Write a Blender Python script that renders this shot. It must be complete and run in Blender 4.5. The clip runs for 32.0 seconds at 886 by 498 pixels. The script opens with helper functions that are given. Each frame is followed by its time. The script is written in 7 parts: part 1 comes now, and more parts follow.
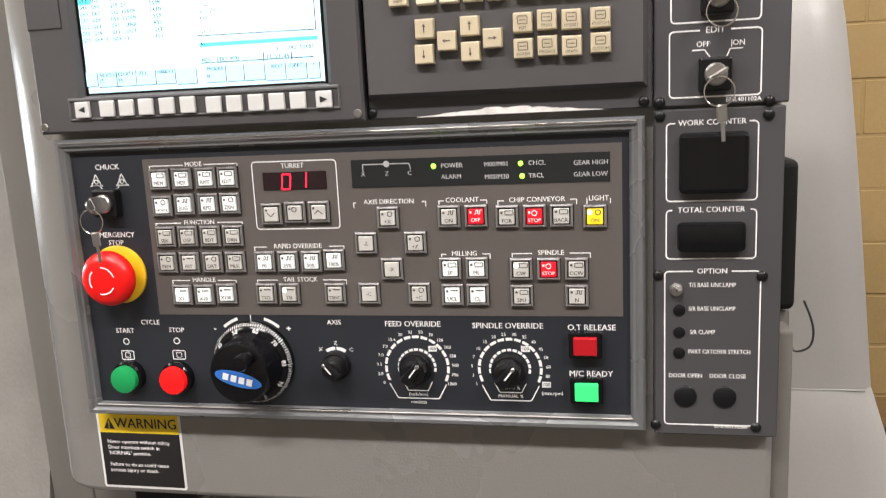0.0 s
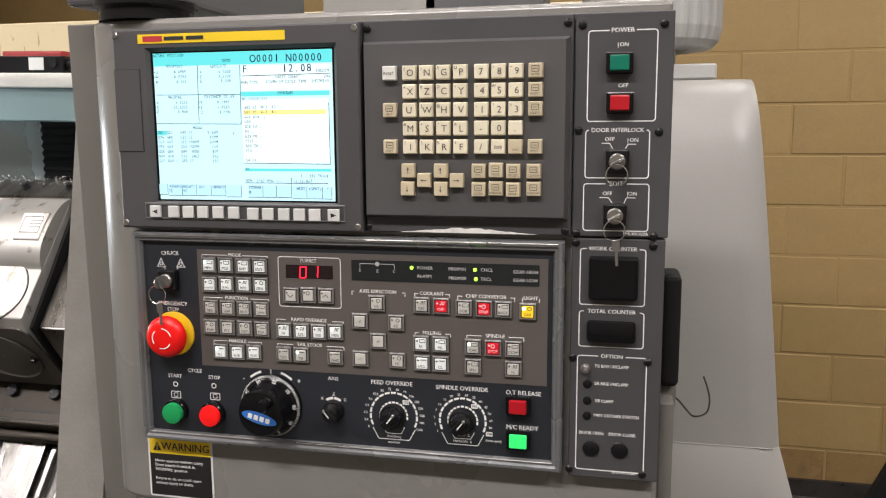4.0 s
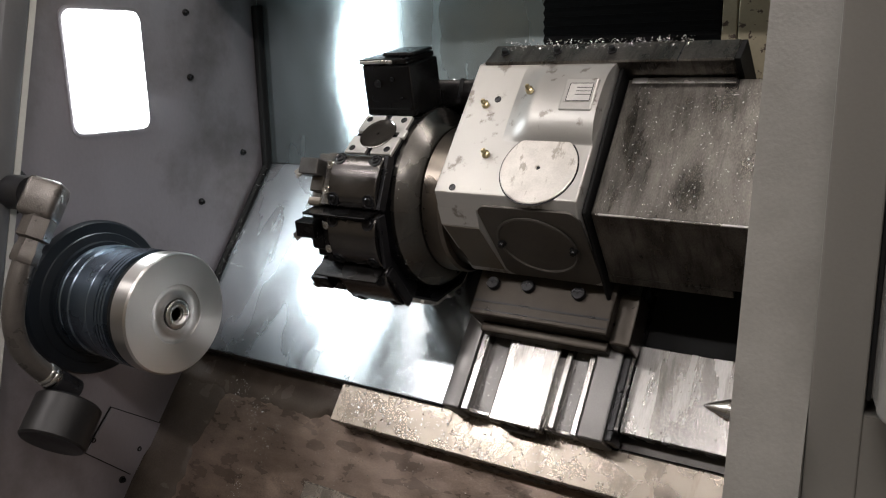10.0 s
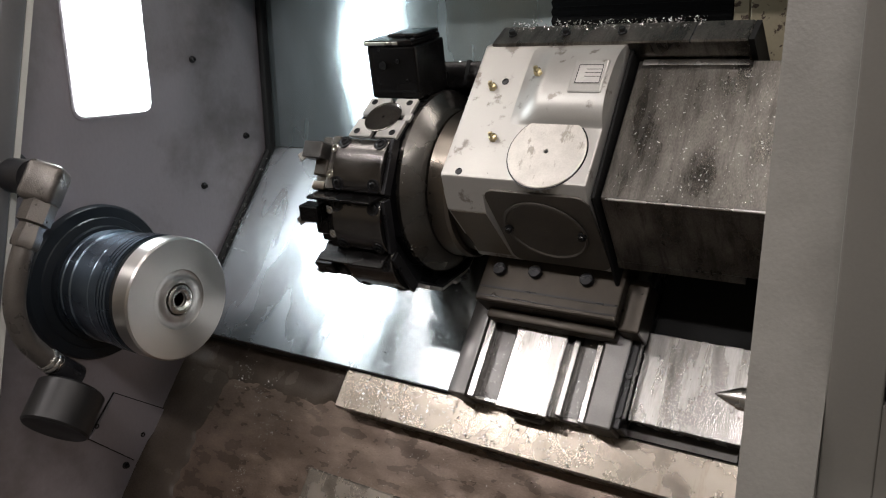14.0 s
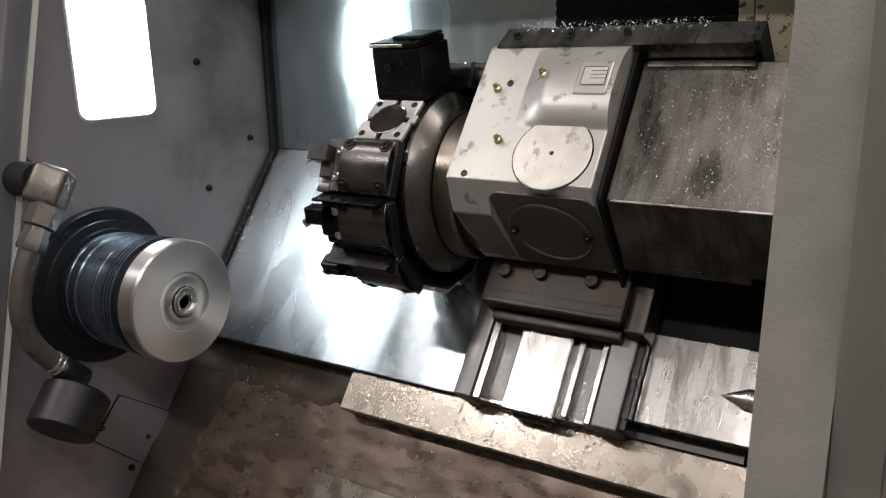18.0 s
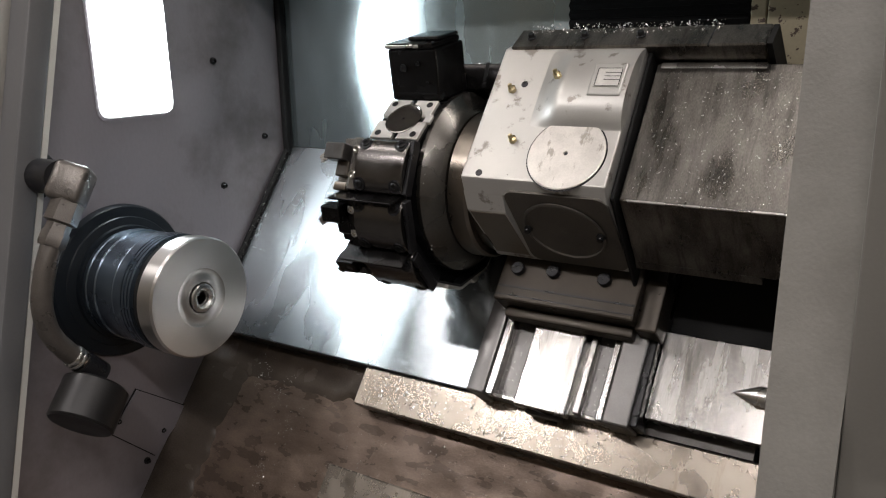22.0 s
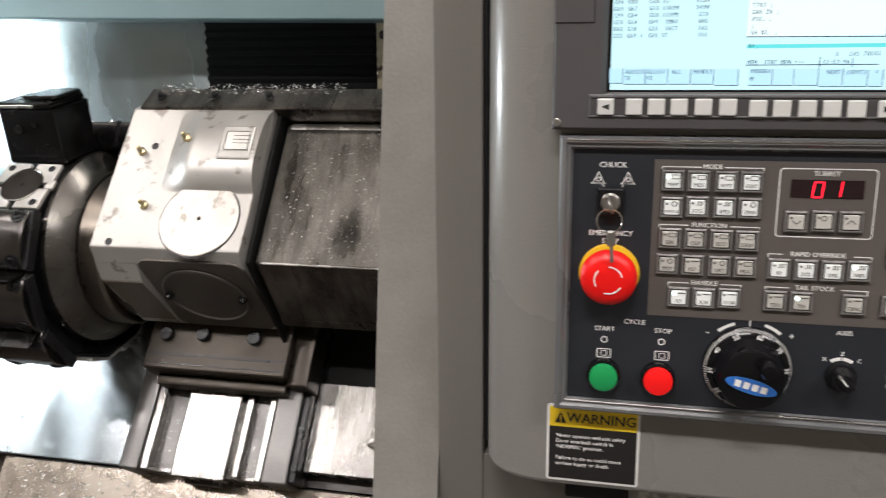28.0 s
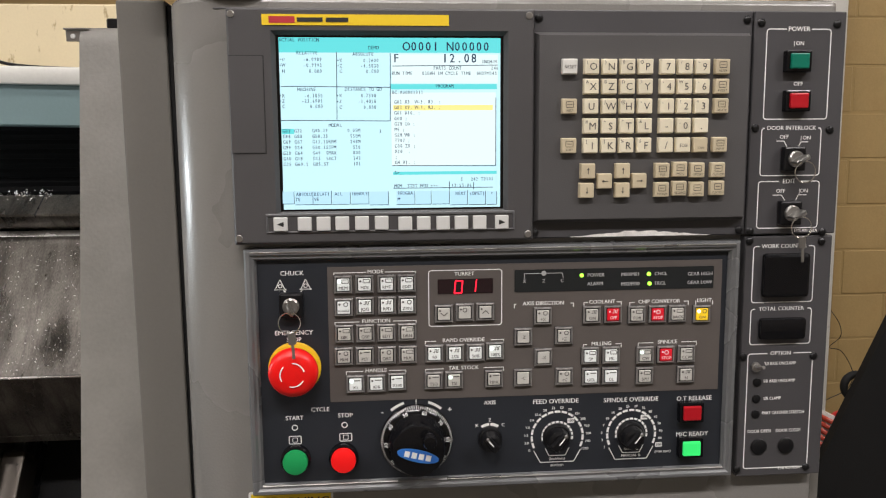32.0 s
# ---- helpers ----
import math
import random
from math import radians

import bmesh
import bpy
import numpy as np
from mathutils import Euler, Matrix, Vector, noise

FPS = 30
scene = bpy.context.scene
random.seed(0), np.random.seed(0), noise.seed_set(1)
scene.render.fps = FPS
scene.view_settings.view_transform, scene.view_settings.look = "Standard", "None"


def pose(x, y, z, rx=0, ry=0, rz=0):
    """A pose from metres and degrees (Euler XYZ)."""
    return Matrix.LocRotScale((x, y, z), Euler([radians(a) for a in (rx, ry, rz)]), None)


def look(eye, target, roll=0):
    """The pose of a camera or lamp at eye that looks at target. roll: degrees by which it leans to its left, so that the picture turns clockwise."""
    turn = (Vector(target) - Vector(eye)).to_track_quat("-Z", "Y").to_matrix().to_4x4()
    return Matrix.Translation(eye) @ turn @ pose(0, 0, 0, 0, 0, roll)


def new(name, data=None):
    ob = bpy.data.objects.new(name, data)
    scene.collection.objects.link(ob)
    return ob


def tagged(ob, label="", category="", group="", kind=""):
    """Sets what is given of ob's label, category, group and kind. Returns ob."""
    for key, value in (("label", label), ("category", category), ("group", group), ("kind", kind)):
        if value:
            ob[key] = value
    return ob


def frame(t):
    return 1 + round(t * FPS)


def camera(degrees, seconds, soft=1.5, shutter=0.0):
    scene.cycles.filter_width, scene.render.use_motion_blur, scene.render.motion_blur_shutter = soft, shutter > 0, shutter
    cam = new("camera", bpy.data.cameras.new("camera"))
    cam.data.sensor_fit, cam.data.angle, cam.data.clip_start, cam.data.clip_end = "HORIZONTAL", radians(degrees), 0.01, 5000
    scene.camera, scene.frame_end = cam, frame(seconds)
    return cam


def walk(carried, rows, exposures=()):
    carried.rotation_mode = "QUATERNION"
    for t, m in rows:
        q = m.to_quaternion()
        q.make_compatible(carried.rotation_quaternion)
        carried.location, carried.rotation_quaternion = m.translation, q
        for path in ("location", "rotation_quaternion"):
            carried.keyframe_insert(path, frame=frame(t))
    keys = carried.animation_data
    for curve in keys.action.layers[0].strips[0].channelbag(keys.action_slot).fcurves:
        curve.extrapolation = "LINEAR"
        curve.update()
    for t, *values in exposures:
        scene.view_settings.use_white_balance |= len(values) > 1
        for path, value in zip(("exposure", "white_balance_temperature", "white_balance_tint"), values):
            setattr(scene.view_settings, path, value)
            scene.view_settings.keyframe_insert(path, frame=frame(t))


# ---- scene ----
cam = camera(57.22, 32.0, soft=1.15, shutter=0.35)
PATH = [
    (0, (0.473, -0.643, 1.41), (0.083, 1.284, 1.043), -2.8),
    (0.5, (0.473, -0.672, 1.443), (0.082, 1.255, 1.077), -3.0),
    (1, (0.475, -0.725, 1.464), (0.086, 1.208, 1.13), -2.2),
    (1.5, (0.49, -0.778, 1.477), (0.097, 1.145, 1.09), -2.0),
    (2, (0.505, -0.809, 1.498), (0.091, 1.12, 1.169), -1.8),
    (2.5, (0.522, -0.839, 1.509), (0.083, 1.097, 1.266), -1.4),
    (4.5, (0.565, -0.847, 1.503), (0.14, 1.085, 1.204), -0.2),
    (5, (0.557, -0.842, 1.504), (0.119, 1.086, 1.206), -0.4),
    (5.5, (0.513, -0.818, 1.5), (-0.026, 1.084, 1.201), -0.7),
    (6, (0.431, -0.798, 1.492), (-0.252, 1.058, 1.194), -0.6),
    (6.5, (0.363, -0.771, 1.487), (-0.508, 1.0, 1.165), -1.9),
    (7, (0.303, -0.748, 1.476), (-0.694, 0.952, 1.136), -2.0),
    (7.5, (0.198, -0.696, 1.47), (-0.924, 0.927, 1.145), -2.7),
    (8, (0.098, -0.639, 1.472), (-1.078, 0.951, 1.172), -1.7),
    (8.5, (0.025, -0.654, 1.458), (-1.103, 0.97, 1.159), -1.5),
    (9, (-0.043, -0.719, 1.388), (-1.152, 0.89, 0.959), -1.9),
    (9.5, (-0.037, -0.735, 1.379), (-1.096, 0.895, 0.907), -1.5),
    (10, (-0.03, -0.754, 1.382), (-1.076, 0.889, 0.929), -1.2),
    (11, (-0.034, -0.747, 1.378), (-1.085, 0.891, 0.918), -1.3),
    (12, (-0.044, -0.738, 1.378), (-1.099, 0.893, 0.899), -1.3),
    (13, (-0.048, -0.735, 1.377), (-1.094, 0.898, 0.89), -1.1),
    (14, (-0.046, -0.738, 1.378), (-1.095, 0.893, 0.888), -1.2),
    (14.5, (-0.05, -0.74, 1.381), (-1.097, 0.892, 0.89), -1.1),
    (16.5, (-0.046, -0.743, 1.379), (-1.095, 0.89, 0.895), -1.2),
    (17, (-0.048, -0.739, 1.379), (-1.094, 0.894, 0.892), -1.4),
    (18, (-0.051, -0.741, 1.381), (-1.104, 0.887, 0.892), -1.4),
    (19, (-0.061, -0.739, 1.381), (-1.107, 0.893, 0.886), -1.2),
    (20, (-0.053, -0.746, 1.381), (-1.098, 0.887, 0.891), -1.4),
    (21, (-0.062, -0.74, 1.379), (-1.112, 0.886, 0.874), -1.3),
    (22, (-0.053, -0.768, 1.388), (-1.117, 0.852, 0.893), -1.2),
    (23, (-0.045, -0.765, 1.386), (-1.096, 0.886, 0.971), -0.8),
    (24, (-0.047, -0.762, 1.386), (-1.099, 0.881, 0.947), -1.1),
    (24.5, (-0.042, -0.759, 1.385), (-1.093, 0.883, 0.94), -1.3),
    (26.5, (-0.011, -0.728, 1.413), (-0.899, 1.0, 0.938), -1.3),
    (27, (0.009, -0.722, 1.405), (-0.741, 1.08, 0.972), -0.3),
    (27.5, (0.043, -0.712, 1.419), (-0.587, 1.137, 0.988), -0.5),
    (28, (0.059, -0.713, 1.454), (-0.373, 1.186, 0.998), -0.5),
    (28.5, (0.086, -0.734, 1.455), (-0.188, 1.205, 1.046), -0.6),
    (29, (0.118, -0.762, 1.456), (-0.042, 1.204, 1.122), -0.8),
    (29.5, (0.11, -0.79, 1.459), (0.106, 1.186, 1.148), -0.1),
    (30, (0.122, -0.809, 1.477), (0.146, 1.161, 1.133), -0.8),
    (30.5, (0.125, -0.804, 1.489), (0.224, 1.178, 1.239), -1.9),
    (31, (0.129, -0.807, 1.492), (0.269, 1.172, 1.243), -1.6),
    (31.5, (0.131, -0.805, 1.491), (0.284, 1.171, 1.217), -0.7),
    (32, (0.128, -0.803, 1.493), (0.3, 1.172, 1.228), -0.4),
]
EXPOSURES = [(0.0, 1.0), (1.0, 0.73), (2.0, 0.46), (4.5, 0.52), (6.0, 0.38), (8.0, 0.0), (24.0, 0.0), (26.8, 0.12), (28.0, 0.42), (30.0, 0.42), (32.0, 0.32)]
TUBE_W, OVER_W, BACK_W, WORK_W, SCREEN_E = 44, 10, 11, 6.5, 0.86
MOVE_X, MOVE_Q = 0.004, 0.004
walk(cam, [(t, look(e, g, r)) for t, e, g, r in PATH], exposures=EXPOSURES)

# ---- light: a closed workshop, ceiling tubes, and the work light inside the machine
world = bpy.data.worlds.new("world")
scene.world = world
world.use_nodes = True
world.node_tree.nodes["Background"].inputs[0].default_value = (1, 0.97, 0.95, 1)
world.node_tree.nodes["Background"].inputs[1].default_value = 0.02


def lamp(name, m, sx, sy, watts, col, spread=180):
    d = bpy.data.lights.new(name, "AREA")
    d.shape, d.size, d.size_y, d.energy, d.color = "RECTANGLE", sx, sy, watts, col
    d.spread = radians(spread)
    ob = new(name, d)
    ob.matrix_world = m
    return ob


WARM = (1.0, 0.945, 0.945)
COOL = (0.86, 0.95, 1.0)
CEILING_Z = 3.6
TUBES = [(-2.5, -1.8), (-0.1, -1.8), (2.3, -1.8), (-2.5, -0.35), (-0.1, -0.35), (2.3, -0.35), (0.9, 1.2), (2.9, 1.2)]
for tx, ty in TUBES:
    lamp("ceiling_tube_light", pose(tx, ty, CEILING_Z - 0.13), 1.3, 0.22, TUBE_W if ty < -1 else OVER_W if ty < 0 else BACK_W, WARM)
lamp("work_light_glow", look((-1.606, 0.425, 1.362), (-0.4, 0.48, 1.12)), 0.19, 0.16, WORK_W, COOL)


# ---- materials
def nt(m):
    m.use_nodes = True
    t = m.node_tree
    return t, t.nodes, t.links, t.nodes["Principled BSDF"]


def mat(name, col, rough=0.5, metal=0.0, var=0.10, scale=7.0, fine=160.0, bump=0.05, stretch=(1, 1, 1),
        aniso=0.75, stain=None, stain_at=0.55, stain_scale=5.0, stain_stretch=(1, 1, 1), stain_soft=0.12, spec=0.5, coat=0.0, rnd=0.0, stain_rough=None, brushed=False):
    """Base colour broken up at two scales, with fine relief and an optional stain of its own shape."""
    m = bpy.data.materials.new(name)
    t, N, L, P = nt(m)
    tc = N.new("ShaderNodeTexCoord")
    mp = N.new("ShaderNodeMapping")
    mp.inputs["Scale"].default_value = stretch
    L.new(tc.outputs["Object"], mp.inputs["Vector"])
    n1 = N.new("ShaderNodeTexNoise")
    n1.inputs["Scale"].default_value, n1.inputs["Detail"].default_value = scale, 4
    n2 = N.new("ShaderNodeTexNoise")
    n2.inputs["Scale"].default_value, n2.inputs["Detail"].default_value = fine, 2
    for n in (n1, n2):
        L.new(mp.outputs["Vector"], n.inputs["Vector"])
    add = N.new("ShaderNodeMath")
    add.operation = "MULTIPLY_ADD"
    L.new(n2.outputs["Fac"], add.inputs[0])
    add.inputs[1].default_value = 0.5
    L.new(n1.outputs["Fac"], add.inputs[2])
    rm = N.new("ShaderNodeMapRange")
    rm.inputs["From Min"].default_value, rm.inputs["From Max"].default_value = 0.45, 1.05
    rm.inputs["To Min"].default_value, rm.inputs["To Max"].default_value = 1 - var, 1 + var
    L.new(add.outputs[0], rm.inputs["Value"])
    val = rm.outputs["Result"]
    if rnd:
        oi = N.new("ShaderNodeObjectInfo")
        rr = N.new("ShaderNodeMapRange")
        rr.inputs["To Min"].default_value, rr.inputs["To Max"].default_value = 1 - rnd, 1 + rnd
        L.new(oi.outputs["Random"], rr.inputs["Value"])
        mu = N.new("ShaderNodeMath")
        mu.operation = "MULTIPLY"
        L.new(val, mu.inputs[0])
        L.new(rr.outputs["Result"], mu.inputs[1])
        val = mu.outputs[0]
    vm = N.new("ShaderNodeVectorMath")
    vm.operation = "SCALE"
    vm.inputs[0].default_value = col
    L.new(val, vm.inputs["Scale"])
    colour = vm.outputs["Vector"]
    rg = N.new("ShaderNodeMapRange")
    rg.inputs["From Min"].default_value, rg.inputs["From Max"].default_value = 0.3, 0.7
    rg.inputs["To Min"].default_value, rg.inputs["To Max"].default_value = max(0.03, rough - 0.09), min(1, rough + 0.09)
    L.new(n1.outputs["Fac"], rg.inputs["Value"])
    rough_out = rg.outputs["Result"]
    if stain:
        ms = N.new("ShaderNodeMapping")
        ms.inputs["Scale"].default_value = stain_stretch
        L.new(tc.outputs["Object"], ms.inputs["Vector"])
        n3 = N.new("ShaderNodeTexNoise")
        n3.inputs["Scale"].default_value, n3.inputs["Detail"].default_value, n3.inputs["Roughness"].default_value = stain_scale, 6, 0.65
        L.new(ms.outputs["Vector"], n3.inputs["Vector"])
        sr = N.new("ShaderNodeMapRange")
        sr.inputs["From Min"].default_value, sr.inputs["From Max"].default_value = stain_at, stain_at + stain_soft
        L.new(n3.outputs["Fac"], sr.inputs["Value"])
        mx = N.new("ShaderNodeMix")
        mx.data_type = "RGBA"
        L.new(sr.outputs["Result"], mx.inputs["Factor"])
        L.new(colour, mx.inputs["A"])
        mx.inputs["B"].default_value = (*stain, 1)
        colour = mx.outputs["Result"]
        if stain_rough is not None:
            mr = N.new("ShaderNodeMix")
            L.new(sr.outputs["Result"], mr.inputs["Factor"])
            L.new(rough_out, mr.inputs["A"])
            mr.inputs["B"].default_value = stain_rough
            rough_out = mr.outputs["Result"]
    L.new(colour, P.inputs["Base Color"])
    L.new(rough_out, P.inputs["Roughness"])
    P.inputs["Metallic"].default_value = metal
    P.inputs["Specular IOR Level"].default_value = spec
    P.inputs["Coat Weight"].default_value = coat
    if brushed:
        tg = N.new("ShaderNodeTangent")
        tg.direction_type, tg.axis = "RADIAL", "Z"
        L.new(tg.outputs["Tangent"], P.inputs["Tangent"])
        P.inputs["Anisotropic"].default_value, P.inputs["Anisotropic Rotation"].default_value = aniso, 0.25
    if bump:
        b = N.new("ShaderNodeBump")
        b.inputs["Strength"].default_value, b.inputs["Distance"].default_value = min(1, bump * 4), 0.0006
        L.new(n2.outputs["Fac"], b.inputs["Height"])
        L.new(b.outputs["Normal"], P.inputs["Normal"])
    return m


def lit(name, col, strength, base=None, rough=0.35):
    m = bpy.data.materials.new(name)
    t, N, L, P = nt(m)
    P.inputs["Base Color"].default_value = (*(base or col), 1)
    P.inputs["Roughness"].default_value = rough
    P.inputs["Emission Color"].default_value = (*col, 1)
    P.inputs["Emission Strength"].default_value = strength
    return m


M_PAINT = mat("pendant_grey_paint", (0.222, 0.214, 0.199), 0.27, var=0.05, scale=5, fine=420, bump=0.10, coat=0.2)
M_POST = mat("hammered_grey_paint", (0.225, 0.216, 0.198), 0.42, spec=0.4, var=0.10, scale=22, fine=230, bump=0.15)
M_POST2 = mat("dull_grey_paint", (0.170, 0.162, 0.145), 0.6, spec=0.3, var=0.06, scale=6, fine=300, bump=0.06)
M_COVER = mat("off_white_paint", (0.34, 0.331, 0.312), 0.36, var=0.05, scale=4, fine=260, bump=0.05)
M_DARKFRAME = mat("dark_grey_frame_paint", (0.115, 0.115, 0.118), 0.42, var=0.08)
M_PLASTIC = mat("charcoal_plastic", (0.072, 0.069, 0.070), 0.5, spec=0.35, var=0.05, fine=900, bump=0.06)
M_MDI = mat("charcoal_keyboard_plastic", (0.080, 0.077, 0.077), 0.55, spec=0.35, var=0.05, fine=900, bump=0.06)
M_PLATE = mat("option_plate_grey", (0.064, 0.062, 0.065), 0.5, spec=0.35, var=0.05, fine=800, bump=0.03)
M_SLATE = mat("slate_panel_film", (0.022, 0.025, 0.031), 0.45, spec=0.3, var=0.06, fine=600, bump=0.02)
M_TAUPE = mat("taupe_panel_film", (0.110, 0.096, 0.088), 0.48, spec=0.3, var=0.05, fine=600, bump=0.02)
M_STRIP = mat("dark_status_film", (0.018, 0.020, 0.021), 0.35, spec=0.3, var=0.05, bump=0.0)
M_RIM = mat("rim_grey_moulding", (0.20, 0.205, 0.21), 0.28, metal=0.4, var=0.05, bump=0.03)
M_BTNFRAME = mat("button_frame_grey", (0.185, 0.176, 0.168), 0.30, var=0.04, bump=0.0)
M_BTNBASE = mat("button_base_dark", (0.012, 0.012, 0.013), 0.45, var=0.05, bump=0.0)
M_CAP = mat("button_cap_grey", (0.55, 0.54, 0.50), 0.4, var=0.04, bump=0.0, rnd=0.05)
M_CAPW = lit("button_cap_backlit", (0.95, 1, 0.98), 0.13, (0.72, 0.73, 0.71))
M_CAPRED = lit("button_cap_lit_red", (1, 0.008, 0.03), 0.26, (0.42, 0.006, 0.014))
M_CAPYEL = lit("button_cap_lit_yellow", (1, 0.66, 0.02), 0.35, (0.72, 0.46, 0.02))
M_LEDG = lit("green_lamp", (0.38, 1, 0.06), 1.6)
M_LEDSPOT = lit("pale_green_lamp", (0.75, 1, 0.9), 2.0)
M_SEG = lit("red_segments", (1, 0.012, 0.035), 1.5)
M_WINDOW = mat("smoked_red_window", (0.018, 0.008, 0.01), 0.2, var=0.0, bump=0.0)
M_KEY = mat("ivory_key_plastic", (0.75, 0.685, 0.52), 0.45, var=0.04, fine=700, bump=0.02, rnd=0.05)
M_KEYD = mat("beige_key_plastic", (0.56, 0.48, 0.33), 0.45, var=0.04, fine=700, bump=0.02, rnd=0.05)
M_KEYW = mat("worn_white_key", (0.72, 0.71, 0.66), 0.45, var=0.1, scale=60, bump=0.02)
M_SOFT = mat("white_soft_key", (0.62, 0.62, 0.60), 0.4, var=0.03, bump=0.0, rnd=0.03)
M_INKW = mat("white_print", (0.86, 0.86, 0.84), 0.5, var=0.05, scale=60, bump=0.0)
M_INKG = mat("grey_print", (0.48, 0.48, 0.48), 0.5, var=0.05, scale=60, bump=0.0)
M_INKB = mat("black_print", (0.02, 0.02, 0.02), 0.5, var=0.05, bump=0.0)
M_INKK = mat("faint_key_print", (0.08, 0.072, 0.065), 0.5, var=0.05, bump=0.0)
M_INKR = mat("red_print", (0.5, 0.03, 0.04), 0.5, var=0.05, bump=0.0)
M_BLACK = mat("black_plastic", (0.007, 0.007, 0.008), 0.33, spec=0.3, var=0.1, fine=400, bump=0.02)
M_GLOSSBLACK = mat("gloss_black_plastic", (0.005, 0.005, 0.006), 0.18, spec=0.3, var=0.1, bump=0.0)
M_MATBLACK = mat("matt_black_rubber", (0.008, 0.008, 0.008), 0.7, spec=0.25, var=0.15, fine=300, bump=0.1)
M_BELLOWS = mat("dull_black_bellows", (0.006, 0.006, 0.006), 0.9, spec=0.08, var=0.2, fine=200, bump=0.1)
M_CANST = mat("dark_can_steel", (0.022, 0.021, 0.021), 0.40, metal=0.6, var=0.15, scale=9, bump=0.05)
M_BORE = mat("black_steel_screw", (0.025, 0.025, 0.026), 0.3, metal=0.7, var=0.1)
M_CHROME = mat("chrome", (0.75, 0.74, 0.71), 0.16, metal=1.0, var=0.06, bump=0.0)
M_NICKEL = mat("dull_nickel", (0.36, 0.35, 0.335), 0.32, metal=0.9, var=0.1)
M_RED = mat("mushroom_red_plastic", (0.86, 0.006, 0.005), 0.38, var=0.03, bump=0.0, spec=0.5)
M_YEL = mat("ring_yellow_plastic", (0.80, 0.50, 0.015), 0.4, var=0.04, bump=0.0)
M_GRN = mat("green_button_plastic", (0.012, 0.33, 0.095), 0.35, var=0.03, bump=0.0)
M_PUSHRED = lit("red_button_lit", (1, 0.01, 0.012), 0.20, (0.72, 0.006, 0.006))
M_SQGRN = lit("green_square_lit", (0.04, 1, 0.22), 0.42, (0.03, 0.5, 0.1))
M_SQRED = mat("dark_red_square", (0.44, 0.006, 0.014), 0.35, var=0.03, bump=0.0)
M_TEAL = mat("green_square_off", (0.0, 0.16, 0.10), 0.35, var=0.03, bump=0.0)
M_BLUE = mat("blue_badge", (0.03, 0.16, 0.55), 0.4, var=0.03, bump=0.0)
M_LABELY = mat("yellow_label", (0.86, 0.60, 0.02), 0.45, var=0.03, bump=0.0)
M_LABELW = mat("white_label", (0.72, 0.72, 0.70), 0.45, var=0.04, bump=0.0)
M_LABELK = mat("black_label", (0.014, 0.013, 0.013), 0.42, var=0.04, bump=0.0)
M_SCREEN = lit("lcd_glass", (0.60, 0.91, 1.0), SCREEN_E, (0.02, 0.02, 0.02), 0.2)
M_SCREENW = lit("lcd_white_field", (0.80, 0.98, 1.0), SCREEN_E, (0.02, 0.02, 0.02), 0.2)
M_SCREENC = lit("lcd_cyan_bar", (0.12, 0.72, 0.74), SCREEN_E, (0.02, 0.02, 0.02), 0.2)
M_SCREENY = lit("lcd_yellow_bar", (1.0, 0.86, 0.30), SCREEN_E, (0.02, 0.02, 0.02), 0.2)
M_SCREENB = lit("lcd_blue_key", (0.50, 0.80, 0.97), SCREEN_E, (0.02, 0.02, 0.02), 0.2)
M_SCREENK = lit("lcd_dark_text", (0.04, 0.09, 0.20), 0.35, (0.01, 0.01, 0.01), 0.2)
M_SCUFF = mat("bare_scuffed_metal", (0.78, 0.76, 0.72), 0.5, var=0.2, scale=90, fine=600, bump=0.2)

M_CAST = mat("turret_grey_enamel", (0.49, 0.476, 0.45), 0.36, metal=0.5, var=0.10, scale=9, fine=600, bump=0.03,
             stain=(0.25, 0.225, 0.20), stain_at=0.575, stain_scale=21, stain_soft=0.06)
# downward faces of the housing: their shade is put into this mottled colour
M_RECESS = mat("shaded_underside_iron", (0.115, 0.105, 0.093), 0.40, metal=0.5, var=0.30, scale=14, fine=500, bump=0.04,
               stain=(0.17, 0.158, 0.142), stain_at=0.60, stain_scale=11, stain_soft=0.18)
M_TAPER = mat("brown_taper_enamel", (0.17, 0.143, 0.116), 0.40, metal=0.4, var=0.22, scale=16, fine=500, bump=0.03,
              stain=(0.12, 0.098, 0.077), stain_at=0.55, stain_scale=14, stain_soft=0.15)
M_WAY = mat("streaked_way_steel", (0.285, 0.250, 0.212), 0.27, metal=0.85, var=0.14, scale=20, fine=900, bump=0.03,
            stain=(0.22, 0.175, 0.135), stain_at=0.57, stain_scale=5, stain_stretch=(5.5, 0.7, 1), stain_soft=0.14, stain_rough=0.45)
# oily brown steel, its colour darkened further for the shade under the turret
M_SLIDE = mat("brown_oily_steel_shaded", (0.046, 0.038, 0.030), 0.36, metal=0.6, var=0.30, scale=30, fine=700, bump=0.03,
              stain=(0.05, 0.04, 0.03), stain_at=0.55, stain_scale=9, stain_stretch=(0.6, 2, 2), stain_soft=0.2)
M_FLANGE = mat("oily_flange_steel", (0.195, 0.170, 0.143), 0.33, metal=0.95, var=0.10, scale=12, fine=300, bump=0.04,
               stain=(0.22, 0.17, 0.12), stain_at=0.58, stain_scale=8, stain_soft=0.2)
M_OXDISC = mat("polished_black_disc", (0.165, 0.155, 0.142), 0.27, metal=0.95, var=0.15, scale=9, fine=200, bump=0.03)
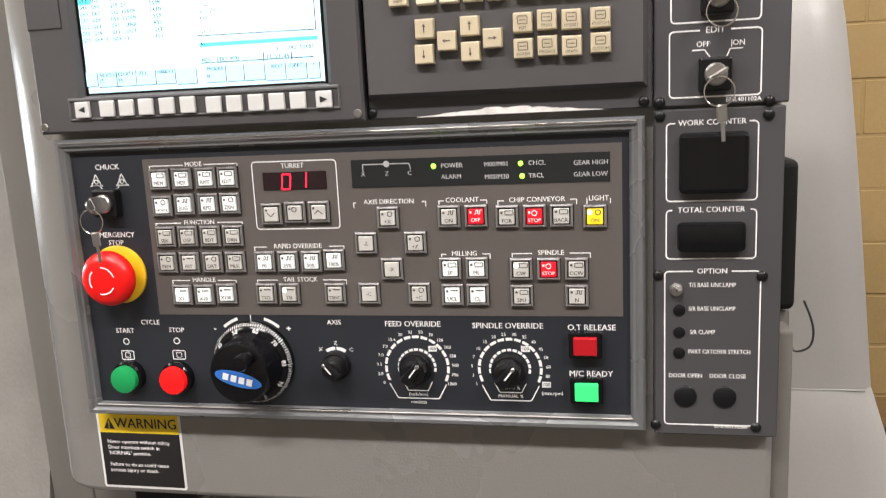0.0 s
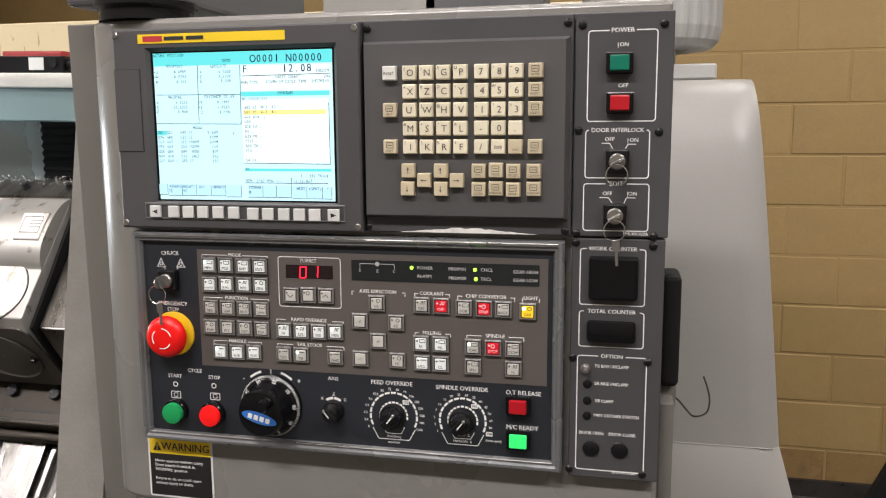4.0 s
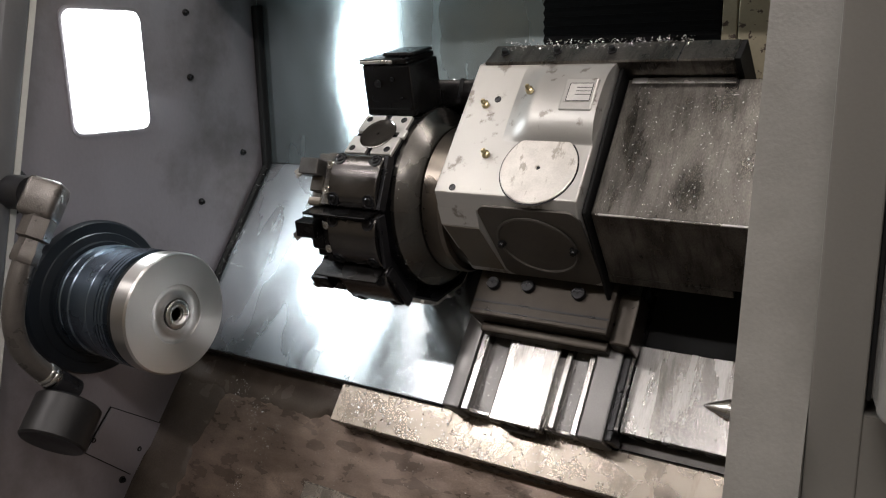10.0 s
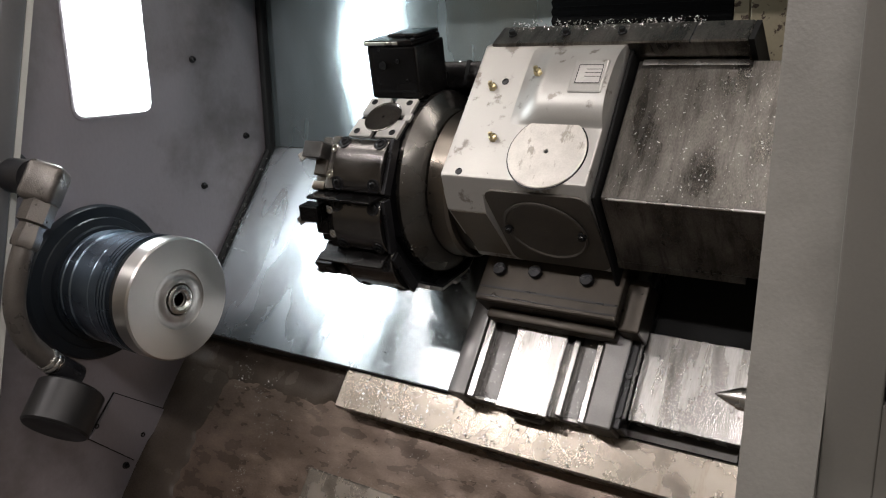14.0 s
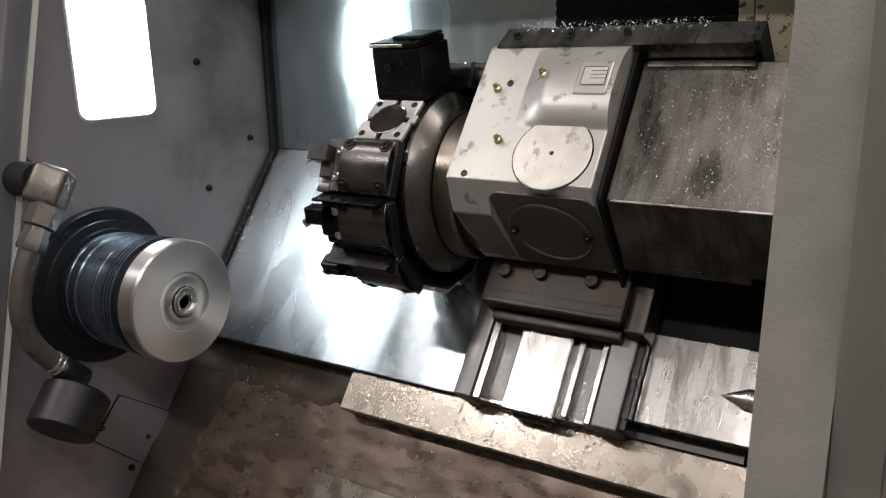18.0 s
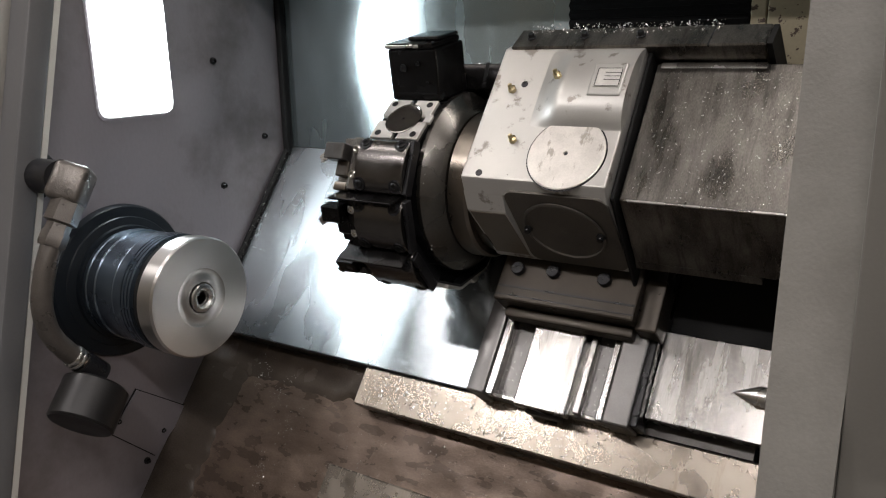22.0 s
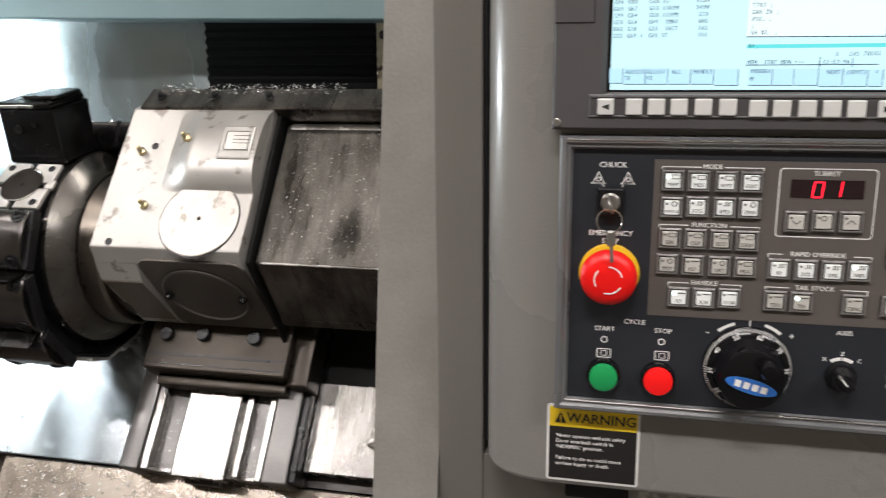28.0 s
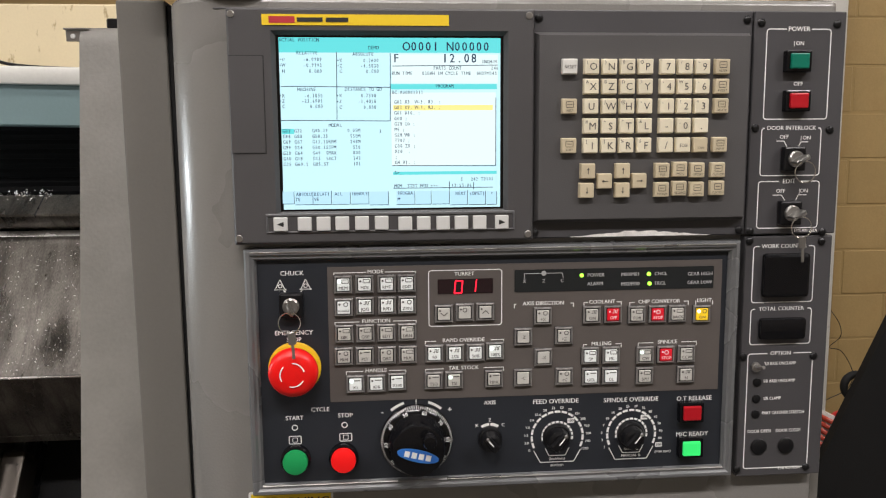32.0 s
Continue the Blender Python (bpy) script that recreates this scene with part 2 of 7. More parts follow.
M_HOLDER = mat("black_tool_steel", (0.016, 0.015, 0.015), 0.24, metal=0.8, var=0.2, scale=16, fine=320, bump=0.08,
               stain=(0.06, 0.052, 0.045), stain_at=0.66, stain_scale=24, stain_soft=0.08)
M_HOLDER2 = mat("dark_polished_holder", (0.155, 0.147, 0.142), 0.21, metal=0.98, var=0.2, scale=16, fine=320, bump=0.06,
                stain=(0.04, 0.038, 0.036), stain_at=0.58, stain_scale=14, stain_soft=0.15)
M_OXBLUE = mat("blue_black_cover", (0.007, 0.010, 0.014), 0.38, spec=0.3, var=0.15, bump=0.03)
M_PADST = mat("ground_pad_steel", (0.66, 0.64, 0.61), 0.38, metal=0.8, var=0.10, scale=25, fine=300, bump=0.05)
M_STEEL = mat("turned_steel", (0.56, 0.545, 0.52), 0.27, metal=1.0, var=0.10, scale=12, fine=300, bump=0.04)
M_FACE = mat("brushed_face_steel", (0.60, 0.58, 0.555), 0.36, metal=1.0, brushed=True, var=0.05, scale=5, fine=400, bump=0.0)
M_CAPST = mat("scraped_cap_metal", (0.60, 0.57, 0.53), 0.38, metal=0.6, var=0.16, scale=30, fine=300, bump=0.12,
              stain=(0.36, 0.33, 0.29), stain_at=0.54, stain_scale=40, stain_stretch=(1, 0.4, 1), stain_soft=0.06)
M_STEELB = mat("blued_steel", (0.20, 0.25, 0.31), 0.24, brushed=True, aniso=0.7, metal=0.97, var=0.08, scale=6, fine=250, bump=0.0)
M_GROUND = mat("ground_steel", (0.29, 0.28, 0.268), 0.26, metal=1.0, var=0.22, scale=26, fine=300, bump=0.08, stretch=(1.6, 0.25, 1),
               stain=(0.16, 0.152, 0.14), stain_at=0.54, stain_scale=16, stain_stretch=(2, 0.35, 1), stain_soft=0.15)
M_RAIL = mat("dull_rail_steel", (0.17, 0.165, 0.16), 0.40, metal=0.9, var=0.15, scale=20, fine=400, bump=0.05)
M_OXIDE = mat("black_oxide_steel", (0.016, 0.016, 0.018), 0.30, metal=0.35, var=0.2, scale=14, fine=300, bump=0.08)
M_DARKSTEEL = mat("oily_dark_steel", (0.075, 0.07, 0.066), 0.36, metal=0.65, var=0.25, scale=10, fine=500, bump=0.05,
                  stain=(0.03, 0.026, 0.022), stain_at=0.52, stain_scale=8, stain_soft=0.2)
M_SHEET = mat("stainless_sheet", (0.345, 0.375, 0.39), 0.25, brushed=True, aniso=0.85, metal=0.92, var=0.06, scale=4, fine=220, bump=0.02, stretch=(2.5, 1, 0.8),
              stain=(0.27, 0.285, 0.29), stain_at=0.60, stain_scale=16, stain_stretch=(0.5, 2.2, 1), stain_soft=0.2, stain_rough=0.34)
M_BACK = mat("blue_grey_steel_sheet", (0.34, 0.40, 0.41), 0.25, brushed=True, aniso=0.9, metal=0.9, var=0.06, scale=4, fine=220, bump=0.02, stretch=(2.5, 1, 0.8),
             stain=(0.28, 0.33, 0.34), stain_at=0.60, stain_scale=6, stain_soft=0.25)
M_WALL = mat("violet_grey_sheet", (0.30, 0.278, 0.30), 0.42, metal=0.55, var=0.07, scale=3, fine=160, bump=0.03, stretch=(1, 1, 0.5),
             stain=(0.165, 0.150, 0.152), stain_at=0.52, stain_scale=3.5, stain_soft=0.25)
M_OILY = mat("oil_streaked_cover", (0.135, 0.125, 0.113), 0.31, metal=0.9, var=0.75, scale=14, fine=330, bump=0.12, stretch=(1.7, 0.7, 1),
             stain=(0.055, 0.050, 0.045), stain_at=0.50, stain_scale=40, stain_stretch=(1.6, 0.22, 0.25), stain_soft=0.24, stain_rough=0.45)
M_PAN = mat("wet_brown_chip_pan", (0.145, 0.106, 0.081), 0.32, metal=0.5, var=0.55, scale=30, fine=330, bump=0.09, stretch=(0.55, 1.2, 1.2),
            stain=(0.075, 0.052, 0.040), stain_at=0.46, stain_scale=9, stain_stretch=(0.45, 1.1, 1.1), stain_soft=0.38, stain_rough=0.24)
# near-black colour of the shade painted onto the chip pan
M_PANSHADE = mat("black_pan_shade", (0.055, 0.043, 0.034), 0.22, spec=0.4, var=0.4, scale=14, fine=300, bump=0.12)
M_TEALPAINT = mat("teal_grey_paint", (0.155, 0.225, 0.235), 0.42, var=0.06, scale=5, fine=220, bump=0.05,
                  stain=(0.085, 0.12, 0.125), stain_at=0.60, stain_scale=6, stain_stretch=(1, 1, 0.4))
M_LIP = mat("worn_white_lip", (0.62, 0.61, 0.57), 0.38, metal=0.2, var=0.08, scale=8, fine=200, bump=0.05,
            stain=(0.33, 0.30, 0.26), stain_at=0.62, stain_scale=9, stain_stretch=(0.6, 2, 2))
M_CREAM = mat("cream_paint_stained", (0.72, 0.62, 0.41), 0.55, var=0.05, scale=4, fine=200, bump=0.03,
              stain=(0.43, 0.33, 0.17), stain_at=0.60, stain_scale=26, stain_stretch=(1.6, 1, 0.55), stain_soft=0.06)
M_SHOP = mat("shop_wall_paint", (0.24, 0.215, 0.175), 0.7, var=0.1, scale=2, bump=0.05)
M_CREAM2 = mat("cream_door_paint", (0.74, 0.64, 0.40), 0.5, var=0.05, scale=3, fine=200, bump=0.03)
M_RUSTY = mat("rust_flecked_cover", (0.29, 0.25, 0.17), 0.5, metal=0.2, var=0.12, scale=8, bump=0.06,
              stain=(0.055, 0.035, 0.025), stain_at=0.59, stain_scale=52, stain_soft=0.02)
M_BLOCK = mat("ochre_painted_block", (0.38, 0.262, 0.108), 0.62, var=0.10, scale=9, fine=120, bump=0.25, rnd=0.04,
              stain=(0.33, 0.21, 0.08), stain_at=0.52, stain_scale=5, stain_soft=0.3)
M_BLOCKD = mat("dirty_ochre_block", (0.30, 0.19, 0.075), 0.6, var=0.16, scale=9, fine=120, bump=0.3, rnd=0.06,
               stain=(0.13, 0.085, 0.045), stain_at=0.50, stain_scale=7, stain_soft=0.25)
M_JOINT = mat("ochre_painted_joint", (0.37, 0.255, 0.105), 0.7, var=0.1, bump=0.15)
M_FLOOR = mat("grey_concrete", (0.075, 0.071, 0.066), 0.6, var=0.15, scale=3, fine=90, bump=0.1, stain=(0.06, 0.057, 0.053), stain_at=0.55, stain_scale=2.5)
M_CEIL = mat("ceiling_paint", (0.40, 0.38, 0.34), 0.7, var=0.06, scale=2, bump=0.05)
M_HOSE = mat("braided_hose", (0.120, 0.108, 0.098), 0.32, metal=0.6, var=0.25, scale=30, fine=400, bump=0.2)
M_COIL = mat("red_coil_hose", (0.46, 0.06, 0.035), 0.4, var=0.1, bump=0.02)
M_GREYMOTOR = mat("motor_light_grey", (0.42, 0.42, 0.41), 0.45, var=0.05, bump=0.04)
M_WORKLENS = lit("work_light_lens", (0.93, 0.97, 1.0), 9.0, (0.9, 0.9, 0.9), 0.3)
M_TUBE = lit("tube_lens", (1.0, 0.92, 0.80), 5.0, (0.9, 0.9, 0.9), 0.4)
M_CHIP = mat("aluminium_chip", (0.55, 0.54, 0.52), 0.3, metal=0.9, var=0.15, scale=80, bump=0.0)
M_SPOT = mat("rust_speck", (0.10, 0.06, 0.035), 0.6, var=0.2, bump=0.0)
M_BRASS = mat("brass_fitting", (0.50, 0.42, 0.25), 0.3, metal=1.0, var=0.1, bump=0.0)

# ---- frames of reference: SLANT is the bed's plane (x along the bed, y up the slope, z off it); PANEL is the operator panel (x, height, out)
CA, SA = math.cos(radians(52)), math.sin(radians(52))
SLANT = Matrix(((1, 0, 0, 0), (0, CA, -SA, 0.859), (0, SA, CA, 1.12), (0, 0, 0, 1)))
PANEL = Matrix(((1, 0, 0, 0), (0, 0, -1, 0), (0, 1, 0, 0), (0, 0, 0, 1)))
ALONG = Matrix(((0, 0, 1, 0), (1, 0, 0, 0), (0, 1, 0, 0), (0, 0, 0, 1)))  # z of a turned part laid along world x


def thing(name, m, label, category, group="", kind=""):
    ob = new(name)
    ob.empty_display_size = 0.05
    ob.matrix_world = m
    return tagged(ob, label, category, group, kind)


def mesh(name, bm, material, smooth=38):
    me = bpy.data.meshes.new(name)
    bm.normal_update()
    bm.edges.index_update()
    # a rounded edge does not bend the shading of the flat face beside it
    area = {f: f.calc_area() for f in bm.faces}
    flat = []
    for e in bm.edges:
        if len(e.link_faces) == 2:
            a, b = area[e.link_faces[0]], area[e.link_faces[1]]
            if max(a, b) > 10 * min(a, b) and len(e.link_faces[0].verts) + len(e.link_faces[1].verts) > 6 and e.calc_face_angle(0) > 0.07:
                flat.append(e.index)
    bm.to_mesh(me)
    bm.free()
    for mm in (material if isinstance(material, (list, tuple)) else [material]):
        me.materials.append(mm)
    if smooth:
        me.polygons.foreach_set("use_smooth", [True] * len(me.polygons))
        me.set_sharp_from_angle(angle=radians(smooth))
        for k in flat:
            me.edges[k].use_edge_sharp = True
    return me


def part(name, bm, material, parent, label="", at=None, smooth=38):
    """One mesh under a thing or part. bm may also be a ready mesh, which is then shared."""
    me = bm if isinstance(bm, bpy.types.Mesh) else mesh(name, bm, material, smooth)
    ob = new(name, me)
    ob.parent = parent
    if at is not None:
        ob.matrix_basis = at
    if label:
        ob["label"] = label
    return ob


def solid(name, bm, material, m, label, category, group="", kind="", smooth=38):
    me = bm if isinstance(bm, bpy.types.Mesh) else mesh(name, bm, material, smooth)
    ob = new(name, me)
    ob.matrix_world = m
    return tagged(ob, label, category, group, kind)


def T(x, y, z=0.0, rz=0.0):
    return pose(x, y, z, 0, 0, rz)


def bev(bm, width, seg=2, edges=None):
    es = edges if edges is not None else [e for e in bm.edges if len(e.link_faces) == 2 and e.calc_face_angle(0) > 0.5]
    bmesh.ops.bevel(bm, geom=es, offset=width, segments=seg, profile=0.5, affect="EDGES", clamp_overlap=True)
    return bm


def join(*bms):
    out = bms[0]
    for b in bms[1:]:
        me = bpy.data.meshes.new("tmp")
        b.to_mesh(me)
        b.free()
        out.from_mesh(me)
        bpy.data.meshes.remove(me)
    return out


def moved(bm, m):
    bm.transform(m)
    return bm


def box(x0, y0, z0, x1, y1, z1, b=0.0, seg=2):
    bm = bmesh.new()
    bmesh.ops.create_cube(bm, size=1)
    for v in bm.verts:
        v.co = Vector(((x0 + x1) / 2 + v.co.x * (x1 - x0), (y0 + y1) / 2 + v.co.y * (y1 - y0), (z0 + z1) / 2 + v.co.z * (z1 - z0)))
    return bev(bm, b, seg) if b else bm


def prism(pts, z0, z1, b=0.0, seg=2):
    """A flat outline (counter-clockwise) drawn out from z0 to z1."""
    bm = bmesh.new()
    lo = [bm.verts.new((x, y, z0)) for x, y in pts]
    hi = [bm.verts.new((x, y, z1)) for x, y in pts]
    n = len(pts)
    bm.faces.new(lo[::-1])
    bm.faces.new(hi)
    for i in range(n):
        bm.faces.new((lo[i], lo[(i + 1) % n], hi[(i + 1) % n], hi[i]))
    bmesh.ops.recalc_face_normals(bm, faces=bm.faces[:])
    return bev(bm, b, seg) if b else bm


def hull8(lo, hi):
    """A six-sided block from four lower and four upper corners, in the same turning order."""
    bm = bmesh.new()
    a = [bm.verts.new(p) for p in lo]
    c = [bm.verts.new(p) for p in hi]
    bm.faces.new(a[::-1])
    bm.faces.new(c)
    for i in range(4):
        bm.faces.new((a[i], a[(i + 1) % 4], c[(i + 1) % 4], c[i]))
    bmesh.ops.recalc_face_normals(bm, faces=bm.faces[:])
    return bm


def turned(profile, seg=32, cx=0.0, cy=0.0):
    """A body turned about z from (radius, z) pairs, closed at the ends."""
    bm = bmesh.new()
    rings = []
    for r, z in profile:
        if r < 1e-6:
            rings.append([bm.verts.new((cx, cy, z))])
        else:
            rings.append([bm.verts.new((cx + r * math.cos(2 * math.pi * i / seg), cy + r * math.sin(2 * math.pi * i / seg), z)) for i in range(seg)])
    for a, b in zip(rings, rings[1:]):
        for i in range(seg):
            j = (i + 1) % seg
            if len(a) == 1 and len(b) == 1:
                continue
            if len(a) == 1:
                bm.faces.new((a[0], b[j], b[i]))
            elif len(b) == 1:
                bm.faces.new((a[i], a[j], b[0]))
            else:
                bm.faces.new((a[i], a[j], b[j], b[i]))
    for r, flip in ((rings[0], True), (rings[-1], False)):
        if len(r) > 1:
            bm.faces.new(r[::-1] if flip else r)
    bmesh.ops.recalc_face_normals(bm, faces=bm.faces[:])
    return bm


def cyl(cx, cy, z0, z1, r, seg=24, b=0.0):
    if b:
        return turned([(r - b, z0), (r, z0 + b), (r, z1 - b), (r - b, z1)], seg, cx, cy)
    return turned([(r, z0), (r, z1)], seg, cx, cy)


def tube(path, r, seg=10, caps=True):
    """A round bar along a smooth path of points."""
    pts = [Vector(p) for p in path]
    bm = bmesh.new()
    rings = []
    up = Vector((0.13, 0.27, 0.95)).normalized()
    for i, p in enumerate(pts):
        d = (pts[min(i + 1, len(pts) - 1)] - pts[max(i - 1, 0)]).normalized()
        a = d.cross(up)
        a = a.normalized() if a.length > 1e-4 else d.orthogonal().normalized()
        c = d.cross(a).normalized()
        up = -c if c.dot(up) < 0 else c
        c = up - d * up.dot(d)
        c.normalize()
        a = c.cross(d)
        rr = r[i] if isinstance(r, (list, tuple)) else r
        rings.append([bm.verts.new(p + rr * (math.cos(2 * math.pi * k / seg) * a + math.sin(2 * math.pi * k / seg) * c)) for k in range(seg)])
    for a, b in zip(rings, rings[1:]):
        for k in range(seg):
            bm.faces.new((a[k], a[(k + 1) % seg], b[(k + 1) % seg], b[k]))
    if caps:
        bm.faces.new(rings[0][::-1])
        bm.faces.new(rings[-1])
    bmesh.ops.recalc_face_normals(bm, faces=bm.faces[:])
    return bm


def smooth_path(pts, n=8):
    """Catmull-Rom through the points."""
    p = [Vector(q) for q in pts]
    p = [2 * p[0] - p[1]] + p + [2 * p[-1] - p[-2]]
    out = []
    for i in range(1, len(p) - 2):
        for k in range(n):
            t = k / n
            out.append(0.5 * (2 * p[i] + (p[i + 1] - p[i - 1]) * t + (2 * p[i - 1] - 5 * p[i] + 4 * p[i + 1] - p[i + 2]) * t * t
                              + (3 * p[i] - p[i - 1] - 3 * p[i + 1] + p[i + 2]) * t ** 3))
    out.append(p[-2])
    return out


def rrect(x0, y0, x1, y1, r, n=5):
    """Outline of a rounded rectangle."""
    out = []
    for cx, cy, a0 in ((x1 - r, y0 + r, -90), (x1 - r, y1 - r, 0), (x0 + r, y1 - r, 90), (x0 + r, y0 + r, 180)):
        for k in range(n + 1):
            a = radians(a0 + 90 * k / n)
            out.append((cx + r * math.cos(a), cy + r * math.sin(a)))
    return out


GLYPHS = {}


def glyph_mesh(s, align):
    if (s, align) not in GLYPHS:
        c = bpy.data.curves.new("text", "FONT")
        c.body, c.size, c.align_x, c.align_y, c.resolution_u = s, 1.0, align, "CENTER", 2
        o = bpy.data.objects.new("text", c)
        GLYPHS[(s, align)] = bpy.data.meshes.new_from_object(o)
        bpy.data.objects.remove(o)
        bpy.data.curves.remove(c)
    return GLYPHS[(s, align)]


class Ink:
    """Flat print gathered into one mesh: words, lines, outlines and rings a hair above a surface."""

    def __init__(self, w):
        self.bm, self.w = bmesh.new(), w

    def text(self, s, u, v, size, align="CENTER", turn=0.0, wide=1.0, bold=0.016):
        for side in ((-1, 1) if bold else (1,)):
            n = len(self.bm.verts)
            self.bm.from_mesh(glyph_mesh(s, align))
            self.bm.verts.ensure_lookup_table()
            m = Matrix.Translation((u, v, self.w + 0.00004 * side)) @ Matrix.Rotation(radians(turn), 4, "Z") @ Matrix.Diagonal((size * wide, size, 1, 1)) @ Matrix.Translation((bold * side, 0, 0))
            for vert in self.bm.verts[n:]:
                vert.co = m @ vert.co

    def quad(self, pts):
        self.bm.faces.new([self.bm.verts.new((u, v, self.w)) for u, v in pts])

    def rect(self, u0, v0, u1, v1):
        self.quad(((u0, v0), (u1, v0), (u1, v1), (u0, v1)))

    def line(self, u0, v0, u1, v1, width=0.0008):
        d = Vector((u1 - u0, v1 - v0))
        n = Vector((-d.y, d.x)).normalized() * width / 2
        self.quad(((u0 - n.x, v0 - n.y), (u1 - n.x, v1 - n.y), (u1 + n.x, v1 + n.y), (u0 + n.x, v0 + n.y)))

    def poly(self, pts, width=0.0008, close=False):
        for a, b in zip(pts, pts[1:] + (pts[:1] if close else [])):
            self.line(*a, *b, width)

    def ring(self, u, v, r0, r1, a0=0.0, a1=360.0, n=24):
        for k in range(n):
            p, q = radians(a0 + (a1 - a0) * k / n), radians(a0 + (a1 - a0) * (k + 1) / n)
            self.quad(((u + r0 * math.cos(p), v + r0 * math.sin(p)), (u + r1 * math.cos(p), v + r1 * math.sin(p)),
                       (u + r1 * math.cos(q), v + r1 * math.sin(q)), (u + r0 * math.cos(q), v + r0 * math.sin(q))))

    def dot(self, u, v, r, n=12):
        self.quad([(u + r * math.cos(2 * math.pi * k / n), v + r * math.sin(2 * math.pi * k / n)) for k in range(n)])

    def outline(self, u0, v0, u1, v1, r, width=0.0011, gaps=()):
        """A rounded outline; gaps: stretches of the top side left open for a word."""
        pts = rrect(u0, v0, u1, v1, r)
        for a, b in zip(pts, pts[1:] + pts[:1]):
            if abs(a[1] - v1) < 1e-6 and abs(b[1] - v1) < 1e-6 and gaps:
                xs = sorted((a[0], b[0]))
                x = xs[0]
                for g0, g1 in sorted(gaps):
                    self.line(x, v1, g0, v1, width)
                    x = g1
                self.line(x, v1, xs[1], v1, width)
            else:
                self.line(*a, *b, width)

    def done(self, name, material, parent, label=""):
        return part(name, self.bm, material, parent, label, smooth=0)

# ================================================================ operator pendant
def swap(bm):
    """Turns an outline in (across, out) drawn along z into (across, height, out)."""
    bm.transform(Matrix(((1, 0, 0, 0), (0, 0, 1, 0), (0, 1, 0, 0), (0, 0, 0, 1))))
    bmesh.ops.recalc_face_normals(bm, faces=bm.faces[:])
    return bm


def screw_mesh(r=0.0042, h=0.0028):
    bm = turned([(r, 0), (r, h * 0.35), (r * 0.72, h * 0.85), (r * 0.3, h)], 12)
    return mesh("screw", join(bm, box(-r * 0.62, -r * 0.1, h * 0.8, r * 0.62, r * 0.1, h * 1.03)), M_BORE)


SCREW = screw_mesh()
SCREWG = mesh("screw", join(turned([(0.0036, 0), (0.0036, 0.0008), (0.003, 0.0014)], 12), box(-0.0026, -0.0004, 0.001, 0.0026, 0.0004, 0.0017)), M_NICKEL)

pendant = thing("control_pendant", PANEL, "warm grey painted operator pendant with a rounded side", "control pendant")
out = [(0.6055, -0.100), (0.6055, -0.012), (-0.010, -0.012)]
for k in range(1, 11):
    a = radians(90 + 9 * k)
    out.append((-0.010 + 0.060 * math.cos(a), -0.065 + 0.053 * math.sin(a)))
out += [(-0.088, -0.157)]
part("housing", bev(swap(prism(out, 1.048, 1.632)), 0.006, 3), M_PAINT, pendant)
part("bottom_bracket", box(0.012, 1.026, -0.085, 0.075, 1.050, -0.030, 0.003), M_BLACK, pendant, "black bracket under the housing")
part("top_seam", box(-0.020, 1.619, -0.013, 0.600, 1.6205, -0.0112, 0.0004, 1), M_DARKFRAME, pendant)
# side grip and latch box on the far side of the housing
part("side_grip", box(0.606, 1.224, -0.100, 0.626, 1.348, -0.044, 0.006, 3), M_MATBLACK, pendant, "black rubber side grip")
part("side_box", box(0.606, 1.060, -0.085, 0.621, 1.212, -0.025, 0.002), M_POST2, pendant, "dull olive-grey side strip")
part("hook_arm", box(0.6045, 1.196, -0.074, 0.6245, 1.222, -0.056, 0.003), M_POST2, pendant, "worn arm between the grip and the strip")
part("wire_hook", tube(smooth_path([(0.618, 1.206, -0.070), (0.628, 1.196, -0.092), (0.642, 1.170, -0.135), (0.653, 1.151, -0.166), (0.664, 1.148, -0.177), (0.672, 1.153, -0.181), (0.6745, 1.166, -0.184), (0.672, 1.180, -0.189), (0.667, 1.194, -0.194)], 6), 0.0012, 6), M_DARKSTEEL, pendant, "bent wire hook")

# warning sticker
sticker = thing("warning_sticker", PANEL @ T(-0.004, -0.0035, -0.012), "yellow and black warning sticker with white border", "sticker")
part("backing", prism(rrect(-0.001, 1.058, 0.086, 1.137, 0.003), 0, 0.0006), M_LABELW, sticker)
part("black_field", box(0.0015, 1.0605, 0.0004, 0.0835, 1.1145, 0.0009), M_LABELK, sticker)
part("yellow_field", box(0.0015, 1.1145, 0.0004, 0.0835, 1.1345, 0.0009), M_LABELY, sticker)
ink = Ink(0.0012)
ink.text("WARNING", 0.0500, 1.1240, 0.0140, wide=0.95)
ink.quad(((0.0065, 1.1185), (0.0175, 1.1185), (0.0120, 1.1295)))
ink.done("heading", M_INKB, sticker)
ink = Ink(0.0014)
ink.rect(0.0114, 1.1215, 0.0126, 1.1262)
ink.rect(0.0114, 1.1195, 0.0126, 1.1207)
ink.done("mark", M_LABELY, sticker)
ink = Ink(0.0012)
for k, s in enumerate(("Never operate without safety", "Door interlock switch in", "'NORMAL' position.", "", "Failure to do so could cause", "serious injury or death.")):
    if s:
        ink.text(s, 0.008, 1.1055 - 0.0058 * k, 0.0054, "LEFT")
ink.done("body_text", M_INKW, sticker)

# ---------------------------------------------------------------- display unit
display = thing("display_unit", PANEL, "charcoal plastic control display showing a lit program page", "display")
BU0, BV0, BU1, BV1 = -0.0045, 1.3945, 0.2868, 1.6170
SU0, SV0, SU1, SV1 = 0.0428, 1.4275, 0.2545, 1.5905
frame_z = 0.012


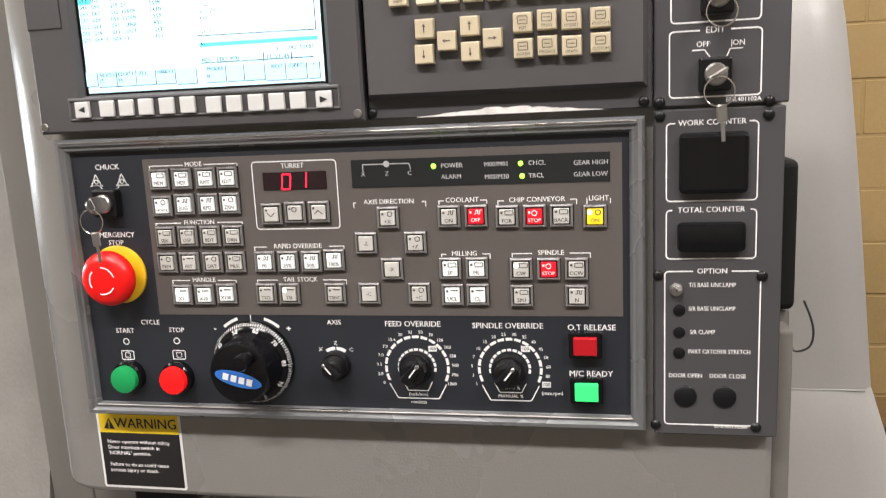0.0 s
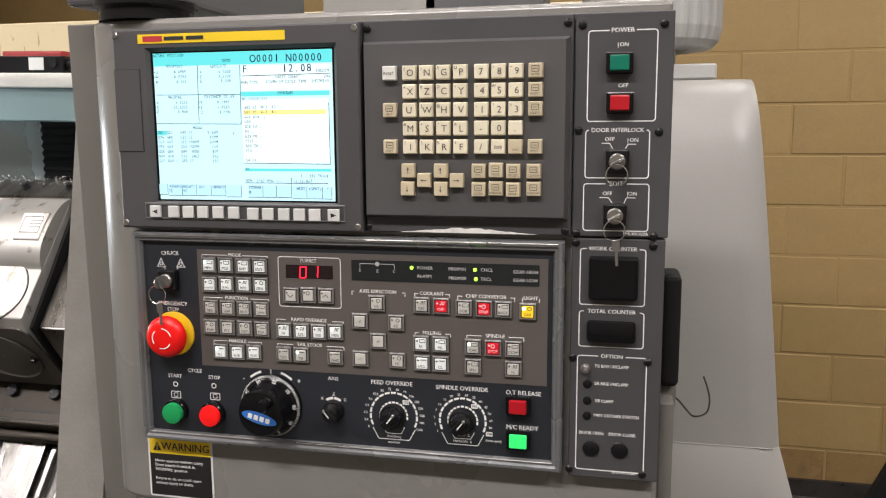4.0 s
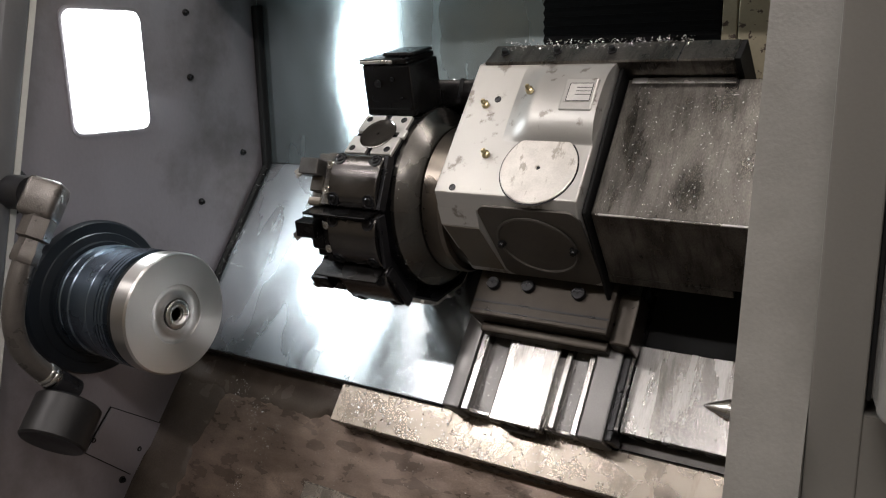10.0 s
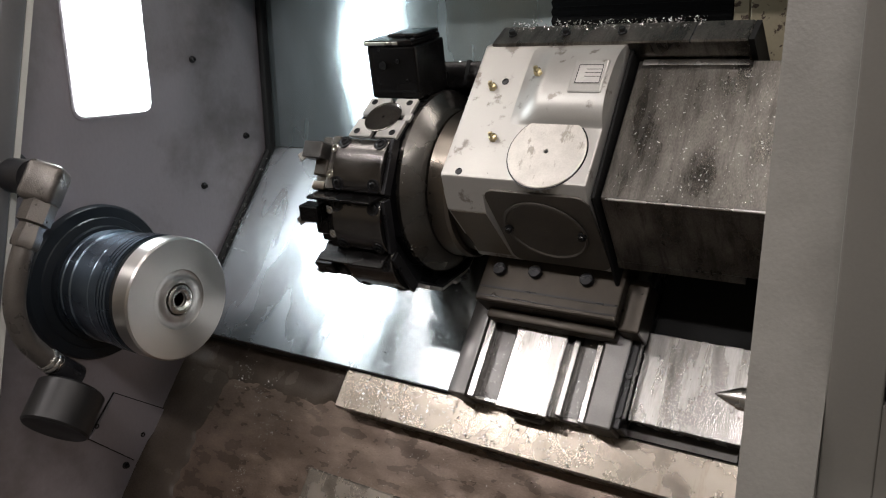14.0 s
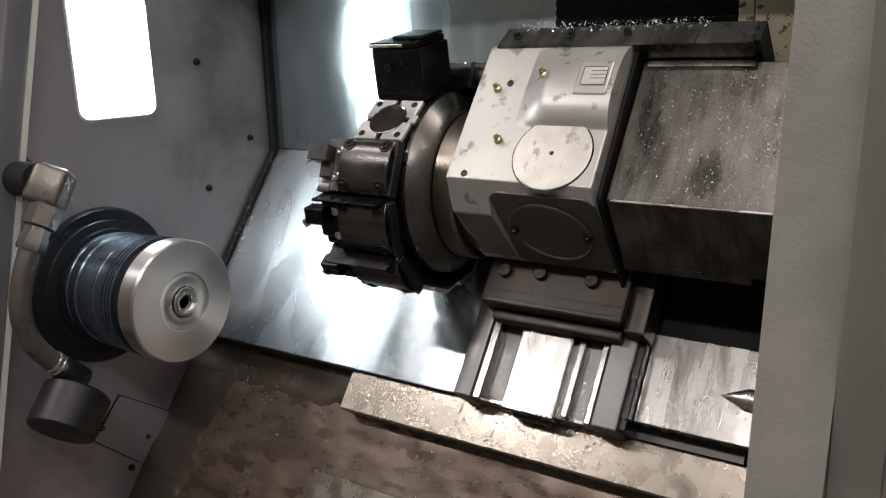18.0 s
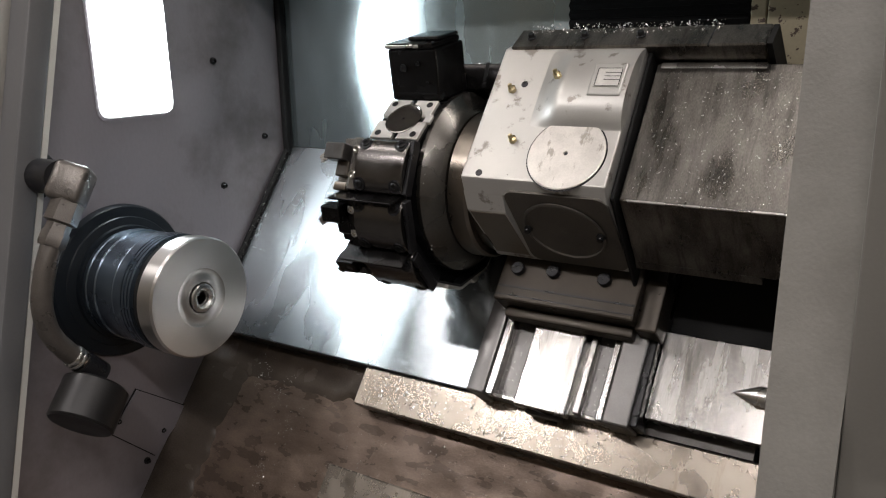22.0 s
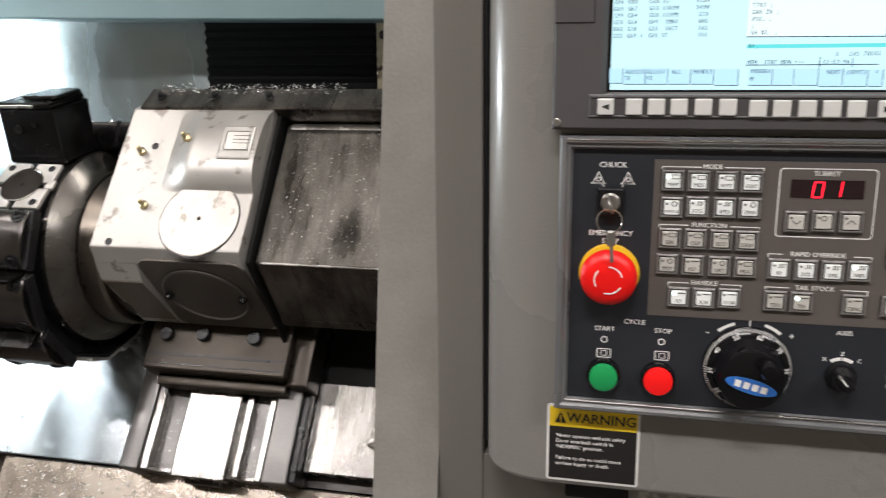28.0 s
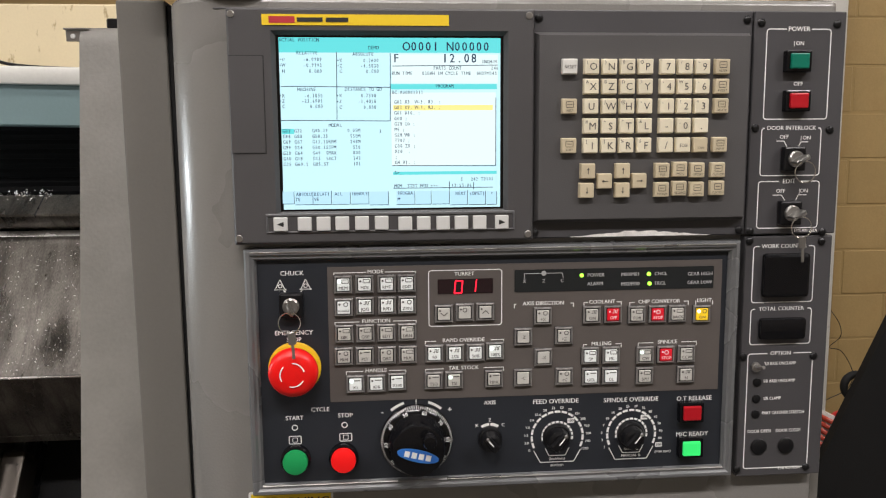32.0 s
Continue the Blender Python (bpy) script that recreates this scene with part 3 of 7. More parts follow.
def ring_frame(o, i, z0, z1, zi, chamfer, lip=0.004):
    """A rectangular frame between an outer and an inner rectangle with a sloping inner lip."""
    bm = bmesh.new()
    def rec(r, z):
        return [bm.verts.new((r[0], r[1], z)), bm.verts.new((r[2], r[1], z)), bm.verts.new((r[2], r[3], z)), bm.verts.new((r[0], r[3], z))]
    e = (o[0] + chamfer, o[1] + chamfer, o[2] - chamfer, o[3] - chamfer)
    rs = [rec(o, z0), rec(o, z1 - chamfer), rec(e, z1), rec((i[0] - lip, i[1] - lip, i[2] + lip, i[3] + lip), z1), rec(i, zi), rec(i, z0)]
    for a, b in zip(rs, rs[1:] + rs[:1]):
        for k in range(4):
            bm.faces.new((a[k], a[(k + 1) % 4], b[(k + 1) % 4], b[k]))
    bmesh.ops.recalc_face_normals(bm, faces=bm.faces[:])
    return bm


part("bezel", ring_frame((BU0, BV0, BU1, BV1), (SU0 - 0.003, SV0 - 0.002, SU1 + 0.003, SV1 + 0.002), -0.01, frame_z, 0.0075, 0.002), M_PLASTIC, display)
part("screen", box(SU0 - 0.0035, SV0 - 0.0025, 0.003, SU1 + 0.0035, SV1 + 0.0025, 0.006), M_GLOSSBLACK, display, "black glass screen surround")
scr = part("lit_screen", box(SU0, SV0, 0.0061, SU1, SV1, 0.0066), M_SCREEN, display, "lit pale cyan screen page")
part("card_gap", box(-0.0035, 1.4815, 0.0115, 0.0290, 1.5735, 0.0122), M_BTNBASE, display)
part("card_door", box(-0.0035, 1.4823, 0.0115, 0.0290 - 0.0008, 1.5727, 0.0127, 0.0003, 1), M_PLASTIC, display, "closed memory card door")
for a in ((0.0000, 1.611), (0.2815, 1.611), (0.0000, 1.4005), (0.2815, 1.4005)):
    part("bezel_screw", SCREWG, None, display, at=T(a[0], a[1], 0.0118, 35))
part("badge_strip", box(0.0285, 1.6010, 0.0115, 0.2040, 1.6110, 0.0127), M_LABELY, display, "yellow strip with red and black marks")
ink = Ink(0.0131)
ink.rect(0.0350, 1.6030, 0.0590, 1.6090)
ink.done("badge_red_mark", M_INKR, display)
ink = Ink(0.0131)
ink.rect(0.0610, 1.6040, 0.0850, 1.6080)
ink.rect(0.0880, 1.6040, 0.1090, 1.6080)
ink.done("badge_dark_mark", M_INKB, display)
# soft keys under the screen
part("soft_key_tray", ring_frame((0.0260, 1.4050, 0.2680, 1.4240), (0.0280, 1.4070, 0.2660, 1.4210), 0.011, 0.0133, 0.0121, 0.0006, 0.0008), M_DARKFRAME, display)
SOFT = mesh("soft_key", bev(box(-0.0067, -0.0067, 0, 0.0067, 0.0067, 0.0035), 0.0009, 2), M_SOFT)
SOFTS = [(0.0400, 1.4140), (0.0630, 1.4140), (0.0810, 1.4140), (0.0990, 1.4140), (0.1180, 1.4140), (0.1370, 1.4140), (0.1600, 1.4130), (0.1780, 1.4130), (0.1970, 1.4130), (0.2150, 1.4130), (0.2330, 1.4130), (0.2550, 1.4130)]
for k, (u, v) in enumerate(SOFTS):
    key = part("soft_key", SOFT, None, display, at=T(u, v, 0.0122))
    if k in (0, 11):
        s = -1 if k == 0 else 1
        ink = Ink(0.0038)
        ink.quad([(s * 0.0035, 0), (-s * 0.003, 0.0026), (-s * 0.003, -0.0026)][::s])
        ink.done("arrow", M_INKB, key)

# screen page
def patch(name, z, rect, material):
    i = Ink(z)
    i.rect(*rect)
    return i.done(name, material, scr)


for r in ((SU0, 1.5765, SU1, SV1), (0.1480, 1.5420, 0.2510, 1.5470), (0.1490, 1.4600, 0.2510, 1.4630), (0.0430, 1.5000, 0.0550, 1.5050)):
    patch("cyan_bar", 0.0069, r, M_SCREENC)
for r in ((0.1480, 1.4690, 0.2500, 1.5390), (0.1490, 1.5480, 0.2520, 1.5750)):
    patch("white_field", 0.0069, r, M_SCREENW)
patch("cursor_bar", 0.0071, (0.1500, 1.5220, 0.2470, 1.5270), M_SCREENY)
ink = Ink(0.0073)
for r in ((0.0420, 1.4330, 0.0530, 1.4450), (0.0540, 1.4320, 0.0710, 1.4450), (0.0710, 1.4320, 0.0890, 1.4450), (0.0900, 1.4320, 0.1070, 1.4440), (0.1080, 1.4320, 0.1250, 1.4440), (0.1260, 1.4310, 0.1440, 1.4440),
          (0.1520, 1.4310, 0.1700, 1.4440), (0.1710, 1.4310, 0.1860, 1.4440), (0.1870, 1.4310, 0.2040, 1.4440), (0.2050, 1.4300, 0.2220, 1.4440), (0.2230, 1.4300, 0.2400, 1.4430), (0.2410, 1.4300, 0.2510, 1.4430)):
    patch("page_key", 0.0069, r, M_SCREENB)
    ink.line(r[2], r[1], r[2], r[3], 0.0006)
    ink.line(r[0], r[1], r[2], r[1], 0.0006)
PITCH = 0.00252


def say(s, u, v, size=0.0047, pitch=PITCH, right=False):
    """Screen characters on an even pitch."""
    u0 = u - pitch * len(s) if right else u
    for k, ch in enumerate(s):
        if ch != " ":
            ink.text(ch, u0 + pitch * (k + 0.5), v, size, wide=min(1.0, pitch / size * (1.9 if ch in "1I.;:" else 1.45)))


for s, u, v in (("ACTUAL POSITION", 0.0430, 1.5880), ("DEMO", 0.1270, 1.5810), ("RELATIVE", 0.0590, 1.5760), ("ABSOLUTE", 0.1120, 1.5750), ("MACHINE", 0.0590, 1.5420), ("DISTANCE TO GO", 0.1040, 1.5420),
                ("INCH/M", 0.2360, 1.5680), ("PARTS COUNT", 0.1890, 1.5620), ("246", 0.2450, 1.5620), ("RUN TIME", 0.1490, 1.5570), ("0208H 1M CYCLE TIME  0H37M54S", 0.1780, 1.5570),
                ("PROGRAM", 0.1910, 1.5450), ("BC:000001311", 0.1490, 1.5390), ("MODAL", 0.0880, 1.5080), ("A>_", 0.1500, 1.4620), ("S   242 T0101", 0.2150, 1.4550), ("MEM  STRT MTN •••", 0.1500, 1.4490), ("12:53:06", 0.2060, 1.4490),
                ("ABSOLU", 0.0550, 1.4420), ("TE", 0.0540, 1.4370), ("RELATI", 0.0720, 1.4420), ("VE", 0.0720, 1.4370), ("ALL", 0.0920, 1.4420), ("HANDLE", 0.1090, 1.4420), ("PROGRA", 0.1530, 1.4420), ("M", 0.1530, 1.4360), ("NEXT", 0.2100, 1.4410), ("(OPRT)", 0.2240, 1.4410), ("+", 0.2450, 1.4410)):
    say(s, u, v)
say("O0001 N00000", 0.1600, 1.5820, 0.0118, 0.0070)
say("F", 0.1500, 1.5710, 0.0112, 0.0070)
say("12.08", 0.1970, 1.5710, 0.0118, 0.0070)
for names, values, a, b in (("UWH", ("-6.0989", "-0.9393", "0.000"), (0.0430, 1.5700), (0.0830, 1.5590)), ("XZC", ("0.2600", "-4.5030", "0.000"), (0.0970, 1.5690), (0.1370, 1.5590)),
                            ("XZC", ("-6.1030", "-23.6903", "0.000"), (0.0420, 1.5360), (0.0830, 1.5260)), ("XZC", ("0.7390", "-1.4020", "0.000"), (0.0960, 1.5360), (0.1340, 1.5250))):
    for k in range(3):
        v = a[1] + (b[1] - a[1]) * k / 2
        say(("•" if k < 2 else " ") + names[k], a[0], v)
        say(values[k], b[0], v, right=True)
MODAL = (("G03", "G22", "G40.1F", "0.05M"), ("G96", "G80", "G50.2S", "550M"), ("G69", "G67", "G13.1SRPM", "241M"), ("G99", "G54", "G50.1SSPM", "550"), ("G20", "G64", "G49  SMAX", "800"), ("G40", "G18", "G15  SACT", "242"), ("G25", "G69.1", "G05.5T", "101"))
ma, mb, mc, md, me_ = (0.0440, 1.5030), (0.0550, 1.5020), (0.0720, 1.5020), (0.1180, 1.5020), (0.0430, 1.4710)
for k, (p, q, r, e) in enumerate(MODAL):
    v = ma[1] + (me_[1] - ma[1]) * k / 6
    say(p, ma[0], v)
    say(q, mb[0], v)
    say(r, mc[0], v)
    say(e, md[0], v, right=True)
say("3", 0.1360, 1.5020)
pa, pb_ = (0.1510, 1.5300), (0.1500, 1.4720)
for k, s in enumerate(("G02 X3. W-3. R3. ;", "G03 X9. W-3. R3. ;", "G01 X10. ;", "G00 ;", "G28 U0 ;", "M5 ;", "G28 W0 ;", "T707 ;", "G00 Z0 ;", "X10. ;", ";", "G4 X1. ;")):
    say(s, pa[0], pa[1] + (pb_[1] - pa[1]) * k / 11)
for a in ((0.0440, 1.5450, 0.1470, 1.5440), (0.0970, 1.5770, 0.0960, 1.5130), (0.0430, 1.5130, 0.1470, 1.5120), (0.1480, 1.5760, 0.1470, 1.5120), (0.1500, 1.5640, 0.2520, 1.5650),
          (0.1480, 1.4690, 0.2500, 1.4680), (0.2500, 1.5340, 0.2500, 1.4680), (0.1490, 1.4470, 0.2470, 1.4470), (0.2040, 1.4450, 0.2040, 1.4530), (0.2280, 1.4450, 0.2280, 1.4520)):
    ink.line(*a, 0.0007)
ink.done("page_text", M_SCREENK, scr)

# ---------------------------------------------------------------- keyboard unit
keyboard = thing("keyboard_unit", PANEL, "charcoal keyboard panel with ivory and beige keys", "keyboard")
part("back_plate", box(0.2880, 1.3945, -0.0119, 0.5095, 1.6185, 0.0012, 0.0012, 1), M_PLATE, keyboard)
KP = [(0.2900, 1.4150), (0.5000, 1.4140), (0.5050, 1.5930), (0.2940, 1.5930)]
ku0, ku1, kv0, kv1 = (KP[0][0] + KP[3][0]) / 2, (KP[1][0] + KP[2][0]) / 2, (KP[0][1] + KP[1][1]) / 2, (KP[2][1] + KP[3][1]) / 2
part("key_plate", hull8([(ku0 - 0.004, kv0 - 0.004, 0.001), (ku1 + 0.004, kv0 - 0.004, 0.001), (ku1 + 0.004, kv1 + 0.004, 0.001), (ku0 - 0.004, kv1 + 0.004, 0.001)],
                        [(ku0, kv0, 0.012), (ku1, kv0, 0.012), (ku1, kv1, 0.012), (ku0, kv1, 0.012)]), M_MDI, keyboard, smooth=0)
for u, v in ((0.2930, 1.6105), (0.5035, 1.6100), (0.2905, 1.4000), (0.5035, 1.3995)):
    part("plate_screw", SCREW, None, keyboard, at=T(u, v, 0.0012, 20))
scuff = Ink(0.0013)
rs = random.Random(4)
u, n = 0.327, 40
edge = [(u + 0.0037 * k, 1.3955 + 0.0052 * math.sin(math.pi * (k + 0.5) / n) ** 1.5 * rs.uniform(0.72, 1.1)) for k in range(n)]
scuff.quad([(u, 1.3950), (u + 0.0037 * n, 1.3950)] + edge[::-1])
scuff.done("paint_chip", M_SCUFF, keyboard, "white scuffed strip where the paint is worn away")
KA, KB, KC = (0.3420, 1.5630), (0.4530, 1.5630), (0.3410, 1.4870)
KEYM = {m: mesh("key", bev(hull8([(-0.0077, -0.0077, 0), (0.0077, -0.0077, 0), (0.0077, 0.0077, 0), (-0.0077, 0.0077, 0)],
                                  [(-0.0070, -0.0070, 0.0066), (0.0070, -0.0070, 0.0066), (0.0070, 0.0070, 0.0066), (-0.0070, 0.0070, 0.0066)]), 0.0007, 2), m)
        for m in (M_KEY, M_KEYD, M_KEYW)}
COLX = [0, 0.1617, 0.323, 0.485, 0.682, 0.841, 1.0, 1.18]


def put_key(u, v, material, big="", small="", lines=(), icon=False):
    k = part("key", KEYM[material], None, keyboard, at=T(u, v, 0.0119))
    i = Ink(0.0069)
    if big:
        i.text(big, 0.0014 if small else 0, -0.0006, 0.0098 if len(big) == 1 else 0.0044, bold=0.0)
    if small:
        i.text(small, -0.0045, 0.0040, 0.0044, bold=0.0)
    if icon:
        i.outline(-0.0036, -0.0012, 0.0036, 0.0044, 0.0005, 0.0006)
        i.line(-0.0024, 0.0016, 0.0024, 0.0016, 0.0006)
    for s, dv in lines:
        i.text(s, 0, dv, 0.0030, bold=0.0)
    if big or small or lines or icon:
        i.done("legend", M_INKK, k)
    else:
        i.bm.free()


def kpos(c, r):
    return KA[0] + (KB[0] - KA[0]) * (COLX[c] if c >= 0 else -0.192), KA[1] + (KC[1] - KA[1]) * r / 4


ROWS = (("(O", ")N", "EG", "QP", " 7", "/8", "~9"), ("AX", "BZ", "DC", "?Y", "-4", "W5", "-6"), (" U", "JW", "@H", "-V", ",1", "!2", "=3"),
        ("#M", "+S", "*T", "&L", " -", "_0", " ."), ("[I", "]K", "%R", "SF", " /", "", ""))
for r, row in enumerate(ROWS):
    for c, s in enumerate(row):
        if s:
            put_key(*kpos(c, r), M_KEY, s[1], s[0].strip())
put_key(*kpos(5, 4), M_KEY, "EOB")
put_key(*kpos(6, 4), M_KEYD, lines=(("CAN", -0.003),), icon=False)
put_key(*kpos(-1, 0), M_KEYW, "RESET")
put_key(*kpos(-1, 2), M_KEYD, lines=(("HELP", -0.0042),), icon=True)
put_key(*kpos(-1, 4), M_KEYD, lines=(("SHIFT", -0.0042),), icon=True)
for r, s in ((0, "ALTER"), (1, "INSERT"), (2, "DELETE"), (4, "INPUT")):
    put_key(*kpos(7, r), M_KEYD, lines=((s, -0.0042),), icon=True)
for u, v, s in ((0.3400, 1.4620, "↑"), (0.3390, 1.4430, "↓"), (0.3750, 1.4620, "↑"), (0.3750, 1.4430, "↓"), (0.3570, 1.4520, "←"), (0.3920, 1.4520, "→")):
    k = part("key", KEYM[M_KEYD], None, keyboard, at=T(u, v, 0.0119))
    i = Ink(0.0069)
    a = {"↑": 90, "↓": -90, "←": 180, "→": 0}[s]
    ca, sa = math.cos(radians(a)), math.sin(radians(a))
    i.line(-0.003 * ca, -0.003 * sa, 0.0016 * ca, 0.0016 * sa, 0.0008)
    i.quad([(0.0035 * ca, 0.0035 * sa), (0.0012 * ca - 0.0014 * sa, 0.0012 * sa + 0.0014 * ca), (0.0012 * ca + 0.0014 * sa, 0.0012 * sa - 0.0014 * ca)])
    i.done("legend", M_INKK, k)
for u, v, s in ((0.4150, 1.4620, "POS"), (0.4330, 1.4630, "PROG"), (0.4510, 1.4620, "OFS/SET"), (0.4720, 1.4620, "CUSTOM"),
                (0.4150, 1.4430, "SYSTEM"), (0.4330, 1.4440, "MESSAGE"), (0.4510, 1.4430, "GRAPH"), (0.4720, 1.4440, "CUSTOM")):
    put_key(u, v, M_KEYD, lines=((s, -0.0043),), icon=True)

# ---------------------------------------------------------------- machine operation panel
panel = thing("operation_panel", PANEL, "slate and taupe machine operation panel in a grey rim", "control panel")
PU0, PV0, PU1, PV1 = 0.0025, 1.1370, 0.5040, 1.3890
rim = bmesh.new()
prof = [(0, -0.0119), (0, 0.006), (0.0022, 0.0095), (0.0052, 0.0098), (0.0074, 0.0075), (0.0095, 0.0072), (0.0115, 0.0035), (0.0115, 0.0)]
loops = []
for d, z in prof:
    loops.append([rim.verts.new((x, y, z)) for x, y in ((PU0 + d, PV0 + d), (PU1 - d, PV0 + d), (PU1 - d, PV1 - d), (PU0 + d, PV1 - d))])
for a, b in zip(loops, loops[1:]):
    for k in range(4):
        rim.faces.new((a[k], a[(k + 1) % 4], b[(k + 1) % 4], b[k]))
bmesh.ops.recalc_face_normals(rim, faces=rim.faces[:])
part("rim", rim, M_RIM, panel, "grey moulded rim", smooth=20)
part("rim_bead", join(box(PU0 + 0.010, PV0 + 0.0092, 0.005, PU1 - 0.010, PV0 + 0.0108, 0.0085, 0.0006, 1), box(PU0 + 0.006, PV1 - 0.0040, 0.008, PU1 - 0.006, PV1 - 0.0022, 0.0105, 0.0006, 1)), M_NICKEL, panel, "bright bead on the rim")
part("slate_field", box(PU0 + 0.010, PV0 + 0.010, -0.010, PU1 - 0.010, PV1 - 0.010, 0.0020), M_SLATE, panel)
TQ = [(0.0820, 1.2340), (0.4870, 1.2290), (0.4870, 1.3690), (0.0830, 1.3700)]
tu0, tu1, tv0, tv1 = (TQ[0][0] + TQ[3][0]) / 2, (TQ[1][0] + TQ[2][0]) / 2, (TQ[0][1] + TQ[1][1]) / 2, (TQ[2][1] + TQ[3][1]) / 2
part("taupe_field", box(tu0, tv0, 0.0010, tu1, tv1, 0.0026), M_TAUPE, panel)
part("status_strip", box(0.2700, 1.3400, 0.0020, 0.4780, 1.3630, 0.0031), M_STRIP, panel)
ink = Ink(0.0034)
for s, u, v in (("POWER", 0.3450, 1.3560), ("ALARM", 0.3450, 1.3470), ("M00/M01", 0.3800, 1.3560), ("M02/M30", 0.3800, 1.3460), ("CHCL", 0.4150, 1.3560), ("TRCL", 0.4150, 1.3460), ("GEAR HIGH", 0.4500, 1.3550), ("GEAR LOW", 0.4500, 1.3460)):
    ink = Ink(0.0034)
    ink.text(s, u, v, 0.0051, "LEFT")
    ink.done("status_word", M_INKG, panel)
ink = Ink(0.0034)
ink.poly([(0.2800, 1.3530), (0.2800, 1.3590), (0.3190, 1.3590), (0.3200, 1.3540)], 0.0007)
for s, u, v in (("X", 0.2800, 1.3510), ("Z", 0.3000, 1.3510), ("C", 0.3190, 1.3510)):
    ink.text(s, u, v, 0.0048)
ink.dot(0.3000, 1.3590, 0.0026)
ink.done("axis_home_diagram", M_INKG, panel)
for k, (u, v) in enumerate(((0.3390, 1.3560), (0.4090, 1.3560), (0.4100, 1.3460))):
    part("status_lamp", turned([(0.0020, 0.003), (0.0020, 0.0042), (0.0013, 0.0050), (0, 0.0053)], 12, u, v), M_LEDG, panel, "lit green lamp")

# brackets and words
ink = Ink(0.0029)


def bracket(word, c, left, right, size=0.0056):
    half = len(word) * size * 0.33 + 0.002
    ink.text(word, c[0], c[1], size)
    v = c[1] - 0.0004
    for a, b in ((left, c[0] - half), (right, c[0] + half)):
        if abs(b - a) > 0.001 and (b - a) * (c[0] - a) > 0:
            ink.line(a, v, b, v, 0.0008)
        ink.line(a, v + 0.0004, a, v - 0.0040, 0.0008)


for word, c, l, r in (("MODE", (0.1300, 1.3640), (0.0890, 1.3640), (0.1700, 1.3630)), ("FUNCTION", (0.1300, 1.3140), (0.0890, 1.3150), (0.1700, 1.3140)), ("HANDLE", (0.1290, 1.2630), (0.0990, 1.2640), (0.1590, 1.2630)),
                      ("RAPID OVERRIDE", (0.2180, 1.2920), (0.1790, 1.2920), (0.2590, 1.2920)), ("TAIL STOCK", (0.2180, 1.2630), (0.1790, 1.2640), (0.2590, 1.2630)),
                      ("AXIS DIRECTION", (0.3000, 1.3280), (0.2700, 1.3280), (0.3310, 1.3280)), ("COOLANT", (0.3610, 1.3280), (0.3420, 1.3280), (0.3810, 1.3280)),
                      ("CHIP CONVEYOR", (0.4210, 1.3270), (0.3900, 1.3270), (0.4520, 1.3270)), ("LIGHT", (0.4690, 1.3270), (0.4600, 1.3270), (0.4780, 1.3270)),
                      ("MILLING", (0.3610, 1.2840), (0.3420, 1.2840), (0.3820, 1.2840)), ("SPINDLE", (0.4310, 1.2840), (0.4000, 1.2840), (0.4620, 1.2830))):
    ink = Ink(0.0029)
    bracket(word, c, l[0], r[0])
    ink.done("group_heading", M_INKW, panel)
ink = Ink(0.0029)
cu, cv = 0.2190, 1.3600
ink.text("TURRET", cu, cv, 0.0056)
ink.outline(0.1830, 1.3070, 0.2570, 1.3640, 0.003, 0.0009)
ink.done("turret_outline", M_INKW, panel)
for s, u, v, z in (("CHUCK", 0.0480, 1.3640, 0.0066), ("EMERGENCY", 0.0480, 1.3040, 0.0066), ("STOP", 0.0480, 1.2970, 0.0062), ("CYCLE", 0.0720, 1.2240, 0.0062), ("START", 0.0460, 1.2160, 0.0062), ("STOP", 0.0970, 1.2170, 0.0062),
                   ("AXIS", 0.2450, 1.2250, 0.0060), ("FEED OVERRIDE", 0.3140, 1.2240, 0.0068), ("SPINDLE OVERRIDE", 0.3940, 1.2230, 0.0068), ("O.T RELEASE", 0.4620, 1.2220, 0.0068), ("M/C READY", 0.4610, 1.1830, 0.0068)):
    ink = Ink(0.0024)
    ink.text(s, u, v, z)
    ink.done("panel_word", M_INKW, panel)
ink = Ink(0.0024)
# chuck symbols, cycle pilot rings and icons
for u, v in ((0.0360, 1.3520), (0.0610, 1.3520)):
    ink = Ink(0.0024)
    ink.poly([(u - 0.0048, v - 0.004), (u + 0.0048, v - 0.004), (u, v + 0.006)], 0.0008, True)
    ink.line(u - 0.006, v - 0.004, u + 0.006, v - 0.004, 0.0012)
    ink.ring(u, v - 0.0005, 0.0014, 0.0022, n=12)
    s = 1 if u < 0.04 else -1
    ink.line(u + s * 0.003, v - 0.0045, u + s * 0.0085, v - 0.0105, 0.0009)
    ink.done("chuck_symbol", M_INKW, panel)
for u, v in ((0.0460, 1.2060), (0.0960, 1.2070)):
    ink = Ink(0.0024)
    ink.ring(u, v, 0.0022, 0.0032, n=16)
    ink.done("pilot_ring", M_INKW, panel)
for u, v in ((0.0460, 1.1930), (0.0970, 1.1940)):
    ink = Ink(0.0024)
    ink.outline(u - 0.0060, v - 0.0040, u + 0.0060, v + 0.0040, 0.0008, 0.0009)
    ink.outline(u - 0.0024, v - 0.0022, u + 0.0024, v + 0.0022, 0.0004, 0.0006)
    ink.done("cycle_symbol", M_INKW, panel)
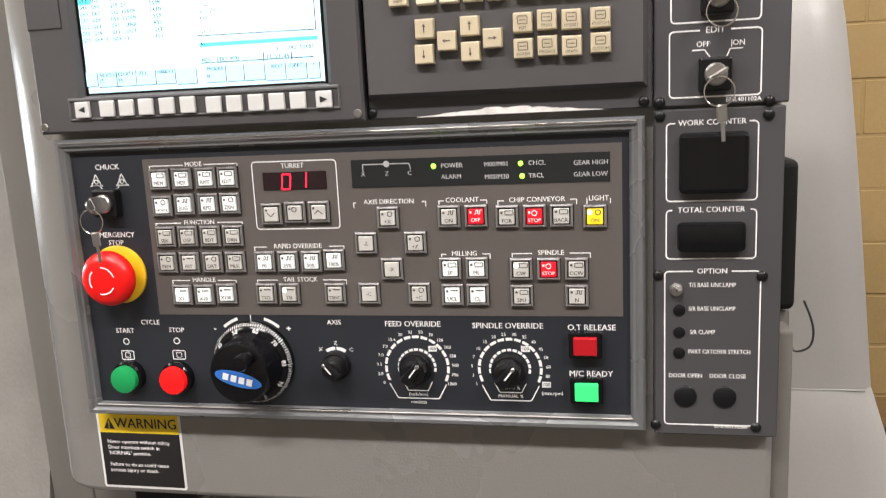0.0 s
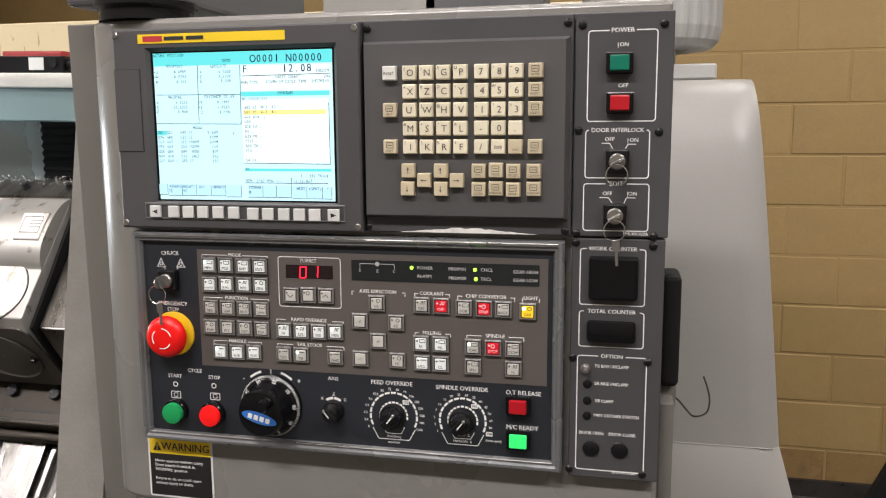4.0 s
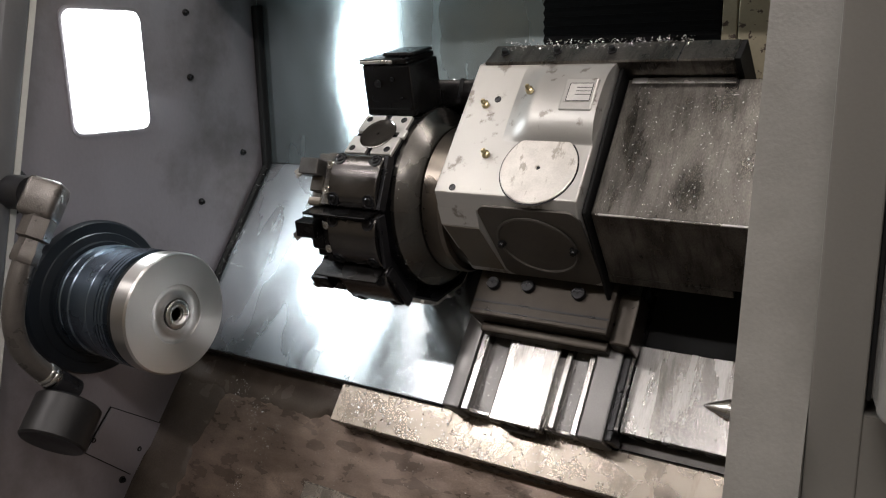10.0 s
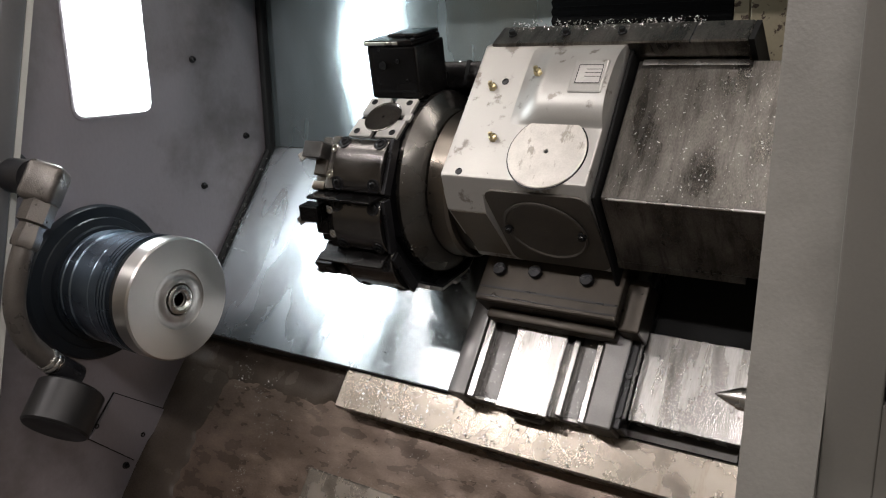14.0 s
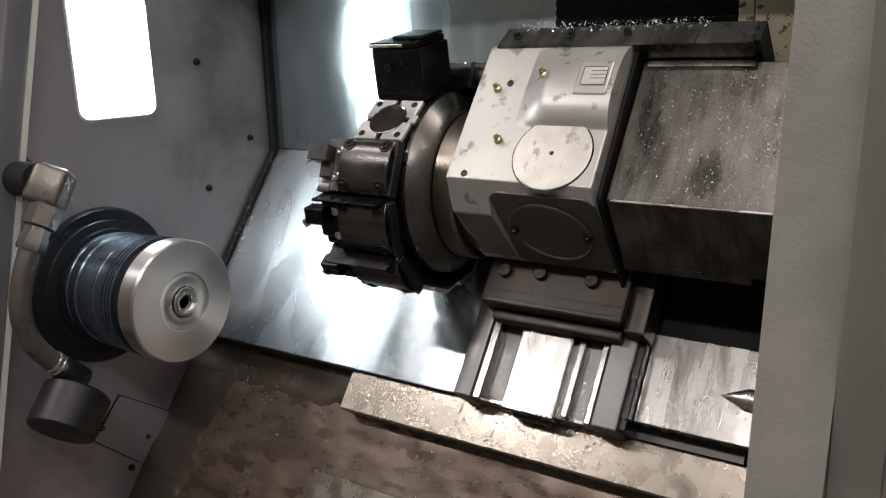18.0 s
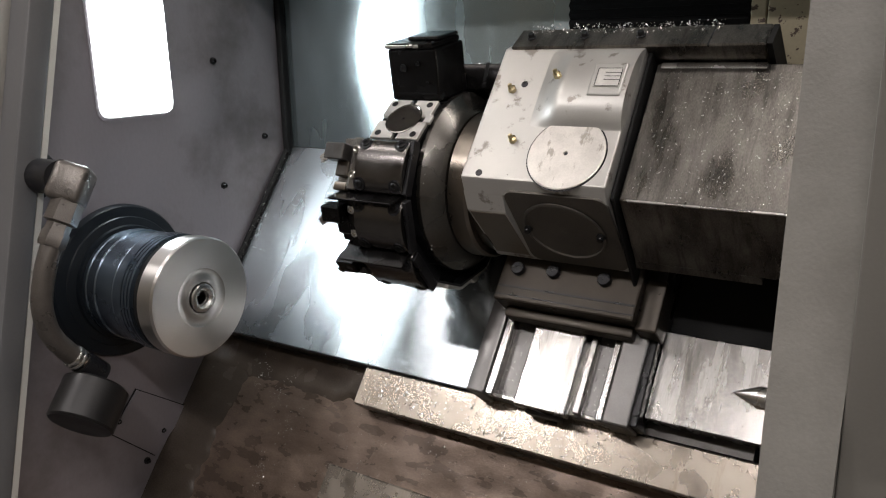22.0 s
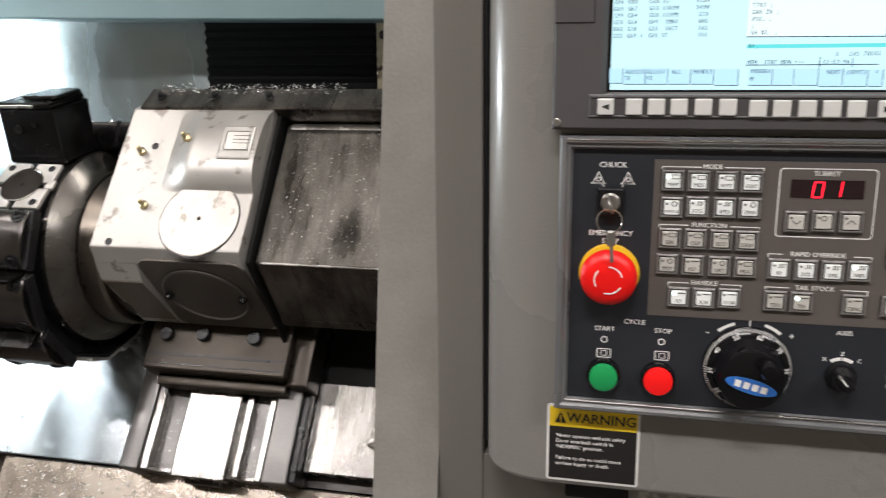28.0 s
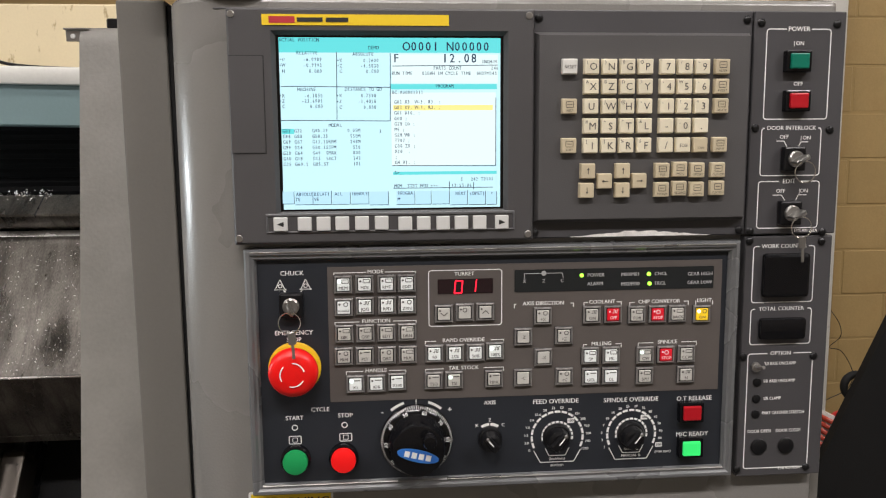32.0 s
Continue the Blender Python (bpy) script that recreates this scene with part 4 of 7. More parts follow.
# dials
DIALS = ((0.3160, 1.1860, 0.0270, 0.0158), (0.3950, 1.1860, 0.0258, 0.0165))
NUMS = (("0", "2.0", "3.2", "5.0", "7.9", "12.6", "20", "32", "50", "79", "126", "200", "320", "500", "790", "1260"), ("1", "3", "5", "7", "10", "15", "20", "25", "30", "35", "40", "45", "50", "60", "80", "100"))
for (du, dv, r1, r0), nums in zip(DIALS, NUMS):
    ink = Ink(0.0024)
    for k in range(15):
        a = 207 - 234 * k / 15
        ink.ring(du, dv, r1 - 0.0012, r1 + 0.0012, a - 1.5, a - 14, 4)
    for k in range(13):
        a = 195 - 210 * k / 13
        ink.ring(du, dv, r0 - 0.0011, r0 + 0.0011, a - 1.5, a - 14, 3)
    for k, s in enumerate(nums):
        a = radians(207 - 234 * k / 15)
        ink.text(s, du + (r1 + 0.0042) * math.cos(a) * 1.06, dv + (r1 + 0.0042) * math.sin(a), 0.0039)
    ink.poly([(du - r1 * 0.92, dv - 0.0145), (du - r1 * 0.66, dv - 0.0275), (du + r1 * 0.66, dv - 0.0275), (du + r1 * 0.92, dv - 0.0145)], 0.0010)
    ink.poly([(du - r0 * 0.80, dv - 0.0125), (du - r0 * 0.55, dv - 0.0205), (du + r0 * 0.55, dv - 0.0205), (du + r0 * 0.80, dv - 0.0125)], 0.0008)
    ink.done("dial_scale", M_INKW, panel)
for s, du, dv in (("(inch/min)", DIALS[0][0], DIALS[0][1] - 0.0240), ("mm/min", DIALS[0][0], DIALS[0][1] - 0.0310), ("AUTO %", DIALS[1][0], DIALS[1][1] - 0.0165), ("MANUAL %", DIALS[1][0], DIALS[1][1] - 0.0238), ("(max.rpm)", DIALS[1][0] + 0.0345, DIALS[1][1] - 0.0205)):
    ink = Ink(0.0024)
    ink.text(s, du, dv, 0.0042)
    ink.done("unit_word", M_INKW, panel)
for du, dv in ((DIALS[0][0] + 0.01415, DIALS[0][1] + 0.0167), (DIALS[1][0] + 0.01325, DIALS[1][1] + 0.0175), (DIALS[1][0] + 0.02975, DIALS[1][1] - 0.0130)):
    ink = Ink(0.00245)
    ink.rect(du - 0.0036, dv - 0.0025, du + 0.0036, dv + 0.0025)
    ink.done("white_box", M_INKW, panel)
ink = Ink(0.0024)
u, v = 0.2450, 1.1870
ink.ring(u, v, 0.0135, 0.0165, 55, 88, 6)
ink.ring(u, v, 0.0135, 0.0165, 92, 125, 6)
for s, a in (("X", 135), ("Z", 90), ("C", 45)):
    ink.text(s, u + 0.0195 * math.cos(radians(a)), v + 0.0195 * math.sin(radians(a)), 0.0050)
ink.done("axis_scale", M_INKW, panel)
ink = Ink(0.0024)
u, v = 0.169, 1.190
ink.ring(u, v, 0.0385, 0.0412, 50, 72, 6)
ink.ring(u, v, 0.0385, 0.0412, 108, 130, 6)
ink.text("+", u + 0.0345, v + 0.0290, 0.0085)
ink.text("-", u - 0.0345, v + 0.0290, 0.0085)
ink.line(u, v + 0.036, u, v + 0.043, 0.0009)
ink.done("wheel_scale", M_INKW, panel)
ink = Ink(0.0027)
for u0, v0 in ((DIALS[0][0] + 0.01415, DIALS[0][1] + 0.0167), (DIALS[1][0] + 0.01325, DIALS[1][1] + 0.0175), (DIALS[1][0] + 0.02975, DIALS[1][1] - 0.0130)):
    ink.text("100", u0, v0, 0.0040)
ink.done("boxed_print", M_INKB, panel)

# keys of the operation panel: a dark base, a grey bevelled frame and a cap with its legend
KEYBASE = mesh("base", box(-0.0096, -0.0096, 0, 0.0096, 0.0096, 0.0012, 0.0004, 1), M_BTNBASE)
BFRAME = mesh("frame", ring_frame((-0.0091, -0.0090, 0.0091, 0.0091), (-0.0070, -0.0070, 0.0070, 0.0070), 0.001, 0.0036, 0.0022, 0.0011, 0.0005), M_BTNFRAME, 20)
CAPS = {m: mesh("cap", box(-0.0061, -0.0061, 0.001, 0.0061, 0.0061, 0.0040, 0.0007, 2), m) for m in (M_CAP, M_CAPW, M_CAPRED, M_CAPYEL)}


def button(u, v, word, cap=M_CAP, icon="bar", spot=False):
    b = part("button", KEYBASE, None, panel, at=T(u, v, 0.0026))
    part("button_frame", BFRAME, None, b)
    part("cap", CAPS[cap], None, b)
    i = Ink(0.0042)
    if word:
        i.text(word, 0, -0.0031 if icon else 0, min(0.0044, 0.0172 / max(3, len(word))))
    if icon:
        if not spot:
            i.dot(-0.0040, 0.0034, 0.0011, 8)
        if icon == "bar":
            i.outline(-0.0012, 0.0018, 0.0052, 0.0052, 0.0004, 0.0007)
        elif icon == "wave":
            i.poly([(-0.001, 0.002), (0.0005, 0.002), (0.0005, 0.005), (0.002, 0.005), (0.002, 0.002), (0.0035, 0.002), (0.0035, 0.005), (0.005, 0.005)], 0.0007)
        elif icon == "ring":
            i.ring(0.0022, 0.0034, 0.0016, 0.0024, n=12)
        elif icon == "o":
            i.ring(0, 0.0028, 0.0016, 0.0024, n=12)
        elif icon == "line":
            i.rect(-0.0012, 0.0036, 0.0050, 0.0046)
        elif icon == "up":
            i.poly([(-0.0034, -0.0014), (0, 0.0018), (0.0034, -0.0014)], 0.0009)
        elif icon == "down":
            i.poly([(-0.0034, 0.0014), (0, -0.0018), (0.0034, 0.0014)], 0.0009)
    i.done("legend", M_INKW if cap in (M_CAPRED,) else M_INKK, b)
    if spot:
        part("pilot_lamp", turned([(0.0020, 0.0036), (0.0016, 0.0045), (0, 0.0047)], 10, -0.0038, 0.0034), M_LEDSPOT, b, "lit pale green pilot lamp")


W, G = M_CAPW, M_CAP
PADS = (
        (0.0980, 1.3520, "MEM", W, "bar", True), (0.1190, 1.3520, "MDI", W, "bar", False), (0.1410, 1.3520, "RMT", W, "bar", False), (0.1610, 1.3520, "EDIT", W, "bar", False),
        (0.0980, 1.3290, "HANDLE", W, "ring", False), (0.1190, 1.3300, "JOG", W, "wave", False), (0.1410, 1.3300, "RPD", W, "wave", False), (0.1610, 1.3300, "ZRN", W, "ring", False),
        (0.0980, 1.3020, "SBK", G, "bar", False), (0.1190, 1.3020, "OSP", G, "bar", False), (0.1400, 1.3020, "BDT", G, "bar", False), (0.1610, 1.3020, "DRN", G, "bar", False),
        (0.0970, 1.2790, "PRM", G, "ring", False), (0.1180, 1.2790, "PST", G, "line", False), (0.1400, 1.2790, "ORT", G, "ring", False), (0.1610, 1.2790, "MLK", G, "bar", False),
        (0.1080, 1.2500, "X1", W, "line", True), (0.1290, 1.2500, "X10", W, "line", False), (0.1500, 1.2510, "X100", W, "line", False),
        (0.1880, 1.2790, "F0", W, "wave", False), (0.2090, 1.2790, "25%", W, "wave", False), (0.2300, 1.2790, "50%", W, "wave", False), (0.2500, 1.2800, "100%", W, "wave", True),
        (0.1870, 1.2510, "TSO", G, "line", False), (0.2080, 1.2510, "TSI", G, "line", True), (0.2490, 1.2510, "TSNC", G, "line", False))
PADS += (
        (0.1980, 1.3200, "", G, "down", False), (0.2190, 1.3210, "", G, "o", False), (0.2400, 1.3210, "", G, "up", False),
        (0.2990, 1.3150, "+X", G, "ring", False), (0.2790, 1.2940, "-Z", G, "", False), (0.3210, 1.2940, "+Z", G, "ring", False), (0.3000, 1.2720, "-X", G, "", False),
        (0.2790, 1.2510, "-C", G, "", False), (0.3220, 1.2510, "+C", G, "ring", False),
        (0.3500, 1.3150, "ON", G, "wave", False), (0.3720, 1.3150, "OFF", M_CAPRED, "wave", False), (0.3970, 1.3140, "FOR", G, "bar", False), (0.4190, 1.3140, "STOP", M_CAPRED, "o", False), (0.4400, 1.3140, "BACK", G, "bar", False),
        (0.4660, 1.3130, "ON", M_CAPYEL, "ring", True), (0.3490, 1.2720, "SP", W, "bar", False), (0.3710, 1.2720, "ML", W, "bar", False), (0.3500, 1.2500, "UCL", W, "line", False), (0.3710, 1.2500, "CL", W, "line", False),
        (0.4070, 1.2710, "CW", G, "bar", True), (0.4290, 1.2710, "STOP", M_CAPRED, "o", False), (0.4510, 1.2710, "CCW", G, "bar", False), (0.4070, 1.2490, "SPU", G, "bar", False), (0.4510, 1.2490, "N", G, "wave", False))
for u, v, word, cap, icon, spot in PADS:
    button(u, v, word, cap, icon, spot)

# turret number display
part("number_window", box(0.1920, 1.3400, 0.002, 0.2480, 1.3550, 0.0034, 0.0004, 1), M_WINDOW, panel, "dark window with lit red digits")
ink = Ink(0.0038)


def digit(u, v, segs, w=0.0072, h=0.0125, t=0.0013, lean=0.0012):
    P2 = {"a": ((0, 1), (1, 1)), "g": ((0, 0.5), (1, 0.5)), "d": ((0, 0), (1, 0)), "f": ((0, 0.5), (0, 1)), "b": ((1, 0.5), (1, 1)), "e": ((0, 0), (0, 0.5)), "c": ((1, 0), (1, 0.5))}
    for s in segs:
        (x0, y0), (x1, y1) = P2[s]
        pts = [(u + (x - 0.5) * w + (y - 0.5) * lean, v + (y - 0.5) * h) for x, y in ((x0, y0), (x1, y1))]
        ink.line(*pts[0], *pts[1], t)


digit(0.2130, 1.3470, "abcdef")
digit(0.2270, 1.3480, "bc")
ink.done("red_digits", M_SEG, panel, "lit red digits 01")

# ---------------------------------------------------------------- switches and knobs set into the panels
def keyswitch(u, v, z, label, ring_turn=-90, big=True, up=30):
    k = thing("key_switch", PANEL @ T(u, v, z), label, "key switch", "key switches")
    part("switch_body", bev(box(-0.0115, -0.0125, 0, 0.0115, 0.0125, 0.010), 0.002, 2), M_BLACK, k)
    part("lock_face", turned([(0.0082, 0.008), (0.0082, 0.0125), (0.0068, 0.0140), (0, 0.0140)], 24), M_NICKEL, k)
    part("key", join(box(-0.0012, -0.0075, 0.013, 0.0012, 0.0075, 0.026, 0.0006, 1), moved(cyl(0, 0, -0.0009, 0.0009, 0.0058, 20), Matrix.Translation((0, 0, 0.028)) @ Matrix.Rotation(radians(90), 4, "Y"))), M_NICKEL, k, at=pose(0, 0, 0, 0, 0, up))
    n = 28
    rp = [(0.0105 * math.cos(2 * math.pi * i / n), -0.0125 + 0.0105 * math.sin(2 * math.pi * i / n), 0.030) for i in range(n + 1)]
    part("key_ring", tube(rp, 0.0006, 6, False), M_CHROME, k)
    if big:
        part("spare_key", join(bev(box(-0.0038, -0.034, 0.0285, 0.0038, -0.0215, 0.0305), 0.0012, 1), box(-0.0014, -0.048, 0.0287, 0.0014, -0.033, 0.0303, 0.0004, 1)), M_NICKEL, k, "spare key hanging from the ring", at=pose(0, 0, 0, 0, 0, 4))
    return k


keyswitch(0.0470, 1.3330, 0.002, "black key switch with chrome lock, ring and hanging key", up=20)

estop = thing("emergency_stop", PANEL @ T(0.0480, 1.2685, 0.002), "red mushroom stop button on a yellow ring", "emergency stop")
part("ring", turned([(0.0262, 0), (0.0262, 0.0022), (0.0245, 0.0032), (0.012, 0.0032)], 48), M_YEL, estop, "yellow ring")
part("stem", cyl(0, 0, 0.003, 0.014, 0.0125, 24), M_BLACK, estop)
part("mushroom", turned([(0.0130, 0.0115), (0.0228, 0.0122), (0.0245, 0.0160), (0.0242, 0.0195), (0.0215, 0.0240), (0.0165, 0.0262), (0.0080, 0.0270), (0, 0.0271)], 48), M_RED, estop, "red mushroom head")
ink = Ink(0.0277)
for a in (15, 135, 255):
    ink.ring(0, 0, 0.0112, 0.0124, a, a + 75, 10)
ink.done("arrows", M_INKW, estop)

for u, v, material, lab in ((0.0465, 1.1735, M_GRN, "green round start button in a black collar"), (0.0945, 1.1735, M_PUSHRED, "lit red round stop button in a black collar")):
    pb = thing("push_button", PANEL @ T(u, v, 0.002), lab, "push button", "cycle push buttons")
    part("collar", turned([(0.0150, 0), (0.0150, 0.0070), (0.0135, 0.0085), (0.0128, 0.0085)], 36), M_GLOSSBLACK, pb)
    part("button_cap", turned([(0.0124, 0.006), (0.0126, 0.0120), (0.0120, 0.0138), (0.0090, 0.0148), (0, 0.0152)], 36), material, pb)

wheel = thing("pulse_handwheel", PANEL @ T(0.1690, 1.1890, 0.002), "gloss black pulse handwheel with graduated dial and blue badge", "handwheel")
part("dial", turned([(0.0372, 0), (0.0372, 0.0035), (0.0330, 0.0085), (0.0300, 0.0095)], 64), M_GLOSSBLACK, wheel, "graduated black dial")
ticks = bmesh.new()
for k in range(100):
    a = 2 * math.pi * k / 100
    L = 0.0034 if k % 10 else 0.0050
    m = Matrix.Rotation(a, 4, "Z") @ Matrix.Translation((0.0352, 0, 0.0061)) @ Matrix.Rotation(radians(50), 4, "Y")
    vs = [ticks.verts.new(m @ Vector(p)) for p in ((-L / 2, -0.00028, 0.0003), (L / 2, -0.00028, 0.0003), (L / 2, 0.00028, 0.0003), (-L / 2, 0.00028, 0.0003))]
    ticks.faces.new(vs)
part("dial_marks", ticks, M_INKW, wheel, smooth=0)
nb = bmesh.new()
for k, s in enumerate(("0", "10", "20", "30", "40", "50", "60", "70", "80", "90")):
    a = 90 - 36 * (k - 5.6)
    m = Matrix.Rotation(radians(a), 4, "Z") @ Matrix.Translation((0.0313, 0, 0.0100)) @ Matrix.Rotation(radians(22), 4, "Y") @ Matrix.Rotation(radians(-90), 4, "Z") @ Matrix.Diagonal((0.0055, 0.0055, 1, 1))
    g = bmesh.new()
    g.from_mesh(glyph_mesh(s, "CENTER"))
    nb = join(nb, moved(g, m))
part("dial_numbers", nb, M_INKW, wheel, smooth=0)
part("knob", turned([(0.0300, 0.009), (0.0292, 0.012), (0.0275, 0.0150), (0.0272, 0.0300), (0.0255, 0.0335), (0.0235, 0.0342), (0, 0.0342)], 64), M_GLOSSBLACK, wheel)
part("crank_grip", moved(turned([(0.0058, 0.033), (0.0066, 0.040), (0.0072, 0.050), (0.0060, 0.0530), (0, 0.0535)], 18), T(0.0105, 0.0150)), M_GLOSSBLACK, wheel)
ell = [(0.0212 * math.cos(2 * math.pi * k / 28), 0.0064 * math.sin(2 * math.pi * k / 28)) for k in range(28)]
badge = part("badge", prism(ell, 0.0340, 0.0350), M_BLUE, wheel, "blue oval badge with white marks", at=pose(-0.0005, -0.0045, 0, 0, 0, -14))
ink = Ink(0.0353)
for k in range(4):
    ink.rect(-0.0136 + 0.0072 * k, -0.0030, -0.0084 + 0.0072 * k, 0.0030)
ink.done("badge_marks", M_INKW, badge)


def knob(u, v, turn, label, r=0.0135):
    k = thing("selector_knob", PANEL @ T(u, v, 0.002), label, "selector knob", "selector knobs")
    part("skirt", turned([(r, 0), (r, 0.0035), (r * 0.9, 0.0055), (r * 0.7, 0.006)], 32), M_BLACK, k)
    grip = hull8([(-r * 0.82, -r * 0.46, 0.005), (r * 0.82, -r * 0.36, 0.005), (r * 0.82, r * 0.36, 0.005), (-r * 0.82, r * 0.46, 0.005)],
                 [(-r * 0.70, -r * 0.34, 0.021), (r * 0.74, -r * 0.20, 0.021), (r * 0.74, r * 0.20, 0.021), (-r * 0.70, r * 0.34, 0.021)])
    part("grip", join(bev(grip, 0.0018, 2), turned([(r * 0.80, 0.005), (r * 0.72, 0.015), (r * 0.5, 0.0165)], 24)), M_BLACK, k, at=pose(0, 0, 0, 0, 0, turn))
    i = Ink(0.0214)
    i.line(-r * 0.15, 0, r * 0.66, 0, 0.0013)
    p = i.done("pointer", M_INKW, k)
    p.matrix_basis = pose(0, 0, 0, 0, 0, turn)
    part("tip", turned([(r * 0.13, 0.0195), (r * 0.13, 0.0216), (r * 0.08, 0.0222)], 10, r * 0.62, 0), M_NICKEL, k, at=pose(0, 0, 0, 0, 0, turn))
    return k


knob(0.2450, 1.1870, 130, "black axis selector knob with white pointer", 0.0125)
knob(0.3150, 1.1860, 52, "black feed override knob with white pointer", 0.0145)
knob(0.3940, 1.1850, 52, "black spindle override knob with white pointer", 0.0145)

for u, v, material, lab, fr in ((0.4570, 1.2090, M_SQRED, "dark red square push button in a black frame", panel), (0.4575, 1.1705, M_SQGRN, "lit green square indicator in a black frame", panel),
                                (0.5550, 1.5690, M_TEAL, "dark green square power button in a black frame", None), (0.5560, 1.5300, M_SQRED, "red square power button in a black frame", None)):
    sq = thing("square_button", PANEL @ T(u, v, 0.002), lab, "push button", "square push buttons")
    part("button_frame", bev(box(-0.0132, -0.0106, 0, 0.0132, 0.0106, 0.0085), 0.0012, 2), M_GLOSSBLACK, sq)
    part("button_cap", bev(box(-0.0094, -0.0076, 0.006, 0.0094, 0.0076, 0.0115), 0.0012, 2), material, sq)

# ---------------------------------------------------------------- option strip, upper and lower plate
upper = thing("power_plate", PANEL, "dark grey plate with power buttons and key switches", "switch plate")
part("plate", box(0.5110, 1.3945, -0.0119, 0.6070, 1.6185, 0.0020, 0.0010, 1), M_PLATE, upper)
for u, v in ((0.5180, 1.6070), (0.5970, 1.6060), (0.5160, 1.5030), (0.5950, 1.5010), (0.5150, 1.3980), (0.5930, 1.3960)):
    part("plate_screw", SCREW, None, upper, at=T(u, v, 0.0019, 50))
ink = Ink(0.0024)


def boxed(word, tl, br, size=0.0066):
    u0, v1, u1, v0 = tl[0], tl[1], br[0], br[1]
    c = (u0 + u1) / 2
    half = len(word) * size * 0.34 + 0.002
    ink.text(word, c, v1, size)
    ink.outline(u0, v0, u1, v1, 0.003, 0.0011, [(c - half, c + half)])


boxed("POWER", (0.5240, 1.6010), (0.5910, 1.5120))
boxed("DOOR INTERLOCK", (0.5230, 1.5030), (0.5860, 1.4550), 0.0060)
boxed("EDIT", (0.5220, 1.4490), (0.5870, 1.4010))
for s, u, v in (("ON", 0.5590, 1.5870), ("|", 0.5530, 1.5870), ("OFF", 0.5590, 1.5470), ("OFF", 0.5470, 1.4940), ("|", 0.5650, 1.4930), ("ON", 0.5710, 1.4930), ("OFF", 0.5460, 1.4390), ("|", 0.5660, 1.4390), ("ON", 0.5710, 1.4390)):
    ink.text(s, u, v, 0.0056)
for a in ((0.5390, 1.4900, 0.5470, 1.4900), (0.5470, 1.4900, 0.5510, 1.4830), (0.5620, 1.4830, 0.5650, 1.4890), (0.5650, 1.4890, 0.5730, 1.4890), (0.5380, 1.4350, 0.5470, 1.4350), (0.5470, 1.4350, 0.5520, 1.4280), (0.5620, 1.4280, 0.5650, 1.4350), (0.5650, 1.4350, 0.5740, 1.4350)):
    ink.line(*a, 0.0009)
ink.text("EML401102A", 0.5750, 1.3980, 0.0046)
ink.done("plate_print", M_INKW, upper)
keyswitch(0.5550, 1.4720, 0.002, "black door interlock key switch with key and ring", big=False, up=-60)
keyswitch(0.5540, 1.4170, 0.002, "black edit key switch with key, ring and hanging key", up=-60)

lower = thing("option_plate", PANEL, "dark grey plate with counters and option buttons", "switch plate")
part("plate", box(0.5110, 1.1330, -0.0119, 0.6050, 1.3925, 0.0020, 0.0010, 1), M_PLATE, lower)
for u, v in ((0.5150, 1.3880), (0.5930, 1.3860), (0.5140, 1.2650), (0.5910, 1.2640), (0.5120, 1.1410), (0.5890, 1.1410)):
    part("plate_screw", SCREW, None, lower, at=T(u, v, 0.0019, 10))
ink = Ink(0.0024)
boxed("WORK COUNTER", (0.5200, 1.3820), (0.5860, 1.3230), 0.0060)
boxed("TOTAL COUNTER", (0.5200, 1.3160), (0.5860, 1.2780), 0.0060)
boxed("OPTION", (0.5190, 1.2680), (0.5900, 1.1420), 0.0060)
for s, u, v in (("T/S BASE UNCLAMP", 0.5370, 1.2570), ("S/R BASE UNCLAMP", 0.5370, 1.2380), ("S/R CLAMP", 0.5380, 1.2190), ("PART CATCHER STRETCH", 0.5370, 1.2030)):
    ink.text(s, u, v, 0.0049, "LEFT", wide=0.82)
for s, u, v in (("DOOR OPEN", 0.5350, 1.1830), ("DOOR CLOSE", 0.5670, 1.1830)):
    ink.text(s, u, v, 0.0050, wide=0.88)
ink.text("EML401103A", 0.5700, 1.1410, 0.0046)
ink.done("plate_print", M_INKW, lower)
for name, a, b in (("work_counter_window", (0.5290, 1.3290), (0.5790, 1.3750)), ("total_counter_window", (0.5280, 1.2840), (0.5780, 1.3070))):
    part(name, bev(box(a[0], a[1], 0.001, b[0], b[1], 0.0100), 0.0035, 2), M_GLOSSBLACK, lower, "black blank counter window")
for u, v in ((0.5300, 1.2370), (0.5300, 1.2190), (0.5300, 1.2020)):
    part("plug", turned([(0.0046, 0.0015), (0.0046, 0.0032), (0.003, 0.0040), (0, 0.0041)], 16, u, v), M_BLACK, lower, "black blanking plug")
for u, v in ((0.5350, 1.1660), (0.5650, 1.1660)):
    part("plug", turned([(0.0088, 0.0015), (0.0088, 0.0035), (0.0070, 0.0048), (0, 0.0050)], 28, u, v), M_BLACK, lower, "large black blanking plug")
tgu, tgv = 0.5275, 1.2540
part("toggle_switch", join(turned([(0.0052, 0.0018), (0.0052, 0.0050), (0.0034, 0.0058), (0.0034, 0.0085)], 16, tgu, tgv), tube([(tgu, tgv, 0.008), (tgu + 0.001, tgv + 0.004, 0.019)], [0.0013, 0.0019], 10)), M_NICKEL, lower, "chrome toggle switch")

